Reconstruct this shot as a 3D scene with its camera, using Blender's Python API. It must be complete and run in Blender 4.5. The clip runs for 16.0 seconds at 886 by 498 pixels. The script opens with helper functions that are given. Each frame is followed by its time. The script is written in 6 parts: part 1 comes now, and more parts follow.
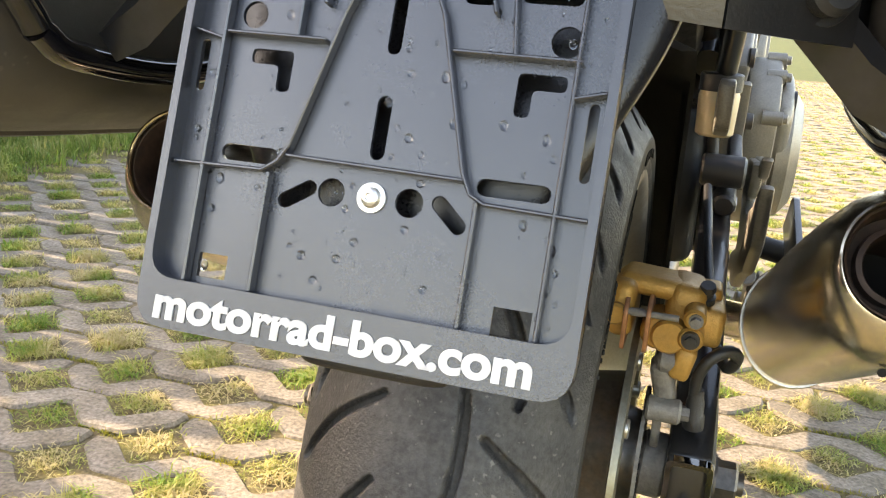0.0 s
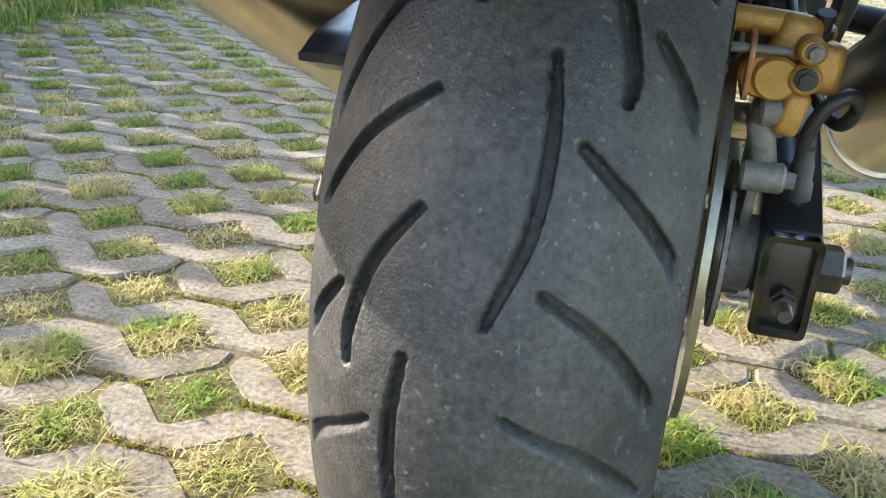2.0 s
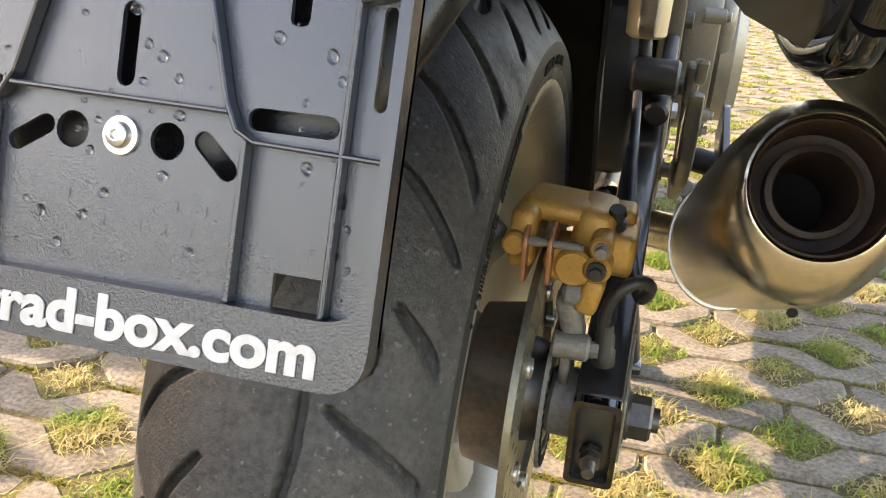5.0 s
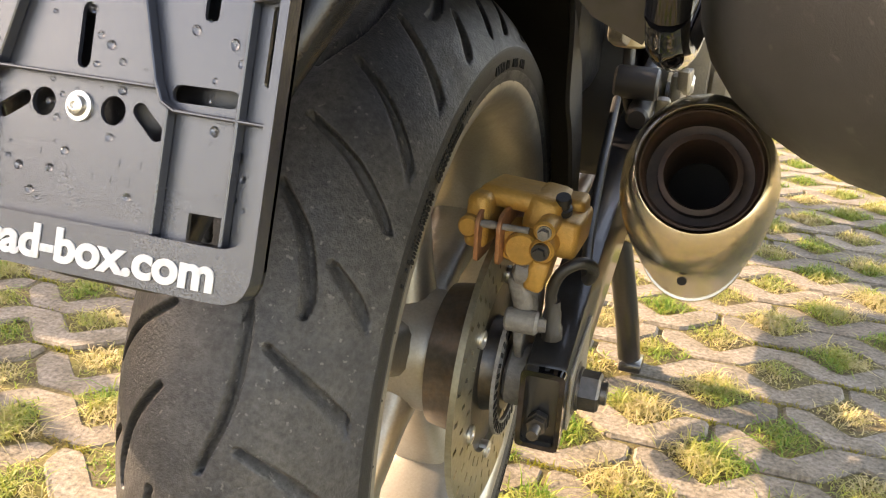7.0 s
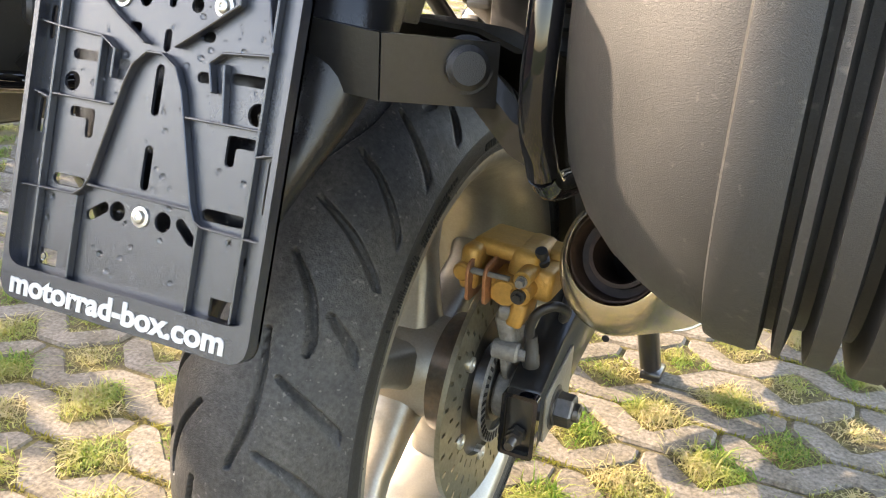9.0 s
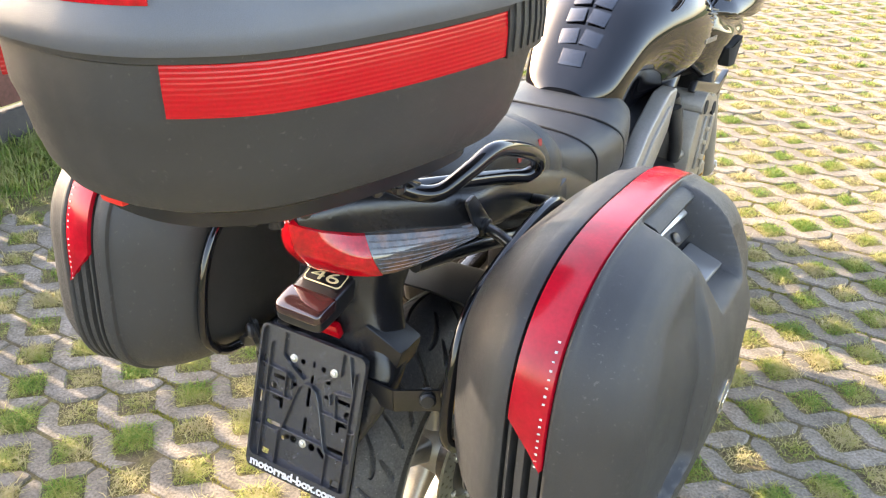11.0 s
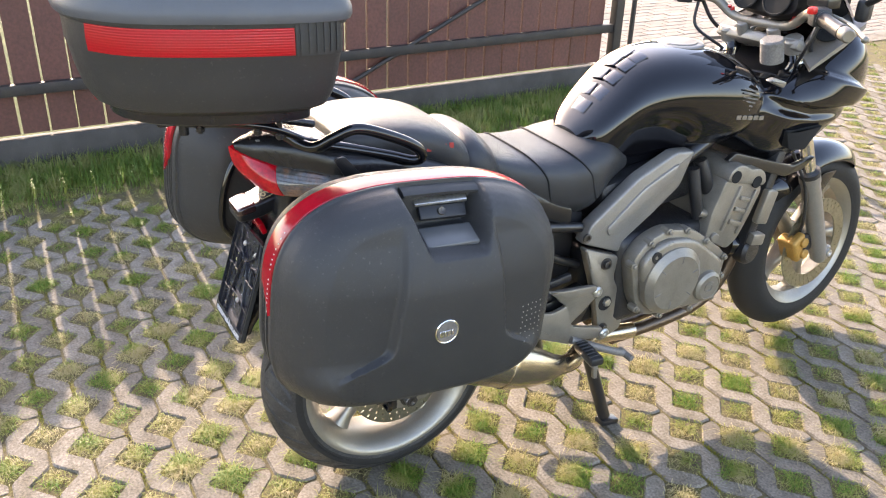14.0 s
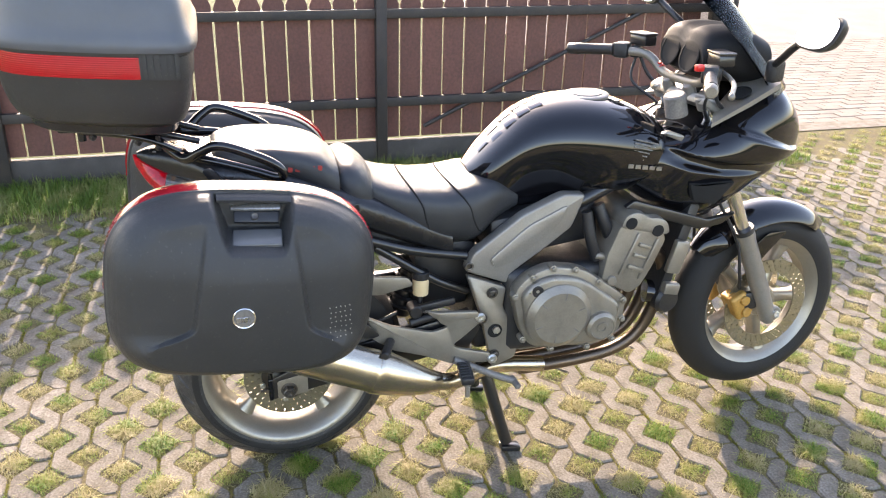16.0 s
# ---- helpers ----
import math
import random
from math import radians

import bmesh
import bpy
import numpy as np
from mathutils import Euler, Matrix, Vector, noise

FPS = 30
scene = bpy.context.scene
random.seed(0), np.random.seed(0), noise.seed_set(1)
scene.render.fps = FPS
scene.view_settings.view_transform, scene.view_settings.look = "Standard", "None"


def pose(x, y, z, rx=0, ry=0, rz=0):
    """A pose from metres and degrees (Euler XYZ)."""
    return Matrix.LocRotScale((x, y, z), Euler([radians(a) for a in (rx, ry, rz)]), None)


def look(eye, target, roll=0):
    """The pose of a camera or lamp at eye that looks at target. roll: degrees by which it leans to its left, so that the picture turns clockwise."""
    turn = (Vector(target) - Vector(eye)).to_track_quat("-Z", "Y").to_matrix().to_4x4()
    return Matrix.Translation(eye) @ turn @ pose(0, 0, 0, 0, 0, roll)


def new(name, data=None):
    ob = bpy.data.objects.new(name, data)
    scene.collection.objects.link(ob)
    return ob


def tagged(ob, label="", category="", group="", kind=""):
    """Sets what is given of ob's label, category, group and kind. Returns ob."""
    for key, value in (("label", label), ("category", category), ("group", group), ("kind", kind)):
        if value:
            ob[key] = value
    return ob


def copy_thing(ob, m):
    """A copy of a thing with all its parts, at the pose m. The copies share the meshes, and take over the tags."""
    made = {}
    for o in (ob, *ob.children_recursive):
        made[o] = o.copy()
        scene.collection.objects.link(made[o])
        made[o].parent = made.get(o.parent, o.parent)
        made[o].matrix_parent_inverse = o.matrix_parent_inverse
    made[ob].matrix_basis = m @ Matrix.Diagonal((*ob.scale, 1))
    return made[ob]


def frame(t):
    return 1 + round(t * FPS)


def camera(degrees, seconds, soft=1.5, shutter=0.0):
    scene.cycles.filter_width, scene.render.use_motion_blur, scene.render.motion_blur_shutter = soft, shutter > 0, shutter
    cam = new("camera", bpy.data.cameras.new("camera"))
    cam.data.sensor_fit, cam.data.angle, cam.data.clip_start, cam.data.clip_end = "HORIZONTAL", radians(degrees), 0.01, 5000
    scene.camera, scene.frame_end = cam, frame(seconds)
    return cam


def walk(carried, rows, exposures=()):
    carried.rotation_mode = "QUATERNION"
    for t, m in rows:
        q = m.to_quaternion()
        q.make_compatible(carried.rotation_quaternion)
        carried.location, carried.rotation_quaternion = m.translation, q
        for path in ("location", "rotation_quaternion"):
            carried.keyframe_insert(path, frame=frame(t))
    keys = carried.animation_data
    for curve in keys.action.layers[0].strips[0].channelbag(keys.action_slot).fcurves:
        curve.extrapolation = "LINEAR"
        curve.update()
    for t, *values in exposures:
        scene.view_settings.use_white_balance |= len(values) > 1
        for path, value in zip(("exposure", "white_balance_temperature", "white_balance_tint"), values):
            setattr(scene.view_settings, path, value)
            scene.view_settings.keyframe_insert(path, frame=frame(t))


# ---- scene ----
cam = camera(54.6, 16.0, soft=1.1)
PATH = [
    (0.0, (0.1175, -0.6488, 0.641), (-0.4214, 1.2015, 0.106), 4.3),
    (0.5, (0.0854, -0.6183, 0.586), (-0.4324, 1.2158, -0.02), 3.5),
    (1.0, (0.0439, -0.5656, 0.533), (-0.4363, 1.2534, -0.143), 3.4),
    (1.5, (0.043, -0.5438, 0.514), (-0.4252, 1.255, -0.224), 3.4),
    (2.0, (0.0663, -0.5635, 0.517), (-0.4156, 1.2129, -0.266), 3.4),
    (2.5, (0.0987, -0.5981, 0.551), (-0.4171, 1.1597, -0.252), 3.3),
    (3.0, (0.1341, -0.6223, 0.596), (-0.4017, 1.1322, -0.203), 3.4),
    (3.5, (0.1508, -0.6315, 0.637), (-0.3732, 1.1352, -0.142), 3.5),
    (4.0, (0.1475, -0.5863, 0.64), (-0.3208, 1.203, -0.121), 3.6),
    (4.2, (0.1432, -0.5603, 0.638), (-0.2972, 1.2402, -0.114), 3.6),
    (6.3, (0.199, -0.5956, 0.643), (-0.2806, 1.2088, -0.075), 3.5),
    (6.5, (0.2059, -0.6039, 0.644), (-0.2984, 1.1956, -0.068), 3.4),
    (7.0, (0.2366, -0.6138, 0.644), (-0.325, 1.1679, -0.068), 3.5),
    (7.5, (0.2821, -0.621, 0.629), (-0.334, 1.1407, -0.088), 3.8),
    (8.0, (0.3114, -0.6492, 0.64), (-0.3519, 1.0928, -0.084), 4.0),
    (8.5, (0.3154, -0.6711, 0.677), (-0.391, 1.0483, -0.062), 3.9),
    (9.0, (0.3343, -0.687, 0.748), (-0.3975, 1.0072, -0.023), 3.3),
    (9.5, (0.3899, -0.7055, 0.977), (-0.373, 0.8974, 0.057), 3.0),
    (10.0, (0.4822, -0.791, 1.226), (-0.3281, 0.7353, 0.22), 1.2),
    (10.2, (0.4886, -0.8457, 1.298), (-0.3021, 0.6786, 0.272), 1.3),
    (12.3, (1.0763, -1.1862, 1.482), (-0.1367, 0.1214, 0.576), 0.5),
    (12.5, (1.1313, -1.1228, 1.494), (-0.1393, 0.1258, 0.585), 0.6),
    (13.0, (1.2444, -0.9835, 1.512), (-0.1431, 0.1245, 0.591), 0.7),
    (13.5, (1.4217, -0.8726, 1.521), (-0.052, 0.1229, 0.604), 1.1),
    (14.0, (1.627, -0.7672, 1.531), (0.0824, 0.1271, 0.628), 1.9),
    (14.5, (1.7433, -0.6406, 1.513), (0.1337, 0.1503, 0.629), 2.1),
    (15.0, (1.8643, -0.4292, 1.543), (0.1911, 0.2513, 0.684), 2.1),
    (15.5, (1.9747, -0.2687, 1.55), (0.2514, 0.3111, 0.716), 1.6),
    (16.0, (2.1403, -0.1384, 1.572), (0.3765, 0.3564, 0.768), 1.3),
]
walk(cam, [(t, look(eye, target, roll)) for t, eye, target, roll in PATH], [(0.0, 2.85, 9200, 17), (0.5, 2.62, 9400, 19), (1.5, 2.6, 8500, 18), (2.0, 2.55, 7000, 10), (2.5, 2.42, 7300, 11), (3.5, 2.38, 9000, 20), (4.2, 2.5, 8800, 19), (7.0, 2.8, 9900, 22), (8.5, 2.7, 8500, 18), (9.0, 2.85, 8200, 17), (10.0, 2.98, 8200, 16), (12.5, 2.52, 7500, 20), (16.0, 2.32, 7500, 21)])

# ---- light ----
SUN_EL, SUN_AZ = 25.5, -87.4      # height; bearing from +y, clockwise seen from above
sun_dir = Vector((math.sin(radians(SUN_AZ)) * math.cos(radians(SUN_EL)), math.cos(radians(SUN_AZ)) * math.cos(radians(SUN_EL)), math.sin(radians(SUN_EL))))
world = bpy.data.worlds.new("sky")
scene.world = world
world.use_nodes = True
wn = world.node_tree.nodes
sky = wn.new("ShaderNodeTexSky")
sky.sky_type = "NISHITA"
sky.sun_disc = False
sky.sun_elevation, sky.sun_rotation = radians(SUN_EL), radians(SUN_AZ)
sky.dust_density, sky.ozone_density = 1.5, 1.0
wn["Background"].inputs["Strength"].default_value = 0.168
world.node_tree.links.new(sky.outputs[0], wn["Background"].inputs["Color"])
sun = new("sun", bpy.data.lights.new("sun", "SUN"))
sun.data.energy, sun.data.angle, sun.data.color = 2.5, radians(0.5), (1.0, 0.93, 0.82)
sun.matrix_world = look(sun_dir * 20, (0, 0, 0))


# ---- materials ----
def material(name, color, rough=0.5, metal=0.0, coat=0.0, grain=0.0, grain_scale=200.0, blotch=0.0, blotch_scale=8.0, second=None, bump=0.0, bump_scale=400.0, island=0.0, objectvar=0.0, rough_var=0.0, spec=0.5, specks=0.0, speck_scale=260.0, speck_color=(0.3, 0.28, 0.25), ribs=0.0, rib_axis="Z"):
    """A surface with fine grain, broad blotches towards a second colour, relief, and change from piece to piece."""
    m = bpy.data.materials.new(name)
    m.use_nodes = True
    nt = m.node_tree
    N, L = nt.nodes, nt.links
    b = N["Principled BSDF"]
    b.inputs["Roughness"].default_value = rough
    b.inputs["Metallic"].default_value = metal
    b.inputs["Coat Weight"].default_value = coat
    b.inputs["Coat Roughness"].default_value = 0.05
    b.inputs["Specular IOR Level"].default_value = spec
    co = N.new("ShaderNodeTexCoord")
    rgb = N.new("ShaderNodeRGB")
    rgb.outputs[0].default_value = (*color, 1)
    out = rgb.outputs[0]

    def mixed(a, fac, col, mode="MIX"):
        x = N.new("ShaderNodeMix")
        x.data_type, x.blend_type = "RGBA", mode
        L.new(fac, x.inputs[0])
        L.new(a, x.inputs[6])
        if isinstance(col, tuple):
            x.inputs[7].default_value = (*col, 1)
        else:
            L.new(col, x.inputs[7])
        return x.outputs[2]

    def noise_tex(scale, detail=4.0, rough_=0.6):
        t = N.new("ShaderNodeTexNoise")
        t.inputs["Scale"].default_value, t.inputs["Detail"].default_value, t.inputs["Roughness"].default_value = scale, detail, rough_
        L.new(co.outputs["Object"], t.inputs["Vector"])
        return t.outputs[0]

    def ramp(v, lo, hi, a, c):
        r = N.new("ShaderNodeMapRange")
        r.inputs[1].default_value, r.inputs[2].default_value, r.inputs[3].default_value, r.inputs[4].default_value = lo, hi, a, c
        L.new(v, r.inputs[0])
        return r.outputs[0]

    if blotch:
        out = mixed(out, ramp(noise_tex(blotch_scale, 5), 0.42, 0.68, 0, blotch), second or tuple(min(1, c * 1.6 + 0.02) for c in color))
    if grain:
        g = ramp(noise_tex(grain_scale, 3), 0.3, 0.7, 1 - grain, 1 + grain)
        v = N.new("ShaderNodeVectorMath")
        v.operation = "SCALE"
        L.new(out, v.inputs[0])
        L.new(g, v.inputs["Scale"])
        out = v.outputs[0]
    for amount, node, socket in ((island, "ShaderNodeNewGeometry", "Random Per Island"), (objectvar, "ShaderNodeObjectInfo", "Random")):
        if amount:
            g = ramp(N.new(node).outputs[socket], 0, 1, 1 - amount, 1 + amount)
            v = N.new("ShaderNodeVectorMath")
            v.operation = "SCALE"
            L.new(out, v.inputs[0])
            L.new(g, v.inputs["Scale"])
            out = v.outputs[0]
    if specks:
        out = mixed(out, ramp(noise_tex(speck_scale, 2, 0.5), 0.66, 0.72, 0, specks), speck_color)
    L.new(out, b.inputs["Base Color"])
    if rough_var:
        L.new(ramp(noise_tex(blotch_scale * 3, 5), 0.3, 0.7, max(0.02, rough - rough_var), min(1, rough + rough_var)), b.inputs["Roughness"])
    if bump:
        bp = N.new("ShaderNodeBump")
        bp.inputs["Strength"].default_value = bump
        bp.inputs["Distance"].default_value = 0.002
        L.new(noise_tex(bump_scale, 3), bp.inputs["Height"])
        L.new(bp.outputs[0], b.inputs["Normal"])
    if ribs:
        wv = N.new("ShaderNodeTexWave")
        wv.bands_direction = rib_axis
        wv.inputs["Scale"].default_value = ribs
        L.new(co.outputs["Object"], wv.inputs["Vector"])
        bp = N.new("ShaderNodeBump")
        bp.inputs["Strength"].default_value, bp.inputs["Distance"].default_value = 0.2, 0.002
        L.new(wv.outputs[0], bp.inputs["Height"])
        L.new(bp.outputs[0], b.inputs["Normal"])
    return m


RUBBER = material("tyre_rubber", (0.024, 0.024, 0.026), 0.50, grain=0.45, grain_scale=260, blotch=0.9, blotch_scale=13, second=(0.058, 0.055, 0.051), specks=0.40, speck_scale=230, speck_color=(0.20, 0.19, 0.17), bump=0.40, bump_scale=600, rough_var=0.14, spec=0.42)
SIDEWALL = material("sidewall_rubber", (0.021, 0.0205, 0.020), 0.62, grain=0.25, grain_scale=500, blotch=0.4, blotch_scale=16, second=(0.022, 0.021, 0.020), bump=0.2, bump_scale=900, spec=0.25)
MATTE = material("matte_black_plastic", (0.016, 0.016, 0.0175), 0.38, grain=0.15, grain_scale=900, blotch=0.25, blotch_scale=14, second=(0.04, 0.04, 0.042), bump=0.25, bump_scale=1500, rough_var=0.08)
CASE = material("grained_case_plastic", (0.031, 0.031, 0.0312), 0.44, spec=0.42, grain=0.18, grain_scale=1200, blotch=0.3, blotch_scale=9, second=(0.048, 0.046, 0.043), bump=0.28, bump_scale=1800, rough_var=0.06, specks=0.12, speck_scale=190)
# case plastic with the sun's glint put into a lighter base colour
GLINT_LEDGE = material("glint_lightened_case_plastic", (0.10, 0.10, 0.10), 0.26, grain=0.1, grain_scale=900, blotch=0.2, spec=0.6)
LIDGREY = material("grey_lid_plastic", (0.080, 0.085, 0.095), 0.38, grain=0.1, grain_scale=1200, blotch=0.2, blotch_scale=7, bump=0.2, bump_scale=1500)
COWL = material("satin_black_plastic", (0.011, 0.011, 0.0125), 0.22, spec=0.5, grain=0.1, grain_scale=900, blotch=0.2, blotch_scale=20, bump=0.12, bump_scale=1200)
GLOSS = material("black_gloss_paint", (0.004, 0.004, 0.0055), 0.05, coat=0.6, spec=0.3, blotch=0.2, blotch_scale=30, second=(0.012, 0.012, 0.013))
SATIN = material("satin_black_metal", (0.012, 0.012, 0.013), 0.28, coat=0.4, grain=0.2, bump=0.1)
PLATEBLK = material("plate_holder_plastic", (0.019, 0.021, 0.028), 0.20, grain=0.12, grain_scale=900, blotch=0.25, blotch_scale=20, bump=0.15, bump_scale=1200, spec=1.0)
ALLOY = material("cast_alloy", (0.34, 0.315, 0.27), 0.40, metal=0.75, grain=0.08, grain_scale=400, blotch=0.25, blotch_scale=20, second=(0.30, 0.27, 0.22), rough_var=0.1)
ENGINE = material("engine_paint", (0.27, 0.245, 0.205), 0.36, metal=0.5, grain=0.14, grain_scale=500, blotch=0.45, blotch_scale=16, second=(0.14, 0.122, 0.10), bump=0.15, bump_scale=900)
PANELGREY = material("silver_grey_panel", (0.27, 0.252, 0.225), 0.34, metal=0.4, grain=0.08, blotch=0.3, blotch_scale=12, second=(0.20, 0.185, 0.165), bump=0.08, bump_scale=900)
STEEL = material("muffler_steel", (0.53, 0.47, 0.38), 0.24, metal=1.0, bump=0.06, bump_scale=260, grain=0.08, grain_scale=300, blotch=0.3, blotch_scale=10, second=(0.42, 0.35, 0.26), rough_var=0.03, specks=0.4, speck_scale=120, speck_color=(0.2, 0.13, 0.08))
HEADER = material("header_steel", (0.13, 0.10, 0.078), 0.38, metal=0.9, grain=0.1, blotch=0.5, blotch_scale=14, second=(0.19, 0.13, 0.085))
RUST = material("rusty_pipe", (0.034, 0.021, 0.017), 0.55, metal=0.3, grain=0.3, blotch=0.6, blotch_scale=40, second=(0.07, 0.036, 0.024))
# near black for soot, seams and dials, and for painted shade in holes
DEEPBLACK = material("deep_black", (0.006, 0.006, 0.006), 0.9, grain=0.2)
ZINC = material("zinc_bolt", (0.62, 0.6, 0.56), 0.32, metal=0.9, grain=0.15, blotch=0.3, blotch_scale=90)
DARKBOLT = material("dark_bolt", (0.10, 0.095, 0.09), 0.4, metal=0.8, grain=0.2, blotch=0.4, blotch_scale=90, second=(0.16, 0.11, 0.07))
DISC = material("brake_disc_steel", (0.34, 0.32, 0.25), 0.34, metal=0.9, grain=0.15, blotch=0.4, blotch_scale=30, second=(0.2, 0.18, 0.13))
GOLD = material("gold_caliper", (0.47, 0.26, 0.065), 0.42, metal=0.35, grain=0.15, blotch=0.45, blotch_scale=25, second=(0.28, 0.15, 0.05), bump=0.3, bump_scale=500)
CASTGREY = material("grey_casting", (0.2, 0.19, 0.18), 0.55, metal=0.3, grain=0.2, blotch=0.5, blotch_scale=40, second=(0.1, 0.09, 0.08), bump=0.4)
COPPER = material("copper_pad_plate", (0.36, 0.17, 0.09), 0.45, metal=0.6, grain=0.2, blotch=0.4, blotch_scale=60)
REDLENS = material("red_reflector", (0.52, 0.004, 0.012), 0.08, coat=0.3, spec=0.4, grain=0.25, grain_scale=140, blotch=0.8, blotch_scale=26, second=(0.26, 0.002, 0.006))
REDRIB = material("ribbed_red_reflector", (0.42, 0.002, 0.009), 0.14, coat=0.2, spec=0.35, grain=0.1, grain_scale=300, ribs=70.0)
REDPLAST = material("red_strip", (0.42, 0.004, 0.016), 0.20, coat=0.15, spec=0.4, grain=0.10, grain_scale=220, blotch=0.8, blotch_scale=14, second=(0.20, 0.002, 0.007), rough_var=0.05)
AMBER = material("smoked_lens", (0.075, 0.07, 0.066), 0.10, coat=1.0, grain=0.25, grain_scale=120, blotch=0.9, blotch_scale=17, second=(0.26, 0.11, 0.045))
ORANGE = material("red_anodised", (0.62, 0.02, 0.015), 0.3, coat=0.4)
SEAT = material("seat_vinyl", (0.022, 0.024, 0.027), 0.33, spec=0.5, grain=0.15, grain_scale=900, blotch=0.2, blotch_scale=12, bump=0.4, bump_scale=1400)
CHROME = material("chrome", (0.75, 0.75, 0.75), 0.08, metal=1.0)
MIRROR = material("mirror_glass", (0.9, 0.9, 0.9), 0.02, metal=1.0)
WHITE = material("white_print", (0.50, 0.50, 0.495), 0.5, grain=0.12, grain_scale=300, blotch=0.3, blotch_scale=60, second=(0.36, 0.36, 0.355))
AMBERFLUID = material("brake_fluid_tank", (0.62, 0.48, 0.28), 0.35, coat=0.3, blotch=0.2)
CONCRETE = material("paver_concrete", (0.208, 0.180, 0.145), 0.9, grain=0.42, grain_scale=150, blotch=1.0, blotch_scale=15, second=(0.125, 0.104, 0.072), specks=0.45, speck_scale=90, speck_color=(0.12, 0.10, 0.07), bump=0.8, bump_scale=170, objectvar=0.15, spec=0.25)
CONCRETE2 = material("paver_concrete_rest", (0.208, 0.180, 0.145), 0.9, grain=0.42, grain_scale=150, blotch=1.0, blotch_scale=15, second=(0.125, 0.104, 0.072), specks=0.45, speck_scale=90, speck_color=(0.12, 0.10, 0.07), bump=0.8, bump_scale=170, island=0.15, spec=0.25)
SOIL = material("soil_and_moss", (0.11, 0.088, 0.05), 0.95, grain=0.4, grain_scale=160, blotch=0.7, blotch_scale=14, second=(0.17, 0.15, 0.04), bump=0.8, bump_scale=200, spec=0.2)
LAWN = material("lawn_ground", (0.05, 0.065, 0.02), 0.95, grain=0.4, grain_scale=90, blotch=0.6, blotch_scale=3, second=(0.09, 0.10, 0.03), spec=0.2)
BOARD = material("fence_board", (0.14, 0.055, 0.041), 0.62, grain=0.2, grain_scale=60, blotch=0.5, blotch_scale=5, second=(0.090, 0.038, 0.030), bump=0.3, bump_scale=120, objectvar=0.12)
RAIL = material("fence_rail", (0.028, 0.024, 0.022), 0.6, grain=0.2, blotch=0.5, blotch_scale=9, second=(0.06, 0.045, 0.035))
PLINTH = material("fence_plinth", (0.05, 0.045, 0.04), 0.85, grain=0.2, blotch=0.5, blotch_scale=6)
BRICK = material("road_brick", (0.225, 0.190, 0.155), 0.9, grain=0.15, grain_scale=120, blotch=0.3, blotch_scale=4, island=0.08, bump=0.3, spec=0.25)
ASPHALT = material("asphalt", (0.17, 0.15, 0.135), 0.9, grain=0.2, grain_scale=150, blotch=0.3, blotch_scale=2)


def blade_material(name, a, b, c):
    """Grass whose colour changes from blade to blade and from tuft to tuft."""
    m = bpy.data.materials.new(name)
    m.use_nodes = True
    N, L = m.node_tree.nodes, m.node_tree.links
    bs = N["Principled BSDF"]
    bs.inputs["Roughness"].default_value = 0.55
    bs.inputs["Specular IOR Level"].default_value = 0.3
    rnd = N.new("ShaderNodeNewGeometry")
    co = N.new("ShaderNodeTexCoord")
    no = N.new("ShaderNodeTexNoise")
    no.inputs["Scale"].default_value, no.inputs["Detail"].default_value = 7.0, 1.0
    L.new(co.outputs["Object"], no.inputs["Vector"])
    ad = N.new("ShaderNodeMath")
    ad.operation = "MULTIPLY_ADD"
    ad.inputs[1].default_value = 0.55
    L.new(rnd.outputs["Random Per Island"], ad.inputs[0])
    mr = N.new("ShaderNodeMapRange")
    mr.inputs[1].default_value, mr.inputs[2].default_value, mr.inputs[3].default_value, mr.inputs[4].default_value = 0.40, 0.60, -0.10, 0.62
    L.new(no.outputs[0], mr.inputs[0])
    L.new(mr.outputs[0], ad.inputs[2])
    cr = N.new("ShaderNodeValToRGB")
    cr.color_ramp.elements[0].color, cr.color_ramp.elements[1].color = (*a, 1), (*c, 1)
    e = cr.color_ramp.elements.new(0.5)
    e.color = (*b, 1)
    L.new(ad.outputs[0], cr.inputs[0])
    L.new(cr.outputs[0], bs.inputs["Base Color"])
    tr = N.new("ShaderNodeBsdfTranslucent")
    L.new(cr.outputs[0], tr.inputs["Color"])
    mx = N.new("ShaderNodeMixShader")
    mx.inputs[0].default_value = 0.35
    L.new(bs.outputs[0], mx.inputs[1])
    L.new(tr.outputs[0], mx.inputs[2])
    L.new(mx.outputs[0], N["Material Output"].inputs["Surface"])
    return m


GRASS = blade_material("paver_grass", (0.11, 0.22, 0.024), (0.33, 0.33, 0.085), (0.50, 0.41, 0.22))
MOSS = blade_material("joint_moss", (0.12, 0.13, 0.012), (0.24, 0.22, 0.02), (0.20, 0.15, 0.06))
GRASS2 = blade_material("border_grass", (0.09, 0.17, 0.03), (0.18, 0.25, 0.05), (0.32, 0.31, 0.12))


# ---- building helpers ----
def part(name, bm, mat, parent=None, label="", smooth=True, angle=38):
    """Links a bmesh as one mesh object under a thing or part."""
    bmesh.ops.recalc_face_normals(bm, faces=bm.faces[:])
    me = bpy.data.meshes.new(name)
    bm.to_mesh(me)
    bm.free()
    me.materials.append(mat)
    if smooth:
        me.polygons.foreach_set("use_smooth", [True] * len(me.polygons))
        me.set_sharp_from_angle(angle=radians(angle))
    ob = new(name, me)
    if parent:
        ob.parent = parent
    if label:
        tagged(ob, label)
    return ob


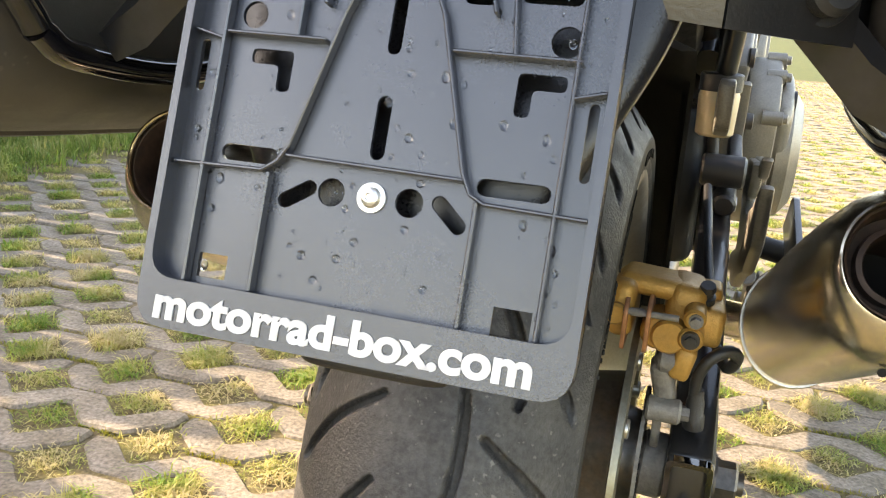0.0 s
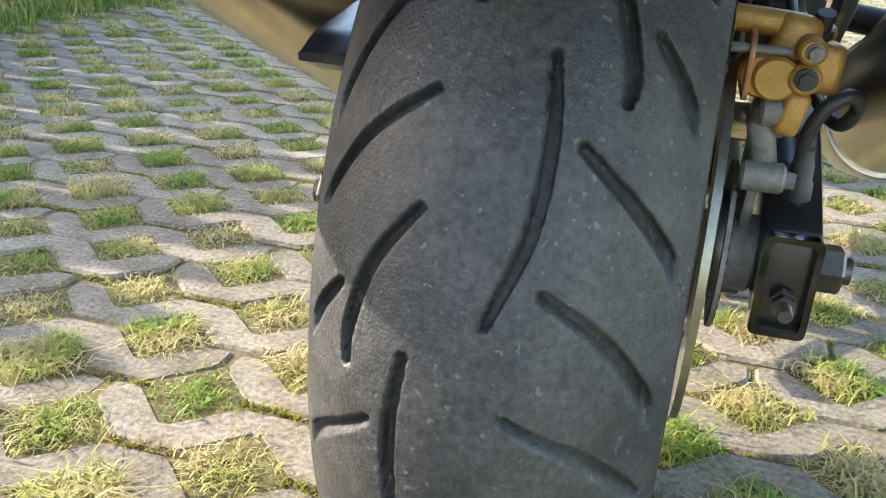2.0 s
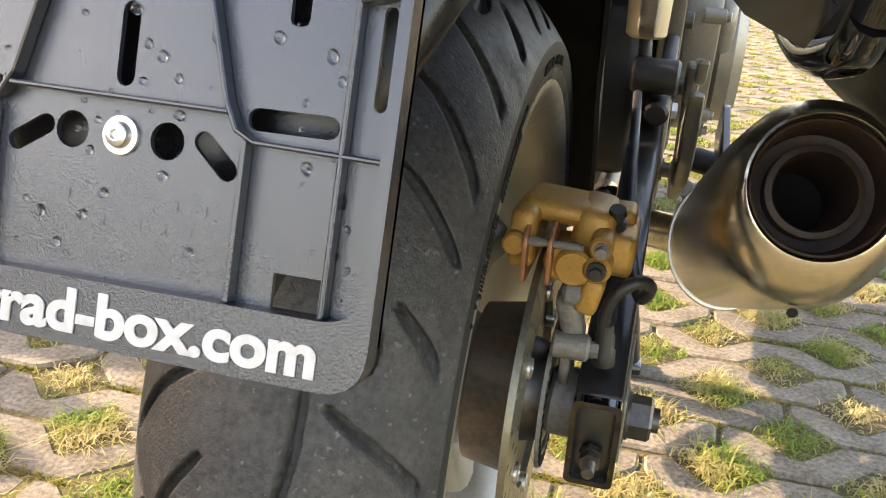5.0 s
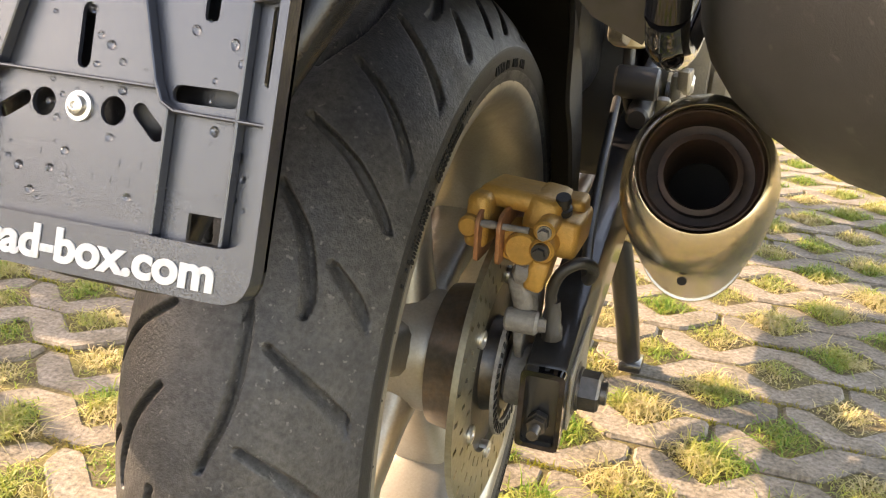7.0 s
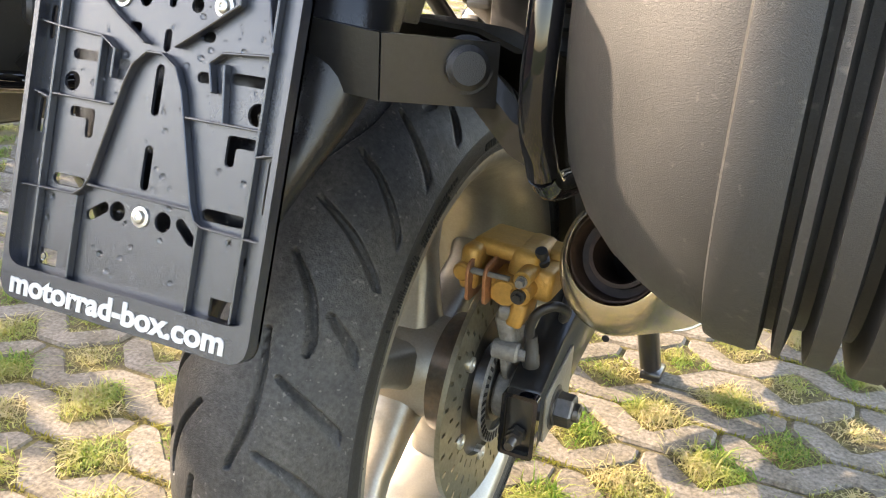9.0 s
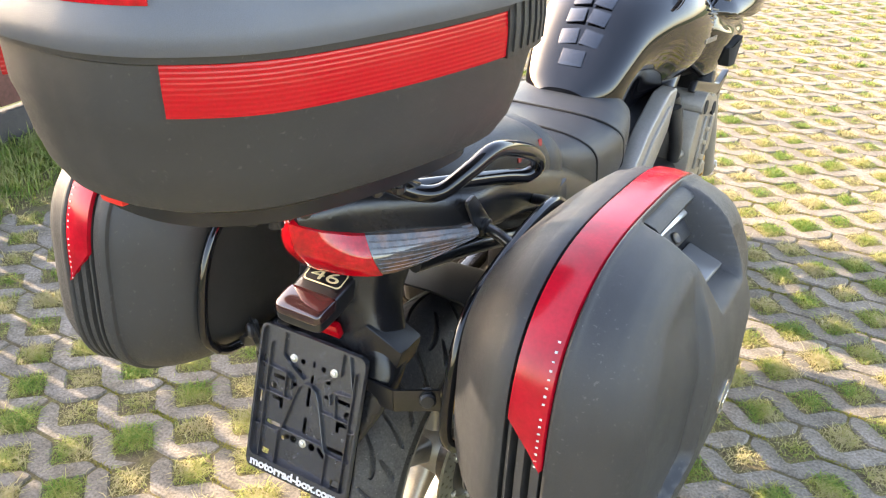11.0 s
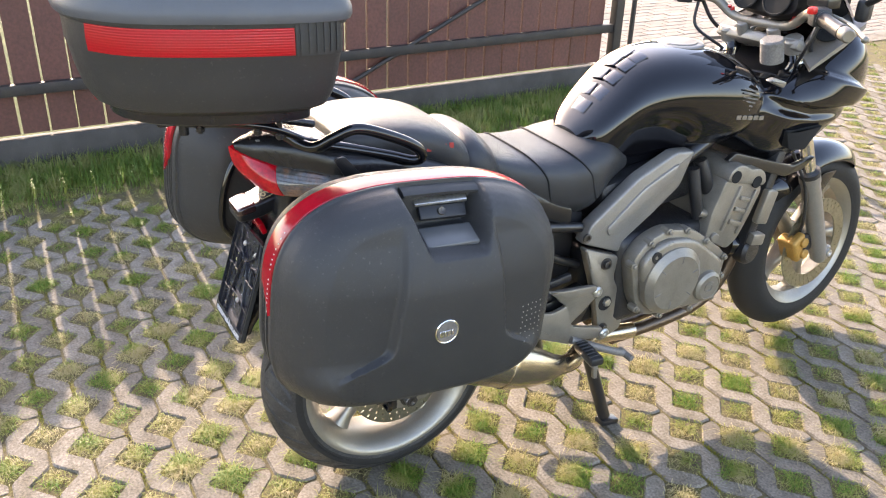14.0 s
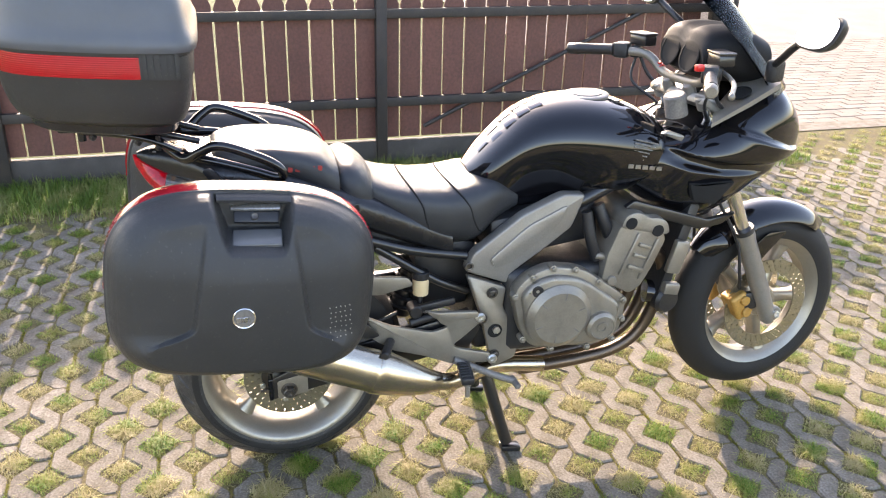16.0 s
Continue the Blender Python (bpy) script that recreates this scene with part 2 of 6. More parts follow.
def thing(name, label, category, group="", kind="", at=(0, 0, 0)):
    ob = new(name)
    ob.location = at
    return tagged(ob, label, category, group, kind)


def absorb(bm, other):
    me = bpy.data.meshes.new("scratch")
    other.to_mesh(me)
    other.free()
    bm.from_mesh(me)
    bpy.data.meshes.remove(me)


def box(bm, c, size, rot=(0, 0, 0), bevel=0.003, seg=2):
    t = bmesh.new()
    bmesh.ops.create_cube(t, size=1)
    bmesh.ops.scale(t, vec=size, verts=t.verts)
    if bevel:
        bmesh.ops.bevel(t, geom=t.edges[:], offset=min(bevel, min(size) * 0.45), segments=seg, affect="EDGES", profile=0.5)
    bmesh.ops.transform(t, matrix=pose(*c, *rot), verts=t.verts)
    absorb(bm, t)
    return bm


def sweep_ring(center, u, v, r, n):
    return [center + u * (r * math.cos(2 * math.pi * k / n)) + v * (r * math.sin(2 * math.pi * k / n)) for k in range(n)]


def loft(bm, rings, caps=True, closed=True):
    rows = [[bm.verts.new(p) for p in r] for r in rings]
    n = len(rows[0])
    for a, b in zip(rows, rows[1:]):
        for k in range(n if closed else n - 1):
            bm.faces.new((a[k], a[(k + 1) % n], b[(k + 1) % n], b[k]))
    if caps:
        bm.faces.new(rows[0][::-1])
        bm.faces.new(rows[-1])
    return bm


def smooth_path(pts, res=6):
    """A smooth curve through the points."""
    p = [Vector(q) for q in pts]
    p = [2 * p[0] - p[1], *p, 2 * p[-1] - p[-2]]
    out = []
    for i in range(1, len(p) - 2):
        for k in range(res):
            t = k / res
            a, b, c, d = p[i - 1:i + 3]
            out.append(0.5 * (2 * b + (c - a) * t + (2 * a - 5 * b + 4 * c - d) * t * t + (3 * b - a - 3 * c + d) * t ** 3))
    out.append(p[-2])
    return out


def tube(bm, pts, r, n=12, res=6):
    path = smooth_path(pts, res) if res > 1 else [Vector(q) for q in pts]
    rings = []
    ref = Vector((0.13, 0.21, 0.97))
    for i, p in enumerate(path):
        d = (path[min(i + 1, len(path) - 1)] - path[max(i - 1, 0)]).normalized()
        u = d.cross(ref)
        if u.length < 1e-3:
            u = d.cross(Vector((1, 0, 0)))
        u.normalize()
        v = d.cross(u).normalized()
        ref = v if abs(v.dot(ref)) < 0.2 else ref
        rings.append(sweep_ring(p, u, v, r if not callable(r) else r(i / (len(path) - 1)), n))
        ref = Vector((0.13, 0.21, 0.97))
    return loft(bm, rings)


def lathe(bm, profile, origin, axis, n=48, caps=True):
    """profile: (along the axis, radius) pairs."""
    axis = Vector(axis).normalized()
    u = axis.cross(Vector((0.3, 0.1, 0.9))).normalized()
    v = axis.cross(u)
    o = Vector(origin)
    return loft(bm, [sweep_ring(o + axis * a, u, v, max(r, 1e-5), n) for a, r in profile], caps)


def rod(bm, p0, p1, r0, r1=None, n=20, edge=0.0):
    p0, p1 = Vector(p0), Vector(p1)
    r1 = r0 if r1 is None else r1
    d = (p1 - p0).length
    pr = [(0, r0), (d, r1)] if not edge else [(0, r0 - edge), (edge, r0), (d - edge, r1), (d, r1 - edge)]
    return lathe(bm, pr, p0, p1 - p0, n)


def prism(bm, poly, x0, x1, bevel=0.003, seg=2):
    """A plate: a polygon in (y, z), thick from x0 to x1."""
    t = bmesh.new()
    a = [t.verts.new((x0, y, z)) for y, z in poly]
    b = [t.verts.new((x1, y, z)) for y, z in poly]
    n = len(a)
    t.faces.new(a[::-1])
    t.faces.new(b)
    for k in range(n):
        t.faces.new((a[k], a[(k + 1) % n], b[(k + 1) % n], b[k]))
    bmesh.ops.recalc_face_normals(t, faces=t.faces[:])
    if bevel:
        bmesh.ops.bevel(t, geom=t.edges[:], offset=bevel, segments=seg, affect="EDGES", profile=0.5)
    absorb(bm, t)
    return bm


def rounded(poly, r=0.01, n=4):
    """A polygon with its corners rounded."""
    out = []
    m = len(poly)
    for i in range(m):
        p, a, b = (Vector((*poly[j % m], 0)) for j in (i, i - 1, i + 1))
        da, db = (a - p), (b - p)
        k = min(r, da.length * 0.45, db.length * 0.45)
        s, e = p + da.normalized() * k, p + db.normalized() * k
        for q in range(n + 1):
            t = q / n
            c = s * (1 - t) ** 2 + p * 2 * t * (1 - t) + e * t * t
            out.append((c.x, c.y))
    return out


def spline_keys(keys, steps):
    """Rows of numbers, smoothly filled in between."""
    k = np.array(keys, float)
    k = np.vstack([2 * k[0] - k[1], k, 2 * k[-1] - k[-2]])
    out = []
    for i in range(1, len(k) - 2):
        for s in range(steps):
            t = s / steps
            a, b, c, d = k[i - 1:i + 3]
            out.append(0.5 * (2 * b + (c - a) * t + (2 * a - 5 * b + 4 * c - d) * t * t + (3 * b - a - 3 * c + d) * t ** 3))
    out.append(k[-2])
    return out


def even_ring(ring, n):
    """A closed ring's points spread evenly along its length."""
    p = np.array([tuple(q) for q in ring] + [tuple(ring[0])])
    d = np.concatenate([[0], np.cumsum(np.linalg.norm(np.diff(p, axis=0), axis=1))])
    t = np.linspace(0, d[-1], n, endpoint=False)
    return [Vector((np.interp(a, d, p[:, 0]), np.interp(a, d, p[:, 1]), np.interp(a, d, p[:, 2]))) for a in t]


def hull(bm, keys, n=40, steps=6, deform=None, even=False):
    """A body along y. keys: y, half width, top, bottom, squareness, height of the widest line (0 bottom, 1 top)."""
    rings = []
    for y, a, zt, zb, e, w in spline_keys(keys, steps):
        zc = zb + (zt - zb) * w
        ring = []
        m = n * 4 if even else n
        for k in range(m):
            f = 2 * math.pi * k / m
            c, s = math.cos(f), math.sin(f)
            x = a * math.copysign(abs(c) ** (2 / e), c)
            h = (zt - zc) if s > 0 else (zc - zb)
            z = zc + h * math.copysign(abs(s) ** (2 / e), s)
            ring.append(Vector((x, y, z)))
        if even:
            ring = even_ring(ring, n)
        rings.append([deform(q) for q in ring] if deform else ring)
    return loft(bm, rings)


def raw_mesh(name, verts, faces, mat, parent=None, smooth=False):
    me = bpy.data.meshes.new(name)
    verts, faces = np.asarray(verts, np.float32), np.asarray(faces, np.int32)
    me.vertices.add(len(verts))
    me.vertices.foreach_set("co", verts.ravel())
    k = faces.shape[1]
    me.loops.add(faces.size)
    me.loops.foreach_set("vertex_index", faces.ravel())
    me.polygons.add(len(faces))
    me.polygons.foreach_set("loop_start", np.arange(0, faces.size, k, dtype=np.int32))
    me.polygons.foreach_set("use_smooth", np.full(len(faces), smooth))
    me.update(calc_edges=True)
    me.validate()
    me.materials.append(mat)
    ob = new(name, me)
    if parent:
        ob.parent = parent
    return ob


def smoothstep(a, b, x):
    t = np.clip((x - a) / (b - a), 0, 1)
    return t * t * (3 - 2 * t)


# ---- setting: ground, road, fence ----
def sheet(name, x0, x1, y0, y1, z, mat, label, category):
    bm = bmesh.new()
    bmesh.ops.create_grid(bm, x_segments=8, y_segments=8, size=0.5)
    bmesh.ops.transform(bm, matrix=Matrix.Translation(((x0 + x1) / 2, (y0 + y1) / 2, z)) @ Matrix.Diagonal((x1 - x0, y1 - y0, 1, 1)), verts=bm.verts)
    return tagged(part(name, bm, mat), label, category, kind="structure")


sheet("ground", -400, 400, -400, 400, -0.05, LAWN, "green lawn ground beyond the paving", "ground")
sheet("paving_bed", -2.25, 9.0, -6.0, 14.0, -0.0045, SOIL, "mossy soil bed under the grass pavers", "soil")
sheet("paving_bed", -2.8, -2.25, 2.9, 14.0, -0.0050, SOIL, "mossy soil bed under the grass pavers", "soil")
sheet("road", -60, -5.6, 3.0, 60, -0.012, ASPHALT, "worn grey asphalt road", "road")

FENCE_X = -2.6
FENCE_END = 2.86


def fence():
    f = thing("fence", "reddish brown wooden board fence on dark rails", "fence", kind="structure", at=(FENCE_X, 0, 0))
    rng = random.Random(5)
    pitch = 0.125
    for k in range(-36, 23):
        gap = rng.uniform(0.009, 0.013)
        y = -0.085 + pitch * k + gap / 2 + rng.uniform(-0.0015, 0.0015)
        w = pitch - gap
        bm = bmesh.new()
        h = rng.uniform(-0.012, 0.012)
        prism(bm, [(y, .155), (y + w, .155), (y + w, .91 + h), (y + w * .80, .97 + h), (y + w * .62, 1.01 + h), (y + w * .38, 1.01 + h), (y + w * .20, .97 + h), (y, .91 + h)], -0.026, -0.002, 0.002, 1)
        part("board", bm, BOARD, f)
    for z in (0.37, 0.86):
        bm = bmesh.new()
        box(bm, (0.025, (FENCE_END - 4.6) / 2, z + 0.0), (0.035, FENCE_END + 4.6, 0.05), bevel=0.003)
        part("rail", bm, RAIL, f)
    for y in (-3.2, -1.2, 0.8, FENCE_END):
        bm = bmesh.new()
        box(bm, (0.03, y, 0.55), (0.06, 0.06, 1.12), bevel=0.004)
        part("post", bm, RAIL, f)
    bm = bmesh.new()
    rod(bm, (0.03, 1.05, 0.22), (0.03, FENCE_END - 0.05, 1.05), 0.012)
    part("brace", bm, RAIL, f)
    bm = bmesh.new()
    box(bm, (0, (FENCE_END - 4.6) / 2, 0.06), (0.06, FENCE_END + 4.6, 0.16), bevel=0.005)
    part("plinth", bm, PLINTH, f, "grey concrete plinth")
    bm = bmesh.new()
    rod(bm, (0.02, FENCE_END + 0.14, 0.0), (0.02, FENCE_END + 0.14, 1.5), 0.016)
    part("gate_post", bm, RAIL, f)
    return f


fence()


def road_bricks():
    """The beige brick road beyond the end of the fence, in running bond."""
    bm_v, bm_f = [], []
    rng = random.Random(3)
    for i in range(30):
        for j in range(60):
            x1 = -2.9 - i * 0.1
            y0 = 3.0 + j * 0.2 + (0.1 if i % 2 else 0)
            z = rng.uniform(-0.002, 0.002)
            b = len(bm_v)
            for dz, ins in ((-0.02, 0.0), (-0.004, 0.003), (z, 0.007)):
                for x, y in ((x1 - 0.1 + ins, y0 + ins), (x1 - ins, y0 + ins), (x1 - ins, y0 + 0.2 - ins), (x1 - 0.1 + ins, y0 + 0.2 - ins)):
                    bm_v.append((x, y, dz))
            for r in (0, 4):
                for q in range(4):
                    bm_f.append((b + r + q, b + r + (q + 1) % 4, b + r + 4 + (q + 1) % 4, b + r + 4 + q))
            bm_f.append((b + 8, b + 9, b + 10, b + 11))
    ob = raw_mesh("road_brick", bm_v, bm_f, BRICK)
    return tagged(ob, "beige concrete brick paving of the driveway", "paving", kind="stuff")


road_bricks()
sheet("kerb_strip", -2.9, -2.72, 3.0, 14.0, 0.0, CONCRETE2, "flush concrete edging between paving and driveway", "kerb")

# ---- the motorcycle: axles and frame numbers ----
RA = Vector((0, 0.006, 0.304))          # rear axle
FA = Vector((0, 1.509, 0.332))      # front axle, clear of the ground on the centre stand
bike = thing("motorcycle", "black touring motorcycle with silver engine parked on its centre stand", "motorcycle")

TYRE_R, TYRE_W = 0.308, 0.160
PERIOD = 45.0
GROOVES = [  # angle and sideways place along one groove, on the sunless side of the crown
    [(15, .029), (12.1, .050), (7.8, .066), (2.5, .077)],
    [(25.5, .035), (22, .056), (18.6, .070), (15, .077)],
    [(42.3, .020), (37.7, .038), (32.1, .047), (29.4, .047)],
    [(35.4, .054), (32.5, .066), (28.8, .075)],
    [(50.6, .021), (47.6, .047), (44.5, .062), (41.4, .072)],
    [(31.5, .020), (26, .0235), (19, .0215), (12.4, .010)],
]


def tyre_profile(w, r, bead, fine=96):
    """Half-circle-like section: sideways place, radius, from bead to bead."""
    out = []
    for k in range(fine + 1):
        f = -1 + 2 * k / fine
        if abs(f) <= 0.80:
            s = f / 0.80 * w / 2
            a = abs(s) / (w / 2)
            out.append((s, r - 0.052 * a ** 2.3))
        else:
            g = (abs(f) - 0.80) / 0.20
            s = math.copysign(w / 2 * (1 - 0.0 * g) + 0.0012 * math.sin(math.pi * g ** 0.7) - 0.006 * g * g, f)
            out.append((s, (r - 0.052) * (1 - g) + bead * g))
    return out


def treaded_tyre():
    prof = np.array(tyre_profile(TYRE_W, TYRE_R, 0.219, 190))
    cols = 2048
    per = cols // 8
    th = np.arange(per) * PERIOD / per
    S = prof[:, 0]
    T, SS = np.meshgrid(th, S, indexing="ij")
    depth = np.zeros_like(T)
    for g in GROOVES:
        path = smooth_path([(a, s, 0) for a, s in g], 5)
        for side in (1, -1):
            pts = [(p.x - (22.5 if side < 0 else 0), side * p.y) for p in path]
            n = len(pts)
            for wrap in (-90, -45, 0, 45, 90):
                for i in range(n - 1):
                    (a0, s0), (a1, s1) = pts[i], pts[i + 1]
                    k = math.radians(1) * TYRE_R
                    ax, ay, bx, by = (a0 + wrap) * k, s0, (a1 + wrap) * k, s1
                    px, py = T * k - ax, SS - ay
                    dx, dy = bx - ax, by - ay
                    t = np.clip((px * dx + py * dy) / (dx * dx + dy * dy), 0, 1)
                    d = np.hypot(px - t * dx, py - t * dy)
                    wd = 0.0030 * (0.75 + 0.35 * math.sin(math.pi * (i + 0.5) / (n - 1)))
                    depth = np.maximum(depth, 0.0078 * (1 - smoothstep(wd * 0.72, wd * 1.06, d)))
    depth *= 1 - smoothstep(0.068, 0.0755, np.abs(SS))
    depth = np.tile(depth, (8, 1))
    ang = np.radians(np.arange(cols) * 360 / cols)
    rad = prof[None, :, 1] - depth
    verts = np.stack([np.broadcast_to(S, rad.shape), -np.cos(ang)[:, None] * rad, np.sin(ang)[:, None] * rad], -1).reshape(-1, 3)
    m = len(S)
    i, j = np.meshgrid(np.arange(cols), np.arange(m - 1), indexing="ij")
    a, b = i * m + j, ((i + 1) % cols) * m + j
    faces = np.stack([a, b, b + 1, a + 1], -1).reshape(-1, 4)
    ob = raw_mesh("tyre", verts, faces, RUBBER, smooth=True)
    ob.data.materials.append(SIDEWALL)
    wall = (np.abs(S[:-1] + S[1:]) / 2 > TYRE_W / 2 - 0.0002).astype(np.int32)
    ob.data.polygons.foreach_set("material_index", np.tile(wall, cols))
    return ob


def plain_tyre(w, r, bead):
    prof = tyre_profile(w, r, bead)[::4]
    bm = bmesh.new()
    lathe(bm, prof, (0, 0, 0), (1, 0, 0), n=256, caps=False)
    return part("tyre", bm, SIDEWALL)


def wheel(name, at, w, bead, turn, label, spokes=5, phase=90.0):
    """Cast wheel: rim with wells and flanges, spokes and hub, about the x axis."""
    bm = bmesh.new()
    h = w / 2
    lathe(bm, [(-h, bead + 0.010), (-h + 0.006, bead + 0.010), (-h + 0.012, bead - 0.004), (-h * 0.45, bead - 0.022), (h * 0.45, bead - 0.022), (h - 0.012, bead - 0.004), (h - 0.006, bead + 0.010), (h, bead + 0.010),
               (h + 0.001, bead + 0.004), (h - 0.004, bead - 0.006), (h * 0.7, bead - 0.018), (h * 0.42, bead - 0.032), (-h * 0.42, bead - 0.032), (-h * 0.7, bead - 0.018), (-h + 0.004, bead - 0.006), (-h - 0.001, bead + 0.004), (-h, bead + 0.010)],
          (0, 0, 0), (1, 0, 0), n=256, caps=False)
    lathe(bm, [(-0.055, 0.014), (-0.055, 0.04), (-0.04, 0.052), (0.04, 0.052), (0.055, 0.044), (0.055, 0.014)], (0, 0, 0), (1, 0, 0), n=40)
    ob = part(name, bm, ALLOY, bike, label)
    for k in range(spokes):
        t = bmesh.new()
        rings = []
        for r, ww, tt in ((0.04, 0.026, 0.036), (0.07, 0.021, 0.030), (0.12, 0.017, 0.024), (0.165, 0.0185, 0.026), (bead - 0.030, 0.026, 0.034)):
            rings.append([Vector((tt * math.copysign(abs(math.cos(f)) ** 0.6, math.cos(f)), ww * math.copysign(abs(math.sin(f)) ** 0.6, math.sin(f)), r)) for f in np.linspace(0, 2 * math.pi, 16, endpoint=False)])
        loft(t, rings)
        bmesh.ops.transform(t, matrix=pose(0, 0, 0, phase + 360 / spokes * k), verts=t.verts)
        part("spoke", t, ALLOY, ob)
    ob.location = at
    ob.rotation_euler = (0, 0, radians(turn))
    return ob


def brake_disc(parent, x, r_out, r_in, holes, rows, name="brake_disc", wave=0.0):
    """Drilled steel disc with real holes."""
    seg = holes * 6
    bm = bmesh.new()
    n_r = rows * 4 + 1
    rad = [r_in + (r_out - r_in) * i / (n_r - 1) for i in range(n_r)]
    grid = {}
    for side, xx in ((0, x - 0.0025), (1, x + 0.0025)):
        for i, r in enumerate(rad):
            for k in range(seg):
                a = 2 * math.pi * k / seg
                grid[side, i, k] = bm.verts.new((xx, r * math.cos(a), r * math.sin(a)))
    open_ = set()
    for row in range(rows):
        for h in range(holes):
            open_.add((row * 4 + 1, (h * 6 + 2 * (row % 3)) % seg))
            open_.add((row * 4 + 2, (h * 6 + 2 * (row % 3)) % seg))
    for i in range(n_r - 1):
        for k in range(seg):
            q = (k + 1) % seg
            if (i, k) in open_:
                for (a, b), (c, d) in (((i, k), (i, q)), ((i + 1, k), (i + 1, q)), ((i, k), (i + 1, k)), ((i, q), (i + 1, q))):
                    try:
                        if a == c and (i - (1 if a == i else -1), k) in open_:
                            continue
                        bm.faces.new((grid[0, a, b], grid[0, c, d], grid[1, c, d], grid[1, a, b]))
                    except ValueError:
                        pass
                continue
            for s in (0, 1):
                bm.faces.new((grid[s, i, k], grid[s, i, q], grid[s, i + 1, q], grid[s, i + 1, k]))
    for i in (0, n_r - 1):
        for k in range(seg):
            q = (k + 1) % seg
            bm.faces.new((grid[0, i, k], grid[0, i, q], grid[1, i, q], grid[1, i, k]))
    return part(name, bm, DISC, parent, "drilled steel brake disc")


rear_wheel = wheel("rear_wheel", RA, 0.155, 0.222, 0, "cast five-spoke silver alloy wheel", phase=68)
t = treaded_tyre()
t.parent = rear_wheel
tagged(t, "worn dusty black rubber tyre with curved grooves")
bm = bmesh.new()
for k in range(36):
    a = 2 * math.pi * k / 36
    for s in (1, -1):
        box(bm, (s * 0.0755, 0.2312 * math.cos(a), 0.2312 * math.sin(a)), (0.005, 0.0075, 0.0014), rot=(math.degrees(a), 0, 0), bevel=0)
part("rim_ticks", bm, DEEPBLACK, rear_wheel)["kind"] = "stuff"
# moulded sidewall lettering, too small to read
bm = bmesh.new()
rng = random.Random(5)
for a0, a1, r, tall, step in ((36, 70, .2462, .0042, 1.15), (40, 66, .2400, .0038, 1.05), (84, 89, .2440, .0075, 1.0), (91, 93, .2440, .0075, 1.2), (95.5, 98, .2440, .0075, 1.2), (101, 104, .2440, .0075, 1.2), (150, 190, .2450, .0070, 1.8), (215, 250, .2450, .0042, 1.2), (300, 335, .2450, .0060, 1.6)):
    a = a0
    while a <= a1:
        if rng.random() < 0.86:
            for off in ((-.24, .24) if rng.random() < .5 else (0.0,)):
                f = radians(a + off * step)
                box(bm, (TYRE_W / 2 + .0010, -r * math.cos(f), r * math.sin(f)), (.0012, .0009 if off else .0021, tall * rng.uniform(.8, 1)), rot=(math.degrees(-math.pi / 2 + f) * -1, 0, 0), bevel=0)
        a += step
tagged(part("sidewall_lettering", bm, DEEPBLACK, rear_wheel), "tiny moulded lettering on the tyre wall", kind="stuff")
brake_disc(rear_wheel, 0.092, 0.121, 0.074, 30, 3)
front_wheel = wheel("front_wheel", FA, 0.110, 0.219, 3.0, "cast silver alloy front wheel", phase=48)
t = plain_tyre(0.120, 0.306, 0.216)
t.parent = front_wheel
for s in (1, -1):
    brake_disc(front_wheel, 0.066 * s, 0.152, 0.108, 36, 3)

# ---- tank, seat, tail ----
bm = bmesh.new()


def knee(q):
    # hollow in the flank for the knees
    d = math.exp(-((q.y - 0.70) / 0.12) ** 2 - ((q.z - 0.80) / 0.085) ** 2)
    q.x *= 1 - 0.30 * d
    return q


hull(bm, [(0.515, .055, .846, .80, 2.4, .45), (0.55, .10, .885, .765, 2.6, .45), (0.60, .125, .935, .735, 2.6, .5), (0.67, .142, .993, .725, 2.5, .5), (0.75, .160, 1.020, .735, 2.5, .5), (0.85, .175, 1.026, .75, 2.5, .5), (0.95, .178, 1.010, .76, 2.4, .5), (1.03, .160, .975, .78, 2.4, .5), (1.09, .11, .93, .80, 2.3, .5)], n=64, steps=8, deform=knee)
part("fuel_tank", bm, GLOSS, bike, "glossy black painted fuel tank")
bm = bmesh.new()
RIDER_SEAT = [(0.215, .11, .875, .80, 3, .5), (0.27, .125, .846, .74, 3, .55), (0.35, .14, .830, .68, 3, .6), (0.44, .15, .827, .65, 2.8, .6), (0.52, .148, .838, .65, 2.8, .6), (0.58, .13, .84, .70, 2.6, .6), (0.64, .10, .80, .735, 2.6, .5)]
hull(bm, RIDER_SEAT, n=48, steps=8)
part("rider_seat", bm, SEAT, bike, "black vinyl rider seat")
bm = bmesh.new()
hull(bm, [(-0.150, .080, .935, .89, 2.6, .5), (-0.132, .108, .957, .88, 2.8, .5), (-0.07, .128, .966, .87, 3, .5), (0.03, .138, .960, .86, 3, .5), (0.11, .142, .938, .82, 3, .5), (0.155, .138, .905, .78, 3, .5)], n=48, steps=8)
part("pillion_seat", bm, SEAT, bike, "black vinyl pillion seat")
bm = bmesh.new()
hull(bm, [(0.145, .105, .885, .78, 2.4, .6), (0.165, .13, .905, .72, 2.6, .6), (0.20, .138, .905, .70, 2.6, .6), (0.235, .128, .88, .70, 2.4, .6), (0.25, .105, .855, .72, 2.4, .6)], n=48, steps=6)
part("seat_bolster", bm, SEAT, bike, "rolled vinyl bolster between the seats")
bm = bmesh.new()
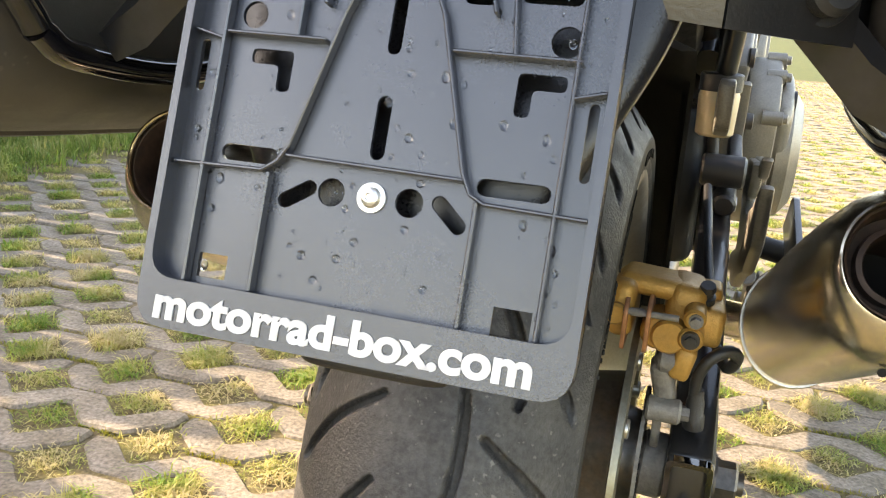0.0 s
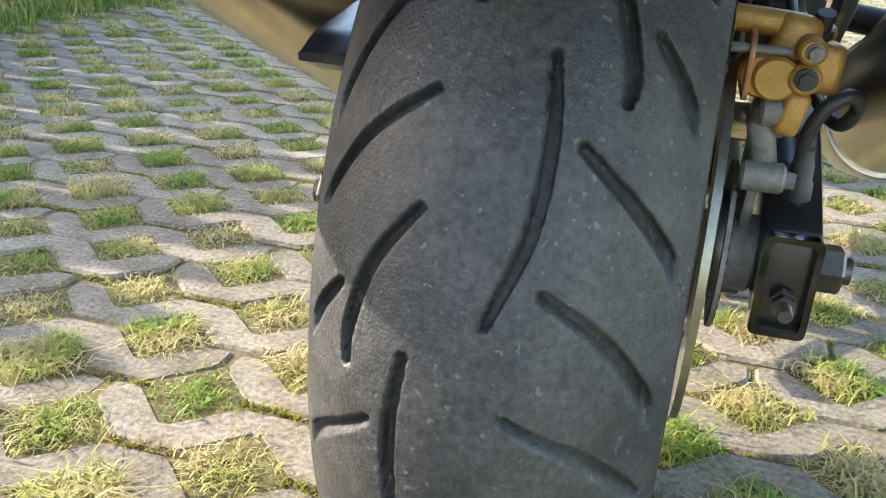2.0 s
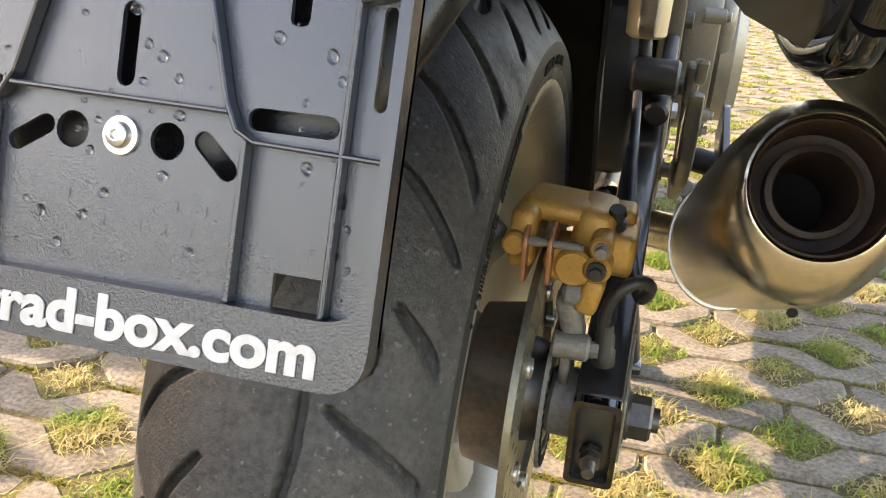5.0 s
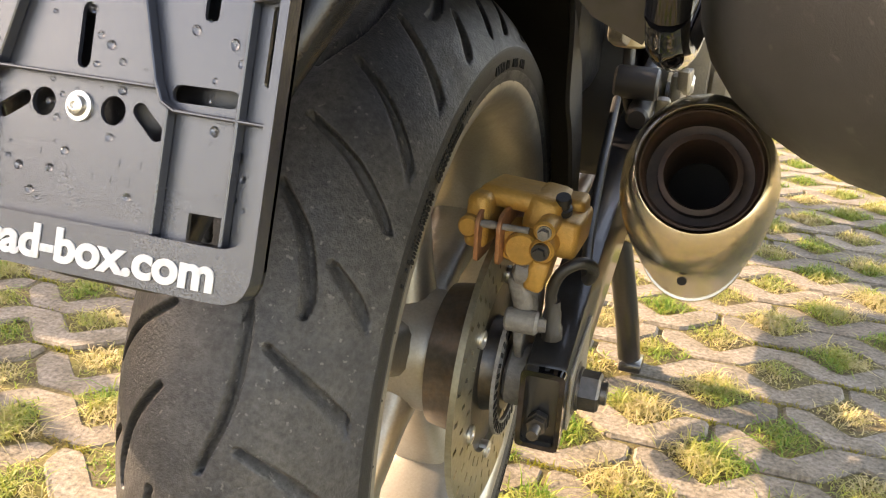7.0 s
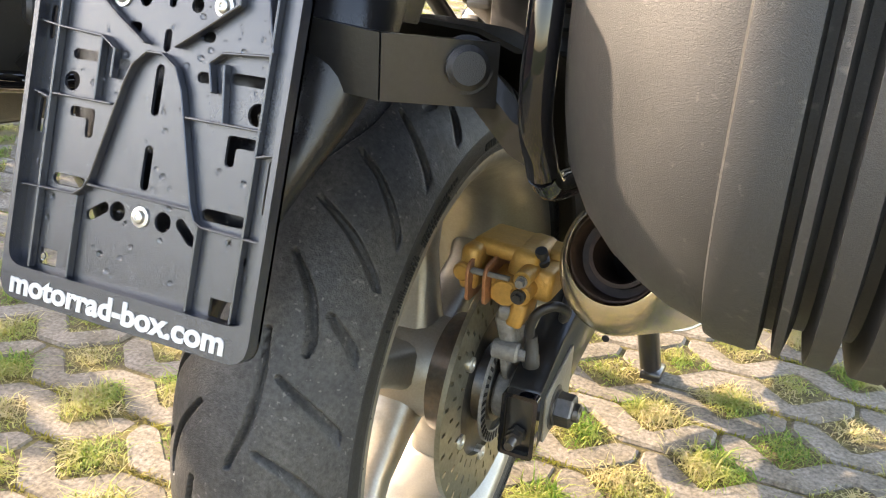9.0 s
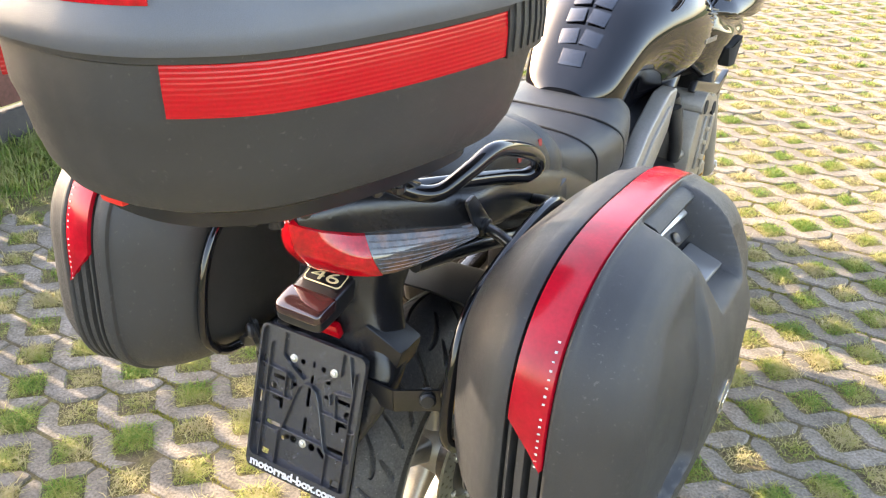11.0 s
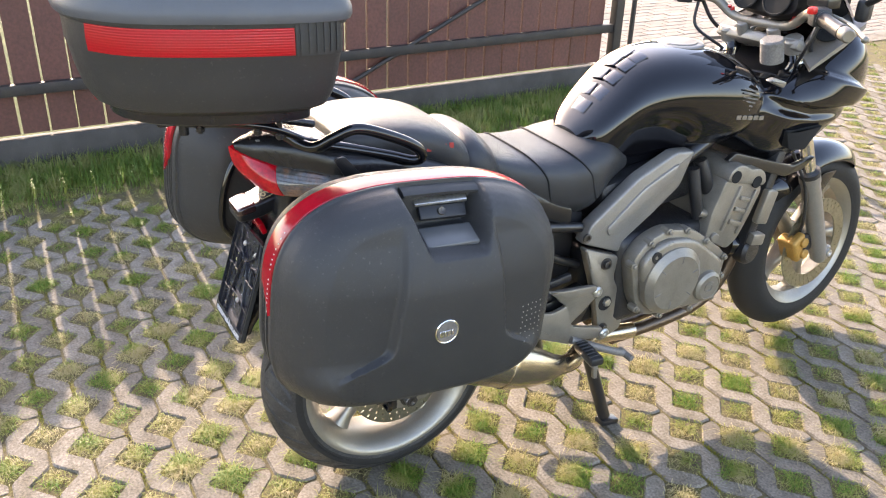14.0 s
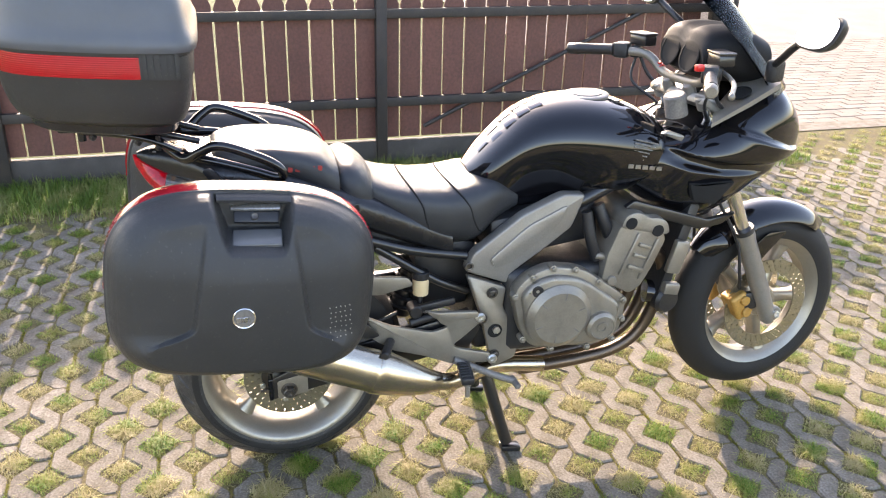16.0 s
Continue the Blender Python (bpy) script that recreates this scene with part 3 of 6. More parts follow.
hull(bm, [(-0.322, .008, .930, .90, 3, .4), (-0.300, .026, .938, .88, 3, .4), (-0.26, .050, .944, .865, 3.2, .4), (-0.21, .092, .945, .85, 3.6, .4), (-0.16, .140, .941, .84, 4, .4), (-0.12, .157, .934, .83, 4, .5), (-0.06, .158, .925, .82, 4, .5), (0.05, .16, .90, .79, 3, .5), (0.25, .15, .82, .70, 3, .5), (0.45, .14, .72, .62, 3, .5)], n=48, steps=6)
part("tail_cowl", bm, COWL, bike, "matte black tail cowl")

# ---- panniers ----
P_C = Vector((0.0, -0.100, 0.735))
P_AY, P_AZ, P_AT = 0.288, 0.205, 0.215


def case_point(f, ky, kz, x, kt=None):
    """A point of the case outline at angle f, drawn in by ky and kz, and by kt over the top."""
    c, s = math.cos(f), math.sin(f)
    e = 4.0 if s < 0 else 3.0
    y = (P_AY * ky) * math.copysign(abs(c) ** (2 / e), c)
    z = (P_AZ * kz if s < 0 else P_AT * (kz if kt is None else kt)) * math.copysign(abs(s) ** (2 / e), s)
    a = radians(-5)
    return Vector((x, P_C.y + y * math.cos(a) - z * math.sin(a), P_C.z + y * math.sin(a) + z * math.cos(a)))


def case_shell(keys, n=128, deform=None):
    bm = bmesh.new()
    rings = []
    for x, ky, kz, *kt in keys:
        ring = even_ring([case_point(2 * math.pi * k / n, ky, kz, x, *kt) for k in range(n)], n)
        rings.append([deform(q) if deform else q for q in ring])
    return loft(bm, rings)


SCOOP = 0.030      # middle of the handle recess along the case


def lid_relief(q):
    # top leaning in, deep handle recess, and two creases down the face
    u, w = q.y - P_C.y, q.z - P_C.z
    w += 0.087 * u
    out = max(0.0, q.x - 0.380)
    q.x -= 0.36 * out * min(1.0, max(0.0, (w - 0.05) / 0.15)) ** 1.6
    out = max(0.0, q.x - 0.386)
    half = 0.050 + 0.30 * max(0.0, w - 0.105)
    d = float(smoothstep(half + 0.009, half - 0.006, abs(u - SCOOP))) * float(smoothstep(0.106, 0.138, w))
    q.x -= out * d * 0.95
    out = max(0.0, q.x - 0.420) * (1 - d)
    low = float(smoothstep(-0.125, -0.070, w)) * float(smoothstep(0.185, 0.13, w))
    for side, c0, lean, flare in ((-1, -0.096, 0.20, 0.085), (1, 0.120, -0.10, 0.065)):
        line = c0 + lean * w + side * flare * (1 - float(smoothstep(-0.11, -0.045, w))) ** 1.5
        q.x -= 0.19 * out * float(smoothstep(-0.003, 0.010, (u - line) * side)) * low
    return q


def pannier(name, label):
    p = thing(name, label, "pannier", group="side cases on the motorcycle")
    # inner shell, falling away towards the motorcycle at the top
    part("body", case_shell([(0.220, .62, .62, .54), (0.222, .67, .68, .59), (0.228, .72, .745, .65), (0.240, .775, .82, .735), (0.256, .835, .88, .815), (0.272, .885, .92, .880), (0.288, .93, .948, .942), (0.304, .958, .963, .958), (0.322, .972, .974, .970), (0.324, .972, .974, .970)], n=320), CASE, p, "grained black plastic shell")
    # ribbed belt
    part("belt", case_shell([(x - 0.0052, a, b) for x, a, b in ((0.311, .95, .95), (0.313, .978, .978), (0.317, .984, .984), (0.332, .989, .989), (0.335, .985, .985), (0.3365, .945, .945), (0.3400, .945, .945), (0.3415, .988, .988), (0.345, .99, .99), (0.348, .935, .935), (0.3525, .935, .935), (0.355, .992, .992), (0.364, .994, .994), (0.367, .937, .937), (0.3715, .937, .937), (0.374, .995, .995), (0.384, .996, .996), (0.386, .94, .94), (0.388, .94, .94))], n=256), CASE, p)
    keys = [(0.3818, .985, .985), (0.3835, 1.000, 1.000), (0.387, 1.006, 1.006), (0.392, 1.003, 1.003), (0.397, .992, .992), (0.405, .984, .984), (0.424, .966, .970), (0.449, .930, .938), (0.468, .885, .895), (0.482, .83, .845), (0.490, .78, .80)]
    keys += [(0.490 + 0.022 * (1 - (1 - i / 22) ** 2), .78 * (1 - i / 22) + 0.0005, .80 * (1 - i / 22) + 0.0005) for i in range(1, 23)]
    fine = []
    for a, b in zip(keys, keys[1:]):
        for k in range(3):
            fine.append(tuple(a[i] + (b[i] - a[i]) * k / 3 for i in range(3)))
    fine.append(keys[-1])
    lid = part("lid", case_shell(fine, n=440, deform=lid_relief), CASE, p, "grained black plastic lid with a handle recess")
    # handle bar over the recess
    bm = bmesh.new()
    rings = []
    for k in range(25):
        g = SCOOP - 0.092 + 0.184 * k / 24
        top = 0.215 * (1 - (abs(g) / 0.288) ** 3) ** (1 / 3)
        z0 = P_C.z + top - 0.087 * g - 0.012
        rings.append([Vector((x, P_C.y + g + 0.087 * top, z0 + dz)) for x, dz in ((0.382, 0.006), (0.392, 0.005), (0.402, 0.001), (0.408, -0.004), (0.407, -0.009), (0.400, -0.012), (0.382, -0.010))])
    loft(bm, rings)
    part("handle", bm, CASE, p, "black carrying handle over the recess")
    # red strip round the top and the rear
    bm = bmesh.new()
    rings = []
    m = 240
    for k in range(m + 1):
        f = radians(18 + (180.2 - 18) * (k / m) ** 0.93)
        x1 = 0.3815
        x0 = 0.3345
        q = k / m
        low = case_point(f, 1.0, 1.0, x1).z
        x0 += (x1 - 0.003 - x0) * min(1.0, max(0.0, (0.802 - low) / 0.052))
        if q < 0.1:
            x0 += (x1 - 0.01 - x0) * (1 - q / 0.1)
        ring = []
        for x, k_ in ((x0, .985), (x0 + 0.001, 1.006), ((x0 + x1) / 2, 1.013), (x1 - 0.002, 1.005), (x1, .99)):
            ring.append(case_point(f, k_, k_, x))
        rings.append(ring)
    loft(bm, rings, caps=True, closed=True)
    part("reflector_strip", bm, REDPLAST, p, "glossy red reflector strip")
    rng = random.Random(8)
    tall = [P_C.z + 0.16 - 0.142 * k / 16 for k in range(17)]
    for k in range(17):
        if k == 8:
            continue
        f = min((radians(130 + 0.05 * q) for q in range(1010)), key=lambda g: abs(case_point(g, 1, 1, 0).z - tall[k]))
        a, b = case_point(f, 1.0095, 1.0095, 0.3740), case_point(f + 0.004, 1.0095, 1.0095, 0.3740)
        c = case_point(f, 1.0, 1.0, 0.3765)
        nn = (a - c).normalized()
        dd = (b - a).normalized() * rng.uniform(0.0009, 0.0014)
        bm = bmesh.new()
        loft(bm, [[a + nn * h + dd * g + Vector((x, 0, 0)) for g, x in ((1, -.0013), (1, .0013), (-1, .0013), (-1, -.0013))] for h in (0, .0008)])
        part("strip_mark", bm, WHITE, p)
    # round badge
    face = 0.5125
    bm = bmesh.new()
    lathe(bm, [(0, 0.024), (0.003, 0.024), (0.004, 0.0225), (0.003, 0.021), (0.003, 0.0)], (face - 0.002, P_C.y - 0.008, 0.712), (1, 0, 0), n=40)
    badge = part("badge", bm, CHROME, p, "round chrome-rimmed badge")
    bm = bmesh.new()
    lathe(bm, [(0, 0.0205), (0.0015, 0.0205), (0.0018, 0.0)], (face + 0.0005, P_C.y - 0.008, 0.712), (1, 0, 0), n=40)
    part("badge_face", bm, CASTGREY, badge, "grey badge face")
    bm = bmesh.new()
    for dy, w in ((-0.0115, 0.0085), (-0.0040, 0.0035), (0.0030, 0.0075), (0.0105, 0.0035)):
        box(bm, (face + 0.003, P_C.y - 0.008 + dy, 0.710), (0.0015, w, 0.0125), bevel=0.0005, seg=1)
    part("badge_mark", bm, CHROME, badge)
    # bright plate, latch lever and glint-lightened grip ledge inside the handle recess
    # added zinc plate stands in for the bright reflection under the handle
    bm = bmesh.new()
    box(bm, (0.393, P_C.y + SCOOP + 0.006, 0.914), (0.008, 0.104, 0.022), rot=(-5, -62, 0), bevel=0.003)
    latch = part("latch", bm, ZINC, p, "silver plate standing for the bright reflection in the handle recess")
    bm = bmesh.new()
    box(bm, (0.404, P_C.y + SCOOP + 0.006, 0.893), (0.012, 0.094, 0.026), rot=(-5, -40, 0), bevel=0.004)
    part("latch_lever", bm, MATTE, p, "black latch lever")
    # ledge colour is lightened in place of the sun glancing off it
    bm = bmesh.new()
    box(bm, (0.433, P_C.y + SCOOP + 0.004, 0.852), (0.022, 0.104, 0.052), rot=(-5, -72, 0), bevel=0.004, seg=3)
    part("grip_ledge", bm, GLINT_LEDGE, p, "smooth black grip ledge with sun glint in its colour")
    bm = bmesh.new()
    lathe(bm, [(0, .008), (.004, .008), (.005, .007), (.003, .003), (.003, 0)], (0.408, P_C.y + SCOOP + 0.002, 0.896), (0.77, 0, 0.64), n=20)
    part("key_lock", bm, DARKBOLT, latch)
    # drain vents, set on the lid's own surface
    skin = np.array([v.co for v in lid.data.vertices])
    for u0, w0, cols, rows, mat in ((-0.205, 0.668, 5, 7, SATIN), (0.176, 0.700, 5, 7, ZINC)):
        bm = bmesh.new()
        for i in range(cols):
            for j in range(rows):
                y, z = P_C.y + u0 + i * 0.011, w0 - j * 0.012
                gap = np.hypot(skin[:, 1] - y, skin[:, 2] - z)
                x, y, z = skin[int(gap.argmin())]
                if x > 0.43 and gap.min() < 0.004:
                    rod(bm, (x - 0.002, y, z), (x + 0.0009, y, z), 0.0014, n=6)
        tagged(part("vent_dots", bm, mat, p), "rows of tiny vent dots", kind="stuff")
    return p


right_case = pannier("pannier", "black hard side case with red reflector strip on the motorcycle")
left_case = copy_thing(right_case, Matrix.Identity(4))
for o in [left_case, *left_case.children_recursive]:
    if o.type == "MESH":
        o.data = o.data.copy()
        o.data.transform(Matrix.Diagonal((-1, 1, 1, 1)))
        o.data.flip_normals()

# ---- top case ----
T_PLAN = [(0, -.608), (.05, -.604), (.108, -.582), (.175, -.524), (.225, -.425), (.260, -.32), (.276, -.24), (.270, -.185), (.22, -.162), (.10, -.158), (0, -.158)]


def plan_ring(k, z, dy=0.0, grow=0.0):
    """The case's outline seen from above, drawn in by k about its middle."""
    half = smooth_path([(x, y, 0) for x, y in T_PLAN], 6)
    pts = half + [Vector((-p.x, p.y, 0)) for p in half[-2:0:-1]]
    return [Vector((-0.010 + p.x * k, -0.36 + (p.y + 0.36) * k + dy, z)) for p in pts]


top = thing("top_case", "dark grey hard top case with red reflectors on the rack", "top case")
bm = bmesh.new()
loft(bm, [plan_ring(*q) for q in ((.60, 1.042), (.76, 1.045), (.842, 1.057), (.890, 1.079), (.923, 1.109), (.948, 1.145), (.965, 1.160), (.968, 1.206), (.99, 1.209), (.995, 1.218))])
part("base", bm, CASE, top, "grained black plastic lower shell", angle=30)
bm = bmesh.new()
loft(bm, [plan_ring(*q) for q in ((.50, 1.0215), (.70, 1.022), (.735, 1.027), (.745, 1.0445))])
part("mounting_plate", bm, COWL, top, "black mounting plate under the case", angle=30)
bm = bmesh.new()
loft(bm, [plan_ring(*q) for q in ((.995, 1.216), (1.02, 1.217), (1.03, 1.224), (1.028, 1.236), (1.0, 1.250), (.975, 1.265), (.955, 1.29), (.92, 1.325), (.86, 1.355), (.77, 1.378), (.6, 1.393), (.3, 1.40), (.001, 1.402))])
part("lid", bm, LIDGREY, top, "smooth dark grey lid", angle=30)


def plan_band(bm, s0, s1, z0, z1, k=1.0, out=0.004, side=1):
    """A strip that follows the outline from share s0 to s1 of its half length."""
    half = smooth_path([(x, y, 0) for x, y in T_PLAN], 10)
    n = len(half) - 1
    rings = []
    for i in range(int(s0 * n), int(s1 * n) + 1):
        p = half[i]
        d = (half[min(i + 1, n)] - half[max(i - 1, 0)]).normalized()
        nn = Vector((d.y, -d.x, 0))
        b = Vector((p.x * k, -0.36 + (p.y + 0.36) * k, 0))
        ring = []
        for o, z in ((-0.004, z0), (out, z0), (out + 0.0015, (z0 + z1) / 2), (out, z1), (-0.004, z1)):
            q = b + nn * o
            ring.append(Vector((q.x * side - 0.010, q.y, z)))
        rings.append(ring)
    return loft(bm, rings)


for side in (1, -1):
    bm = bmesh.new()
    plan_band(bm, 0.20, 0.56, 1.162, 1.208, k=.968, side=side)
    part("reflector", bm, REDRIB, top, "ribbed red reflector")
    bm = bmesh.new()
    plan_band(bm, 0.565, 0.69, 1.160, 1.222, k=.972, out=0.005, side=side)
    part("vent_panel", bm, MATTE, top)
bm = bmesh.new()
lathe(bm, [(0, .011), (.004, .011), (.005, .009), (.004, .004), (.002, 0)], (-0.012, -0.568, 1.098), (0, -1, -0.25), n=24)
part("lock", bm, ZINC, top, "round metal key lock")
bm = bmesh.new()
box(bm, (-0.012, -0.552, 1.058), (0.032, 0.03, 0.02), bevel=0.004)
part("release_button", bm, ORANGE, top, "red release button")
for side in (1, -1):
    bm = bmesh.new()
    plan_band(bm, 0.0, 0.20, 1.256, 1.290, k=.970, out=0.006, side=side)
    part("upper_reflector", bm, REDLENS, top, "red reflector in the lid")
    for i in range(6):
        bm = bmesh.new()
        plan_band(bm, 0.575 + 0.02 * i, 0.585 + 0.02 * i, 1.166, 1.216, k=.972, out=0.0075, side=side)
        part("vent_rib", bm, CASE, top)

# ---- rear of the motorcycle: number plate holder, mudguard, lights ----
PL_O = Vector((-0.004, -0.3027, 0.683))
PL_V = Vector((0, 0.3083, 0.9513))
PL_N = Vector((0, -0.9513, 0.3083))
PL_M = Matrix(((1, 0, 0, PL_O.x), (0, PL_V.y, PL_N.y, PL_O.y), (0, PL_V.z, PL_N.z, PL_O.z), (0, 0, 0, 1)))


def circle(cx, cy, r, n=16):
    return [(cx + r * math.cos(2 * math.pi * k / n), cy + r * math.sin(2 * math.pi * k / n)) for k in range(n)]


def slot(cx, cy, length, w, ang=0.0, n=6):
    out = []
    for s in (1, -1):
        for k in range(n + 1):
            f = -math.pi / 2 + math.pi * k / n + (0 if s > 0 else math.pi)
            x, y = s * (length - w) / 2 + w / 2 * math.cos(f), w / 2 * math.sin(f)
            a = radians(ang)
            out.append((cx + x * math.cos(a) - y * math.sin(a), cy + x * math.sin(a) + y * math.cos(a)))
    return out


def ell(cx, cy, s):
    w = 0.0062
    pts = [(0, 0), (0.019, 0), (0.019, -0.017), (0.019 - w, -0.017), (0.019 - w, -w), (0, -w)]
    return rounded([(cx + s * (x - 0.0095), cy + y + 0.006) for x, y in pts], 0.0022, 2)


def holed_plate(bm, outer, holes, z0, z1):
    """A flat plate with real holes through it."""
    t = bmesh.new()
    loops = []
    for loop in (outer, *holes):
        vs = [t.verts.new((x, y, z1)) for x, y in loop]
        for k in range(len(vs)):
            loops.append(t.edges.new((vs[k], vs[(k + 1) % len(vs)])))
    bmesh.ops.triangle_fill(t, use_beauty=True, use_dissolve=False, edges=loops)
    r = bmesh.ops.extrude_face_region(t, geom=t.faces[:])
    bmesh.ops.translate(t, vec=(0, 0, z0 - z1), verts=[g for g in r["geom"] if isinstance(g, bmesh.types.BMVert)])
    bmesh.ops.recalc_face_normals(t, faces=t.faces[:])
    absorb(bm, t)
    return bm


def wall_line(bm, pts, h, w=0.0016, z0=0.0):
    """A thin upright rib along a line."""
    for (x0, y0), (x1, y1) in zip(pts, pts[1:]):
        d = math.hypot(x1 - x0, y1 - y0)
        box(bm, ((x0 + x1) / 2, (y0 + y1) / 2, z0 + h / 2), (d + w * 0.8, w, h), rot=(0, 0, math.degrees(math.atan2(y1 - y0, x1 - x0))), bevel=0.0005, seg=1)


def words(text, size, depth, bold=0.0):
    """Raised lettering as a mesh lying in its own plane."""
    c = bpy.data.curves.new("lettering", "FONT")
    c.body, c.size, c.extrude, c.offset = text, size, depth, bold
    c.align_x, c.align_y = "CENTER", "CENTER"
    o = bpy.data.objects.new("lettering", c)
    scene.collection.objects.link(o)
    me = bpy.data.meshes.new_from_object(o.evaluated_get(bpy.context.evaluated_depsgraph_get()))
    bpy.data.objects.remove(o)
    bpy.data.curves.remove(c)
    return me


def lettered(name, text, width, depth, m, mat, parent, label="", bold=0.0, height=None):
    me = words(text, 1.0, 0.05, bold)
    xs = [v.co.x for v in me.vertices]
    ys = [v.co.y for v in me.vertices]
    k = width / (max(xs) - min(xs))
    ky = k if height is None else height / (max(ys) - min(ys))
    me.transform(Matrix.Diagonal((k, ky, depth / 0.1, 1)) @ Matrix.Translation((-(max(xs) + min(xs)) / 2, -(max(ys) + min(ys)) / 2, 0)))
    me.transform(m)
    me.materials.clear()
    me.materials.append(mat)
    me.name = name
    ob = new(name, me)
    ob.parent = parent
    return tagged(ob, label)


bm = bmesh.new()
outer = rounded([(-0.0905, -0.186), (0.0905, -0.186), (0.0905, 0.041), (-0.0905, 0.041)], 0.014, 5)
holes = [circle(-.0165, -.121, .0058), circle(.0165, -.121, .0058), slot(-.031, -.1235, .018, .0065, 32), slot(.033, -.1235, .018, .0065, -42), slot(-.055, -.110, .026, .0068, 0), slot(.0565, -.111, .029, .0068, 0),
         slot(0, -.093, .026, .0062, 90), slot(0, -.049, .029, .0058, 90), ell(-.052, -.072, 1), ell(.061, -.072, -1), circle(-.063, -.052, .0058), circle(.068, -.053, .0062), slot(.060, -.036, .024, .0062), slot(-.053, -.036, .024, .0062),
         slot(.032, -.038, .013, .006), slot(-.028, -.038, .013, .006), slot(.029, -.016, .010, .006), slot(-.022, -.016, .010, .006), slot(.002, -.021, .013, .005, 90), circle(.019, .0, .0042), circle(-.017, .0, .0042), slot(.002, .002, .010, .005, 90),
         [(-.070, -.163), (-.057, -.163), (-.057, -.153), (-.070, -.153)], [(.056, -.166), (.071, -.166), (.071, -.155), (.056, -.155)], slot(-.0835, -.075, .022, .004, 90), slot(.082, -.09, .03, .004, 90), slot(-.0835, -.02, .02, .004, 90)]
holed_plate(bm, outer, holes, -0.0022, 0.0)
plate = part("plate_holder", bm, PLATEBLK, bike, "black plastic number plate holder", smooth=False)
plate.data.transform(PL_M)


def on_plate(name, bm, mat, label="", smooth=True):
    o = part(name, bm, mat, plate, label, smooth)
    o.data.transform(PL_M)
    return o


def ring_wall(bm, outer, inner, z0, z1):
    t = bmesh.new()
    rows = [[t.verts.new((x, y, z)) for x, y in loop] for loop, z in ((outer, z0), (outer, z1 - 0.001), ([(a * .99 + b * .01, c * .99 + d * .01) for (a, c), (b, d) in zip(outer, inner)], z1), (inner, z1), (inner, z0))]
    n = len(outer)
    for a, b in zip(rows, rows[1:]):
        for k in range(n):
            t.faces.new((a[k], a[(k + 1) % n], b[(k + 1) % n], b[k]))
    bmesh.ops.recalc_face_normals(t, faces=t.faces[:])
    absorb(bm, t)


bm = bmesh.new()
inner = rounded([(-0.0868, -0.1655), (0.0868, -0.1655), (0.0868, 0.0375), (-0.0868, 0.0375)], 0.012, 5)
ring_wall(bm, outer, inner, -0.0022, 0.0085)
on_plate("rim", bm, PLATEBLK, smooth=False)
bm = bmesh.new()
for line in ([(-.071, -.061), (-.028, -.061)], [(.026, -.061), (.075, -.061)], [(-.021, -.050), (-.036, -.1055), (-.040, -.112), (-.046, -.116), (-.086, -.117)], [(.020, -.047), (.037, -.107), (.041, -.115), (.047, -.118), (.086, -.119)],
             [(-.021, -.050), (-.016, -.037), (-.007, -.029), (.004, -.029), (.014, -.035), (.020, -.047)], [(-.036, -.109), (.037, -.110)], [(-.073, .012), (-.073, -.165)], [(.074, .012), (.074, -.165)], [(-.043, -.117), (-.043, -.165)], [(.044, -.118), (.044, -.165)],
             [(-.05, .037), (-.05, .002)], [(.05, .037), (.05, .002)], [(-.086, -.061), (-.073, -.064)], [(.074, -.075), (.086, -.072)], [(-.087, -.02), (-.073, -.022)], [(-.073, -.022), (-.040, -.024), (-.030, -.030), (-.030, -.046)], [(.074, -.022), (.044, -.024), (.036, -.03), (.040, -.045)],
             [(-.040, -.024), (-.04, -.061)], [(.046, -.03), (.05, -.061)], [(-.030, -.012), (-.010, -.024)], [(.030, -.012), (.012, -.024)], [(-.05, .002), (-.03, -.012)], [(.05, .002), (.03, -.012)], [(.06, .037), (.075, -.02)]):
    wall_line(bm, line, 0.0058)
on_plate("ribs", bm, PLATEBLK, smooth=False)
lettered("lettering", "motorrad-box.com", 0.157, 0.0006, PL_M @ Matrix.Translation((-0.0028, -0.1755, 0.0089)), WHITE, plate, "bold white lettering", bold=0.036, height=0.0138)
bm = bmesh.new()
rng = random.Random(4)
for x0, v, bars in ((-.036, -.1405, (.021, .035, .007)), (-.028, -.1475, (.003, .012, .006, .010, .006, .006))):
    x = x0
    for w in bars:
        box(bm, (x + w / 2, v, 0.0001), (w, 0.0032, 0.0003), bevel=0)
        x += w + 0.0026
on_plate("embossed_line", bm, PLATEBLK)
for x, v in ((-.0332, 0.0), (.0372, 0.001), (0.001, -.121)):
    bm = bmesh.new()
    lathe(bm, [(0, .0060), (.0012, .0060), (.0014, .0042), (.0035, .0036), (.0042, .0024), (.0042, .0016), (.003, .0014), (.003, 0)], (x, v, 0), (0, 0, 1), n=24)
    on_plate("bolt", bm, ZINC, "zinc screw with washer")
WATER = material("water_drop", (0.9, 0.95, 1.0), 0.03)
WATER.node_tree.nodes["Principled BSDF"].inputs["Transmission Weight"].default_value = 1.0
WATER.node_tree.nodes["Principled BSDF"].inputs["IOR"].default_value = 1.33
bm = bmesh.new()
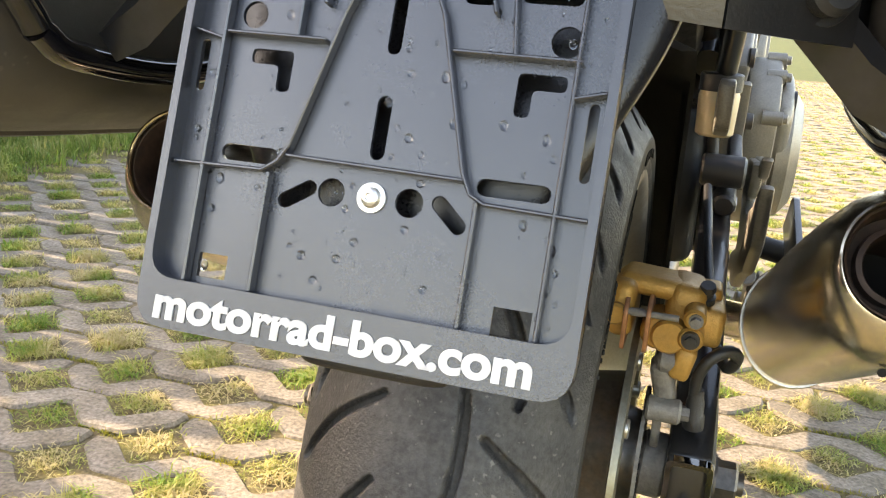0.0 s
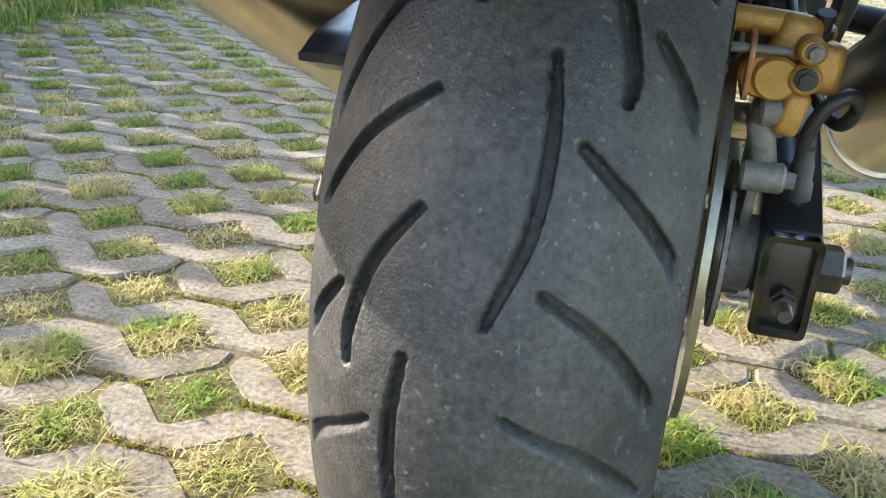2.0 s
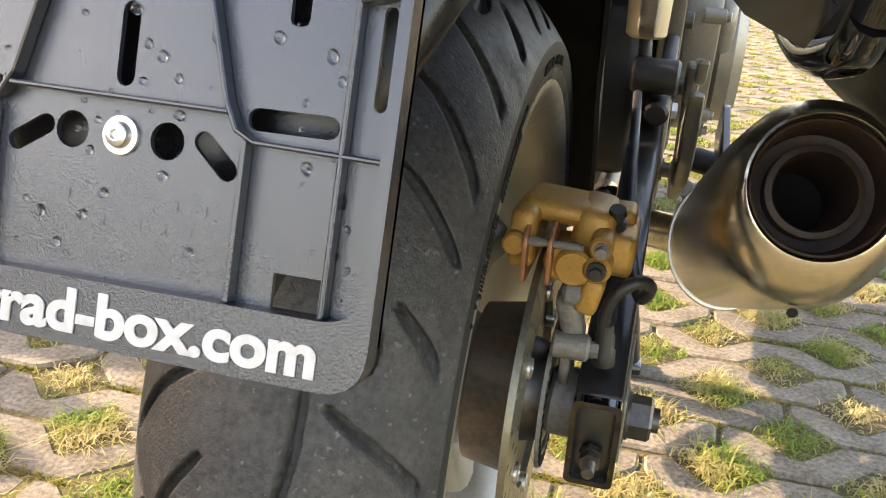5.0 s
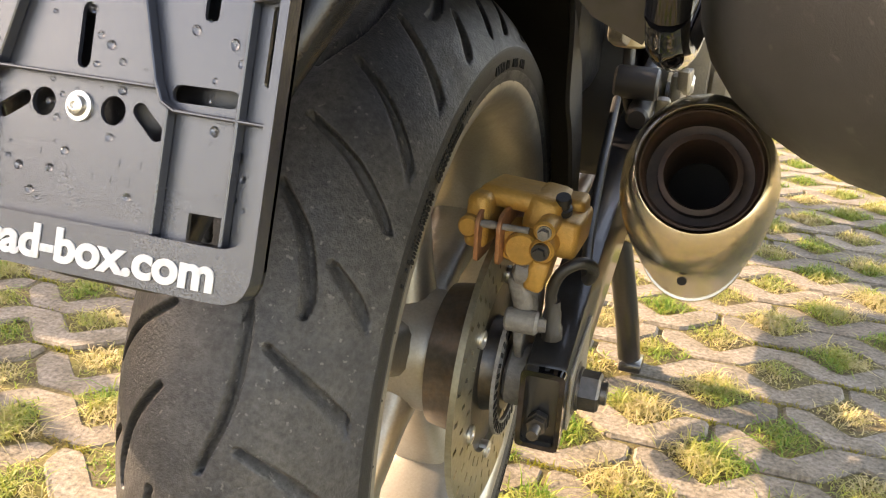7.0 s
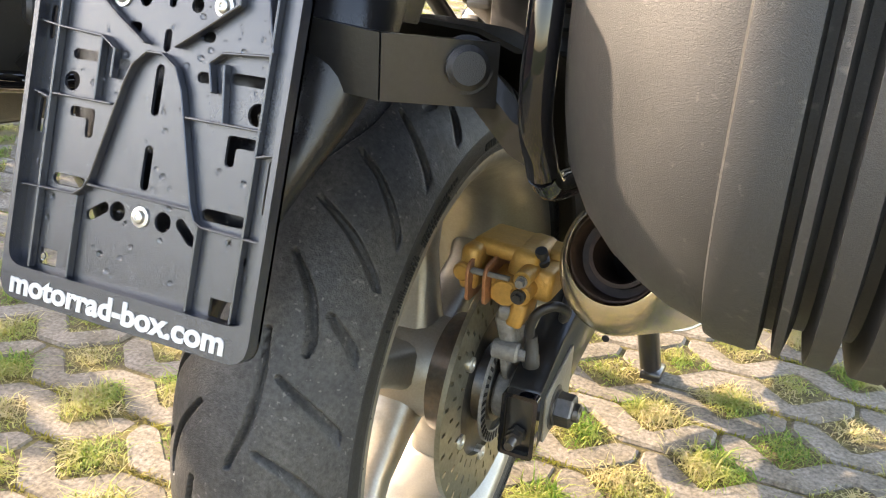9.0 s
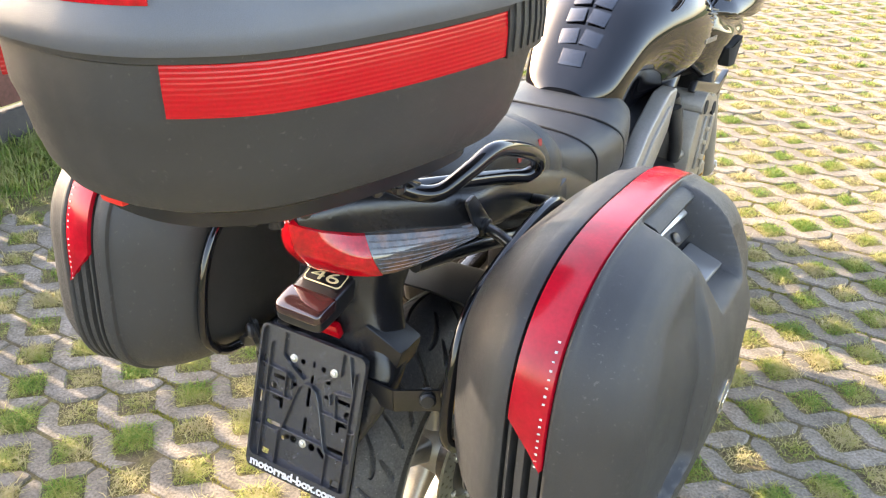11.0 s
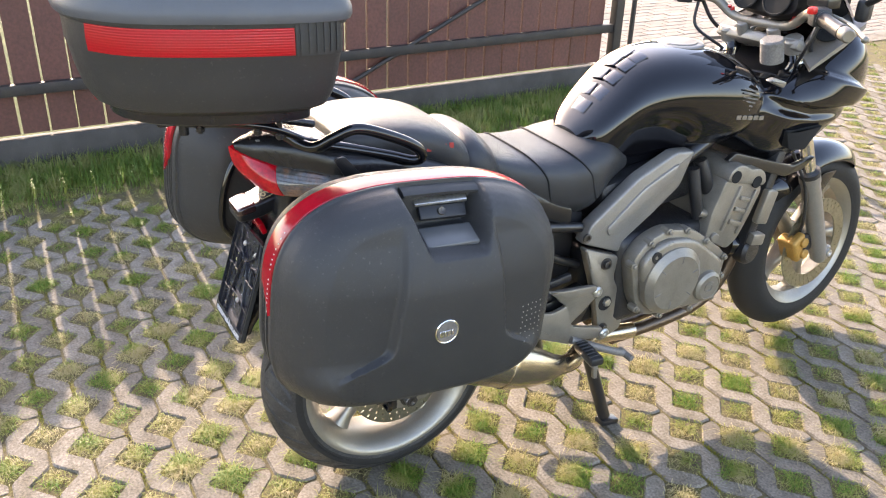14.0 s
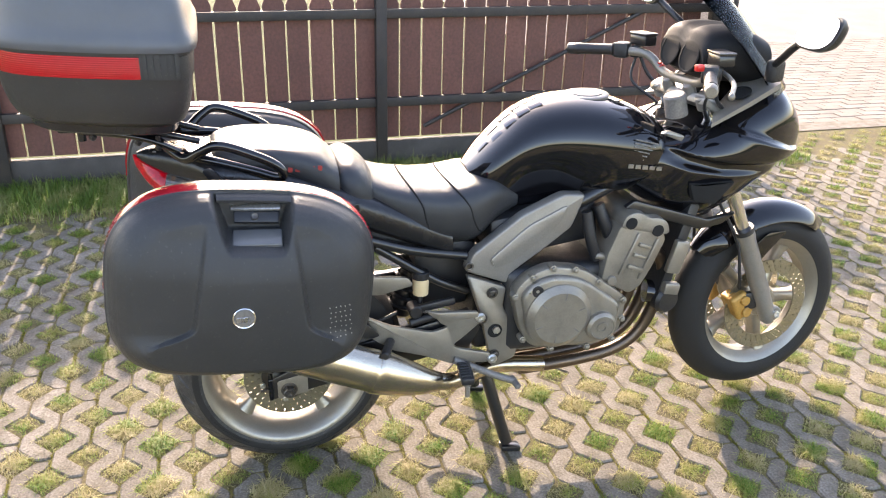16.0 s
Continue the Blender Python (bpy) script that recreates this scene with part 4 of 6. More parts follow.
for k in range(170):
    x, v = rng.uniform(-.082, .082), rng.uniform(-.162, .03)
    r = rng.choice((.0005, .0006, .0009, .0012, .0017))
    t = bmesh.new()
    bmesh.ops.create_icosphere(t, subdivisions=2, radius=1)
    bmesh.ops.transform(t, matrix=Matrix.Translation((x, v, 0.0002)) @ Matrix.Diagonal((r, r * rng.uniform(1, 1.5), r * 1.0, 1)), verts=t.verts)
    absorb(bm, t)
drops = on_plate("water", bm, WATER)
drops["kind"] = "stuff"

# mudguard behind the plate
def zsections(bm, rows, e=4.0, n=40, x_of=None):
    """A body up z. rows: z, half width, rear y, front y."""
    rings = []
    for z, hw, y0, y1 in spline_keys(rows, 5):
        ring = []
        for k in range(n):
            f = 2 * math.pi * k / n
            c, s = math.cos(f), math.sin(f)
            ring.append(Vector((hw * math.copysign(abs(c) ** (2 / e), c), (y0 + y1) / 2 + (y1 - y0) / 2 * math.copysign(abs(s) ** (2 / e), s), z)))
        rings.append(ring)
    return loft(bm, rings)


bm = bmesh.new()
zsections(bm, [(0.492, .026, -.338, -.330), (0.4935, .033, -.341, -.326), (0.503, .037, -.339, -.322), (0.52, .042, -.334, -.316), (0.58, .074, -.322, -.290), (0.63, .098, -.302, -.250), (0.67, .107, -.288, -.222), (0.70, .103, -.278, -.20), (0.73, .088, -.270, -.185), (0.77, .074, -.264, -.165), (0.81, .074, -.256, -.12), (0.845, .085, -.25, -.05)])
part("mudguard", bm, COWL, bike, "black plastic rear mudguard", angle=50)
for s in (1, -1):
    bm = bmesh.new()
    wing = [(.050, -.276, .742), (.066, -.266, .754), (.112, -.254, .719), (.110, -.254, .706), (.102, -.257, .680), (.074, -.276, .690)]
    loft(bm, [[Vector((s * x * k, y + dy, z - dz)) for x, y, z in wing] for k, dy, dz in ((.985, -.0015, 0), (1, 0, 0), (1, .020, .003), (.94, .062, .010))])
    part("mudguard_wing", bm, COWL, bike, angle=25)
# number plate lamp
bm = bmesh.new()
hull(bm, [(-0.333, .024, .789, .772, 5, .5), (-0.331, .034, .794, .768, 5, .5), (-0.322, .0375, .799, .766, 6, .5), (-0.290, .0385, .806, .770, 6, .5), (-0.250, .040, .819, .783, 6, .5), (-0.220, .044, .838, .80, 6, .5)], n=48, steps=4)
lamp = part("plate_lamp", bm, SATIN, bike, "black plate lamp housing", angle=30)
STICK = Matrix(((1, 0, 0, 0.002), (0, .946, -.324, -.268), (0, .324, .946, .8140), (0, 0, 0, 1)))
CREAM = material("cream_print", (0.62, 0.52, 0.30), 0.35, grain=0.1)
for name, w, h, z, mat in (("sticker_border", .062, .029, .0, CREAM), ("sticker_ground", .0585, .0255, .0003, SATIN)):
    bm = bmesh.new()
    holed_plate(bm, rounded([(-w / 2, -h / 2), (w / 2, -h / 2), (w / 2, h / 2), (-w / 2, h / 2)], 0.007, 4), [], z, z + 0.0006)
    part(name, bm, mat, lamp, smooth=False).data.transform(STICK)
lettered("sticker", "46", 0.046, 0.0006, STICK @ Matrix.Translation((0, 0, .0011)), CREAM, lamp, "cream and black racing number sticker", bold=0.0, height=.018)
bm = bmesh.new()
hull(bm, [(-0.3342, .025, .7905, .782, 5, .5), (-0.3318, .0350, .7955, .780, 5, .5), (-0.322, .0386, .8005, .781, 6, .5), (-0.298, .0394, .8055, .786, 6, .5), (-0.2975, .037, .803, .788, 6, .5)], n=48, steps=4)
part("lamp_cover", bm, material("smoked_red_cover", (0.03, 0.012, 0.012), 0.1, coat=1.0, grain=0.1), lamp, "glossy smoked cover")
bm = bmesh.new()
box(bm, (-0.004, -0.281, 0.742), (0.070, 0.012, 0.026), rot=(18, 0, 0), bevel=0.003)
part("rear_reflector", bm, REDLENS, bike, "small red reflector above the plate")

# tail lamp: red middle, clear indicator lenses at the sides
def lamp_section(u):
    """u from 0 (middle) to 1 (front end of the side lens): place of the upper and the lower edge."""
    return (Vector([float(np.interp(u, LAMP_U, col)) for col in zip(*rows)]) for rows in (LAMP_TOP, LAMP_LOW))


LAMP_U = np.linspace(0, 1, 31)
LAMP_TOP = spline_keys([(0, -.330, .924), (.024, -.306, .908), (.057, -.256, .888), (.100, -.212, .883), (.138, -.172, .881), (.165, -.146, .880)], 6)
LAMP_LOW = spline_keys([(0, -.290, .838), (.042, -.276, .834), (.080, -.250, .832), (.106, -.212, .833), (.132, -.178, .845), (.158, -.150, .866)], 6)


def lamp_skin(bm, u0, u1, side, out=0.0, n=14):
    rings = []
    for i in range(n + 1):
        u = u0 + (u1 - u0) * i / n
        a, b = lamp_section(abs(u))
        a, b = a.copy(), b.copy()
        s = side if u >= 0 else -side
        o = Vector((math.sin(abs(u) * 1.3), -math.cos(abs(u) * 1.3), -0.15))
        ring = []
        for k in range(9):
            q = a.lerp(b, k / 8) + o * (0.010 * math.sin(math.pi * k / 8) + out)
            ring.append(Vector((q.x * s, q.y, q.z)))
        for k in range(8, -1, -1):
            q = a.lerp(b, k / 8) - o * 0.015
            ring.append(Vector((q.x * s, q.y, q.z)))
        rings.append(ring)
    return loft(bm, rings)


bm = bmesh.new()
lamp_skin(bm, -0.41, 0.41, 1, out=0.002, n=28)
tail = part("tail_lamp", bm, REDLENS, bike, "glossy red tail lamp")
for s in (1, -1):
    bm = bmesh.new()
    lamp_skin(bm, 0.405, 1.0, s, n=20)
    part("indicator_lens", bm, AMBER, tail, "ribbed smoky indicator lens")
    bm = bmesh.new()
    for k in range(1, 8):
        a = [Vector.lerp(*lamp_section(u), k / 8) + Vector((math.sin(u * 1.3), -math.cos(u * 1.3), -.15)) * (0.0105 * math.sin(math.pi * k / 8) + .0002) for u in np.linspace(.42, .98, 12)]
        tube(bm, [(q.x * s, q.y, q.z) for q in a], 0.0009, n=6, res=1)
    part("lens_ribs", bm, AMBER, tail)
bm = bmesh.new()
x = -0.034
for w in (.009, .010, .010, .010, .009):
    box(bm, (x + w / 2, -0.293 + abs(x) * .6, 0.9375 - abs(x) * .05), (w - 0.003, 0.008, 0.0030), rot=(0, 0, 0), bevel=0.0006, seg=1)
    x += w + 0.0045
part("tail_mark", bm, CASTGREY, bike, "small silver marks on the tail")
# side carrier arms and case frames
for s in (1, -1):
    bm = bmesh.new()
    for a, b in (((.076, -.286, .664), (.118, -.284, .660)), ((.118, -.284, .660), (.170, -.246, .656))):
        a, b = Vector(a), Vector(b)
        d = (b - a).normalized()
        o = Vector((d.y, -d.x, 0)) * 0.002
        loft(bm, [[Vector((s * q.x, q.y, q.z)) for q in (p + o + Vector((0, 0, .018)), p - o + Vector((0, 0, .018)), p - o - Vector((0, 0, .018)), p + o - Vector((0, 0, .018)))] for p in (a, b)])
    part("carrier_arm", bm, SATIN, bike, "flat steel carrier arm")
    bm = bmesh.new()
    lathe(bm, [(0, .016), (.004, .017), (.006, .015), (.006, .012), (.013, .012), (.016, .009), (.016, .0)], (s * .153, -.252, .660), (0.5 * s, -0.8, 0.1), n=24)
    part("carrier_bolt", bm, MATTE, bike)
    bm = bmesh.new()
    loft(bm, [[Vector((s * x, y, z)) for x, y, z in ((.140 + d, -.245, .672 - d), (.168 + d, -.240, .655 - d), (.160 + d, -.236, .640 - d), (.138 + d, -.238, .650 - d))] for d in (0, .02, .040)])
    part("carrier_strap", bm, SATIN, bike)
    bm = bmesh.new()
    loop = [(-.282, .618), (-.304, .66), (-.290, .75), (-.252, .818), (-.18, .848), (-.05, .868), (.02, .86), (.07, .80), (.07, .68), (.02, .61), (-.14, .59), (-.25, .602), (-.282, .618), (-.304, .66)]
    tube(bm, [(s * .212, y, z) for y, z in loop[:-1]], 0.0085, n=12, res=6)
    part("case_frame", bm, GLOSS, bike, "black tubular side case frame")
    bm = bmesh.new()
    tube(bm, [(s * .212, .0, .862), (s * .19, .03, .85), (s * .14, .06, .83)], 0.0085, n=10)
    part("frame_link", bm, SATIN, bike)
    bm = bmesh.new()
    tube(bm, [(s * .212, -.13, .857), (s * .19, -.125, .864), (s * .165, -.120, .868)], 0.0085, n=10)
    part("frame_link", bm, SATIN, bike)
    bm = bmesh.new()
    prism(bm, rounded([(-.172, .925), (-.150, .930), (-.102, .872), (-.130, .852)], 0.008, 3), s * .158, s * .163, 0.001)
    lathe(bm, [(0, .013), (.006, .013), (.008, .010), (.008, 0)], (s * .163, -.120, .868), (s, 0, 0), n=18)
    part("frame_bracket", bm, SATIN, bike)
    # grab rail
    bm = bmesh.new()
    tube(bm, [(s * .062, -.30, .990), (s * .085, -.255, .972), (s * .112, -.222, .950), (s * .140, -.198, .948), (s * .164, -.165, .972), (s * .178, -.125, .987), (s * .181, -.05, .960), (s * .180, .0, .932), (s * .176, .016, .908), (s * .165, .0, .898), (s * .15, -.05, .912), (s * .13, -.14, .935), (s * .10, -.22, .950)], 0.0115, n=14, res=8)
    part("grab_rail", bm, GLOSS, bike, "glossy black grab rail")
# rear rack under the top case
bm = bmesh.new()
for s in (1, -1):
    tube(bm, [(s * .055, -.17, .965), (s * .06, -.26, .99), (s * .065, -.36, 1.006), (s * .05, -.43, 1.008)], 0.008, n=10)
box(bm, (0, -.36, 1.014), (.17, .24, .014), bevel=.006)
for x, y in ((.07, -.25), (-.07, -.25), (.07, -.43), (-.07, -.43)):
    rod(bm, (x, y, .985), (x, y, 1.02), .009, n=12)
rack = part("rear_rack", bm, COWL, bike, "black steel rear rack")
for s in (1, -1):
    bm = bmesh.new()
    tube(bm, [(s * .112, -.215, .958), (s * .118, -.27, .988), (s * .112, -.33, 1.004), (s * .08, -.43, 1.009)], .0075, n=12)
    part("rack_tube", bm, GLOSS, rack)
    for x, y, z in ((.118, -.262, .984), (.116, -.305, .998), (.090, -.405, 1.008)):
        bm = bmesh.new()
        rod(bm, (s * x, y, z - .018), (s * x, y, z + .016), .0055, n=12, edge=.001)
        lathe(bm, [(0, .009), (.006, .009), (.006, 0)], (s * x, y, z - .014), (0, 0, 1), n=6)
        part("rack_stud", bm, SATIN, rack)

# ---- swing arm, caliper, mufflers ----
for s in (1, -1):
    bm = bmesh.new()
    prism(bm, [(-.042, .272), (-.042, .336), (.02, .362), (.10, .392), (.50, .475), (.53, .42), (.50, .365), (.10, .300)], s * .127, s * .160, .004)
    part("swing_arm", bm, SATIN, bike, "black box-section swing arm")
    bm = bmesh.new()
    holed_plate(bm, rounded([(-.017, -.033), (.017, -.033), (.017, .033), (-.017, .033)], .005, 4), [rounded([(-.0130, -.0290), (.0130, -.0290), (.0130, .0290), (-.0130, .0290)], .004, 4)], 0, .010)
    cap = part("swing_arm_cap", bm, GLOSS, bike, "glossy black end cap of the swing arm", angle=30)
    cap.data.transform(Matrix(((1, 0, 0, s * .1435), (0, 0, -1, -.0425), (0, 1, 0, .3025), (0, 0, 0, 1))))
    bm = bmesh.new()
    box(bm, (s * .1435, -.0440, .3025), (.031, .005, .061), bevel=.002)
    part("cap_face", bm, SATIN, cap)
    bm = bmesh.new()
    rod(bm, (s * .1435, -.045, .294), (s * .1435, -.074, .294), .0042, n=12)
    lathe(bm, [(0, .0085), (.006, .0085), (.006, .0)], (s * .1435, -.049, .294), (0, -1, 0), n=6)
    lathe(bm, [(0, .0075), (.006, .0075), (.006, .0)], (s * .1435, -.056, .294), (0, -1, 0), n=6)
    for k in range(8):
        lathe(bm, [(0, .0042), (.0006, .0047), (.0012, .0042)], (s * .1435, -.0625 - k * .0014, .294), (0, -1, 0), n=12)
    part("chain_adjuster", bm, DARKBOLT, bike, "dark threaded adjuster bolt")
    bm = bmesh.new()
    lathe(bm, [(0, .022), (.003, .022), (.004, .018), (.006, .018)], (s * .160, 0, .300), (s, 0, 0), n=32)
    lathe(bm, [(0, .0165), (.014, .0165), (.016, .0145), (.016, .008)], (s * .166, 0, .300), (s, 0, 0), n=6)
    lathe(bm, [(0, .0092), (.009, .0092), (.009, .005), (.004, 0)], (s * .178, 0, .300), (s, 0, 0), n=20)
    part("axle_nut", bm, DARKBOLT, bike, "large dark axle nut")
    bm = bmesh.new()
    prism(bm, rounded([(-.03, .275), (-.03, .328), (.05, .345), (.05, .285)], .006, 3), s * .160, s * .1625, .0008)
    part("axle_plate", bm, ENGINE, bike)
# hub, sensor ring, disc carrier
bm = bmesh.new()
lathe(bm, [(.05, .060), (.086, .066), (.0875, .076), (.0895, .076), (.0895, .040), (.106, .036), (.106, .014)], RA, (1, 0, 0), n=48, caps=False)
part("disc_carrier", bm, DARKBOLT, rear_wheel, "dark disc carrier").data.transform(Matrix.Translation(-RA))
bm = bmesh.new()
lathe(bm, [(.104, .045), (.104, .057), (.107, .057), (.107, .045), (.104, .045)], (0, 0, 0), (1, 0, 0), n=60, caps=False)
# thin black bars on the uncut ring paint the shade of its slots
slots = bmesh.new()
for k in range(40):
    a = 2 * math.pi * k / 40
    box(slots, (.1072, .0515 * math.cos(a), .0515 * math.sin(a)), (.001, .0085, .0034), rot=(math.degrees(a), 0, 0), bevel=0)
ring = part("sensor_ring", bm, CASTGREY, rear_wheel, "grey slotted speed sensor ring")
tagged(part("ring_slots", slots, DEEPBLACK, ring), "dark bars painted as shaded slots of the sensor ring", kind="stuff")
for k in range(6):
    bm = bmesh.new()
    a = math.radians(60 * k + 20)
    lathe(bm, [(.088, .0075), (.0965, .0075), (.0972, .0062), (.0972, .0035), (.0955, .003), (.0955, 0)], (0, .0765 * math.cos(a), .0765 * math.sin(a)), (1, 0, 0), n=18)
    part("disc_rivet", bm, ZINC, rear_wheel)
bm = bmesh.new()
rod(bm, (.106, 0, .303), (.128, 0, .302), .026, n=32, edge=.003)
part("axle_spacer", bm, CASTGREY, bike)
cal = bmesh.new()
box(cal, (.082, .002, .440), (.021, .080, .048), rot=(-6, 0, 0), bevel=.008, seg=3)
caliper = part("rear_caliper", cal, GOLD, bike, "gold-painted brake caliper with worn edges", angle=45)
for name, c, size, rot, bev in (("caliper_bridge", (.108, .014, .456), (.064, .068, .018), (-8, 4, 0), .007), ("caliper_shoulder", (.131, .012, .446), (.030, .070, .036), (-6, 8, 0), .008),
                                ("caliper_half", (.145, .014, .431), (.038, .068, .034), (-4, 4, 0), .006), ("caliper_lug", (.150, .030, .448), (.022, .030, .018), (0, 0, 0), .005)):
    bm = bmesh.new()
    box(bm, c, size, rot=rot, bevel=bev, seg=3)
    part(name, bm, GOLD, caliper, angle=45)
bm = bmesh.new()
rod(bm, (.122, -.040, .427), (.122, .0, .427), .0145, n=28, edge=.002)
part("caliper_boss", bm, GOLD, caliper)
bm = bmesh.new()
rod(bm, (.113, -.034, .427), (.113, .0, .427), .0145, n=28, edge=.002)
part("caliper_boss", bm, GOLD, caliper)
bm = bmesh.new()
rod(bm, (.078, -.044, .441), (.078, .0, .441), .0095, n=20, edge=.002)
part("caliper_boss", bm, GOLD, caliper)
bm = bmesh.new()
rod(bm, (.140, -.044, .447), (.140, .0, .447), .0088, n=20, edge=.002)
part("caliper_boss", bm, GOLD, caliper)
bm = bmesh.new()
rod(bm, (.139, -.042, .429), (.139, .0, .429), .0105, n=20, edge=.002)
part("caliper_boss", bm, GOLD, caliper)
bm = bmesh.new()
box(bm, (.136, -.020, .405), (.017, .040, .030), rot=(0, 12, 0), bevel=.005, seg=3)
part("caliper_lug", bm, GOLD, caliper)
bm = bmesh.new()
rod(bm, (.141, -.044, .447), (.141, -.052, .447), .0046, n=6)
rod(bm, (.141, -.044, .447), (.141, -.046, .447), .0058, n=16)
part("caliper_bolt", bm, CASTGREY, caliper)
bm = bmesh.new()
rod(bm, (.139, -.042, .430), (.139, -.047, .430), .0072, n=16)
rod(bm, (.139, -.047, .430), (.139, -.051, .430), .0048, n=6)
part("caliper_plug", bm, MATTE, caliper)
bm = bmesh.new()
lathe(bm, [(0, .0075), (.006, .0075), (.007, .0055), (.012, .0055), (.013, .007), (.018, .006), (.018, 0)], (.147, -.006, .452), (0, -.4, .9), n=18)
part("bleed_cap", bm, MATTE, caliper, "black rubber bleed cap")
bm = bmesh.new()
rod(bm, (.084, -.043, .446), (.128, -.043, .446), .0028, n=12)
lathe(bm, [(0, .0034), (.010, .0034), (.010, .0028)], (.090, -.043, .446), (1, 0, 0), n=14)
part("pad_pin", bm, CASTGREY, caliper)
for x in (.0865, .1045):
    bm = bmesh.new()
    prism(bm, rounded([(-.047, .412), (-.050, .446), (-.044, .455), (-.03, .456), (.03, .45), (.03, .41)], .006, 3), x - .0018, x + .0018, .0006)
    part("brake_pad", bm, COPPER, caliper, "coppery brake pad plate")
for o in [caliper, *caliper.children]:
    o.data.transform(Matrix.Translation((.104, 0, .434)) @ Matrix.Diagonal((.90, 1, .88, 1)) @ Matrix.Translation((-.110, 0, -.438)))
bm = bmesh.new()
box(bm, (.118, -.016, .400), (.022, .030, .022), rot=(15, 0, 0), bevel=.006, seg=3)
box(bm, (.116, -.020, .382), (.016, .024, .040), rot=(8, -14, 0), bevel=.006, seg=3)
rod(bm, (.106, -.030, .364), (.132, -.030, .364), .0095, n=20, edge=.002)
rod(bm, (.110, -.030, .404), (.127, -.030, .404), .0095, n=20, edge=.002)
prism(bm, rounded([(-.02, .33), (-.03, .36), (-.01, .41), (.05, .41), (.06, .34), (.02, .285)], .01, 3), .112, .119, .002)
part("caliper_bracket", bm, CASTGREY, bike, "grey cast caliper bracket")
for z in (.364, .404):
    bm = bmesh.new()
    lathe(bm, [(0, .0058), (.006, .0058), (.006, .002)], (.132 if z < .38 else .127, -.030, z), (1, 0, 0), n=6)
    part("bracket_bolt", bm, CASTGREY, bike)
bm = bmesh.new()
tube(bm, [(.141, -.026, .372), (.139, -.030, .391), (.145, -.032, .409), (.158, -.026, .417), (.166, -.012, .408), (.160, .002, .394), (.150, .06, .40), (.140, .16, .43), (.130, .30, .48)], .0046, n=10)
part("brake_hose", bm, MATTE, bike, "black rubber brake hose")
bm = bmesh.new()
lathe(bm, [(0, .008), (.010, .008), (.012, .0068), (.022, .0068), (.024, .006), (.032, .0055)], (.142, -.024, .352), (-.05, -.1, 1), n=18)
rod(bm, (.132, -.024, .360), (.142, -.024, .360), .006, n=12)
part("hose_fitting", bm, MATTE, bike)


def muffler(s):
    axis = Vector((0, .92, -.385)).normalized()
    end = Vector((.231 if s > 0 else -.218, -.158, .523))

    def oval(d, a, b, dz=0.0, dx=0.0, lean=0.0):
        c = end + axis * d + Vector((s * dx, 0, dz))
        up = Vector((0, .385, .92)).normalized()
        out = []
        for k in range(56):
            f = 2 * math.pi * k / 56
            q = c + Vector((1, 0, 0)) * (a * math.cos(f)) + up * (b * math.sin(f))
            out.append(q + axis * (lean * math.sin(f)))
        return out
    m = bmesh.new()
    rings = [oval(.006, .0315, .0325, dz=.008), oval(.0005, .0318, .0328, dz=.008), oval(-.0012, .0332, .0342, dz=.008), oval(-.0008, .0345, .0358, dz=.008), oval(.002, .037, .041, dz=.005), oval(.012, .0405, .048, dz=.003), oval(.03, .043, .0515, dz=.003), oval(.10, .0460, .0545, dz=.004), oval(.22, .0485, .0575, dz=.004), oval(.40, .050, .0595, dz=.003), oval(.405, .0505, .060, dz=.003)]
    loft(m, rings, caps=False)
    mf = part("muffler", m, STEEL, bike, "stained oval stainless steel muffler")
    m = bmesh.new()
    loft(m, [oval(.404, .052, .062, dz=.003), oval(.41, .053, .063, dz=.003), oval(.418, .052, .062, dz=.003), oval(.44, .050, .060, dz=.003), oval(.50, .043, .051, dz=.004), oval(.56, .032, .036, dz=.008), oval(.60, .026, .027, dz=.012, dx=-.01)], caps=True)
    part("muffler_cone", m, STEEL, mf)
    m = bmesh.new()
    o = end + Vector((0, 0, .008))
    lathe(m, [(.006, .0322), (.0035, .0322), (.003, .031), (.006, .0295), (.030, .029), (.031, .023), (.020, .0225), (.019, .0195), (.022, .0185), (.10, .0185)], o, axis, n=40, caps=False)
    part("outlet", m, RUST, mf, "rust-brown outlet rings")
    m = bmesh.new()
    lathe(m, [(.095, .019), (.096, 0)], o, axis, n=24)
    part("outlet_throat", m, DEEPBLACK, mf)
    m = bmesh.new()
    lathe(m, [(0, .0028), (.001, .0028), (.001, 0)], end + axis * .012 + Vector((0, -.006, -.0525)), (0, -1, -.25), n=10)
    part("drain_hole", m, DEEPBLACK, mf)
    m = bmesh.new()
    tube(m, [end + axis * .59 + Vector((-s * .008, 0, .012)), end + axis * .66 + Vector((-s * .03, 0, .02)), Vector((s * .10, .60, .255)), Vector((s * .09, .75, .235))], .024, n=18)
    part("link_pipe", m, STEEL, mf)
    m = bmesh.new()
    prism(m, rounded([(.10, .47), (.20, .50), (.24, .46), (.14, .435)], .01, 3), s * .205, s * .211, .001)
    part("muffler_bracket", m, SATIN, mf)


muffler(1)
muffler(-1)
# inner mudguard over the tyre
bm = bmesh.new()
rings = []
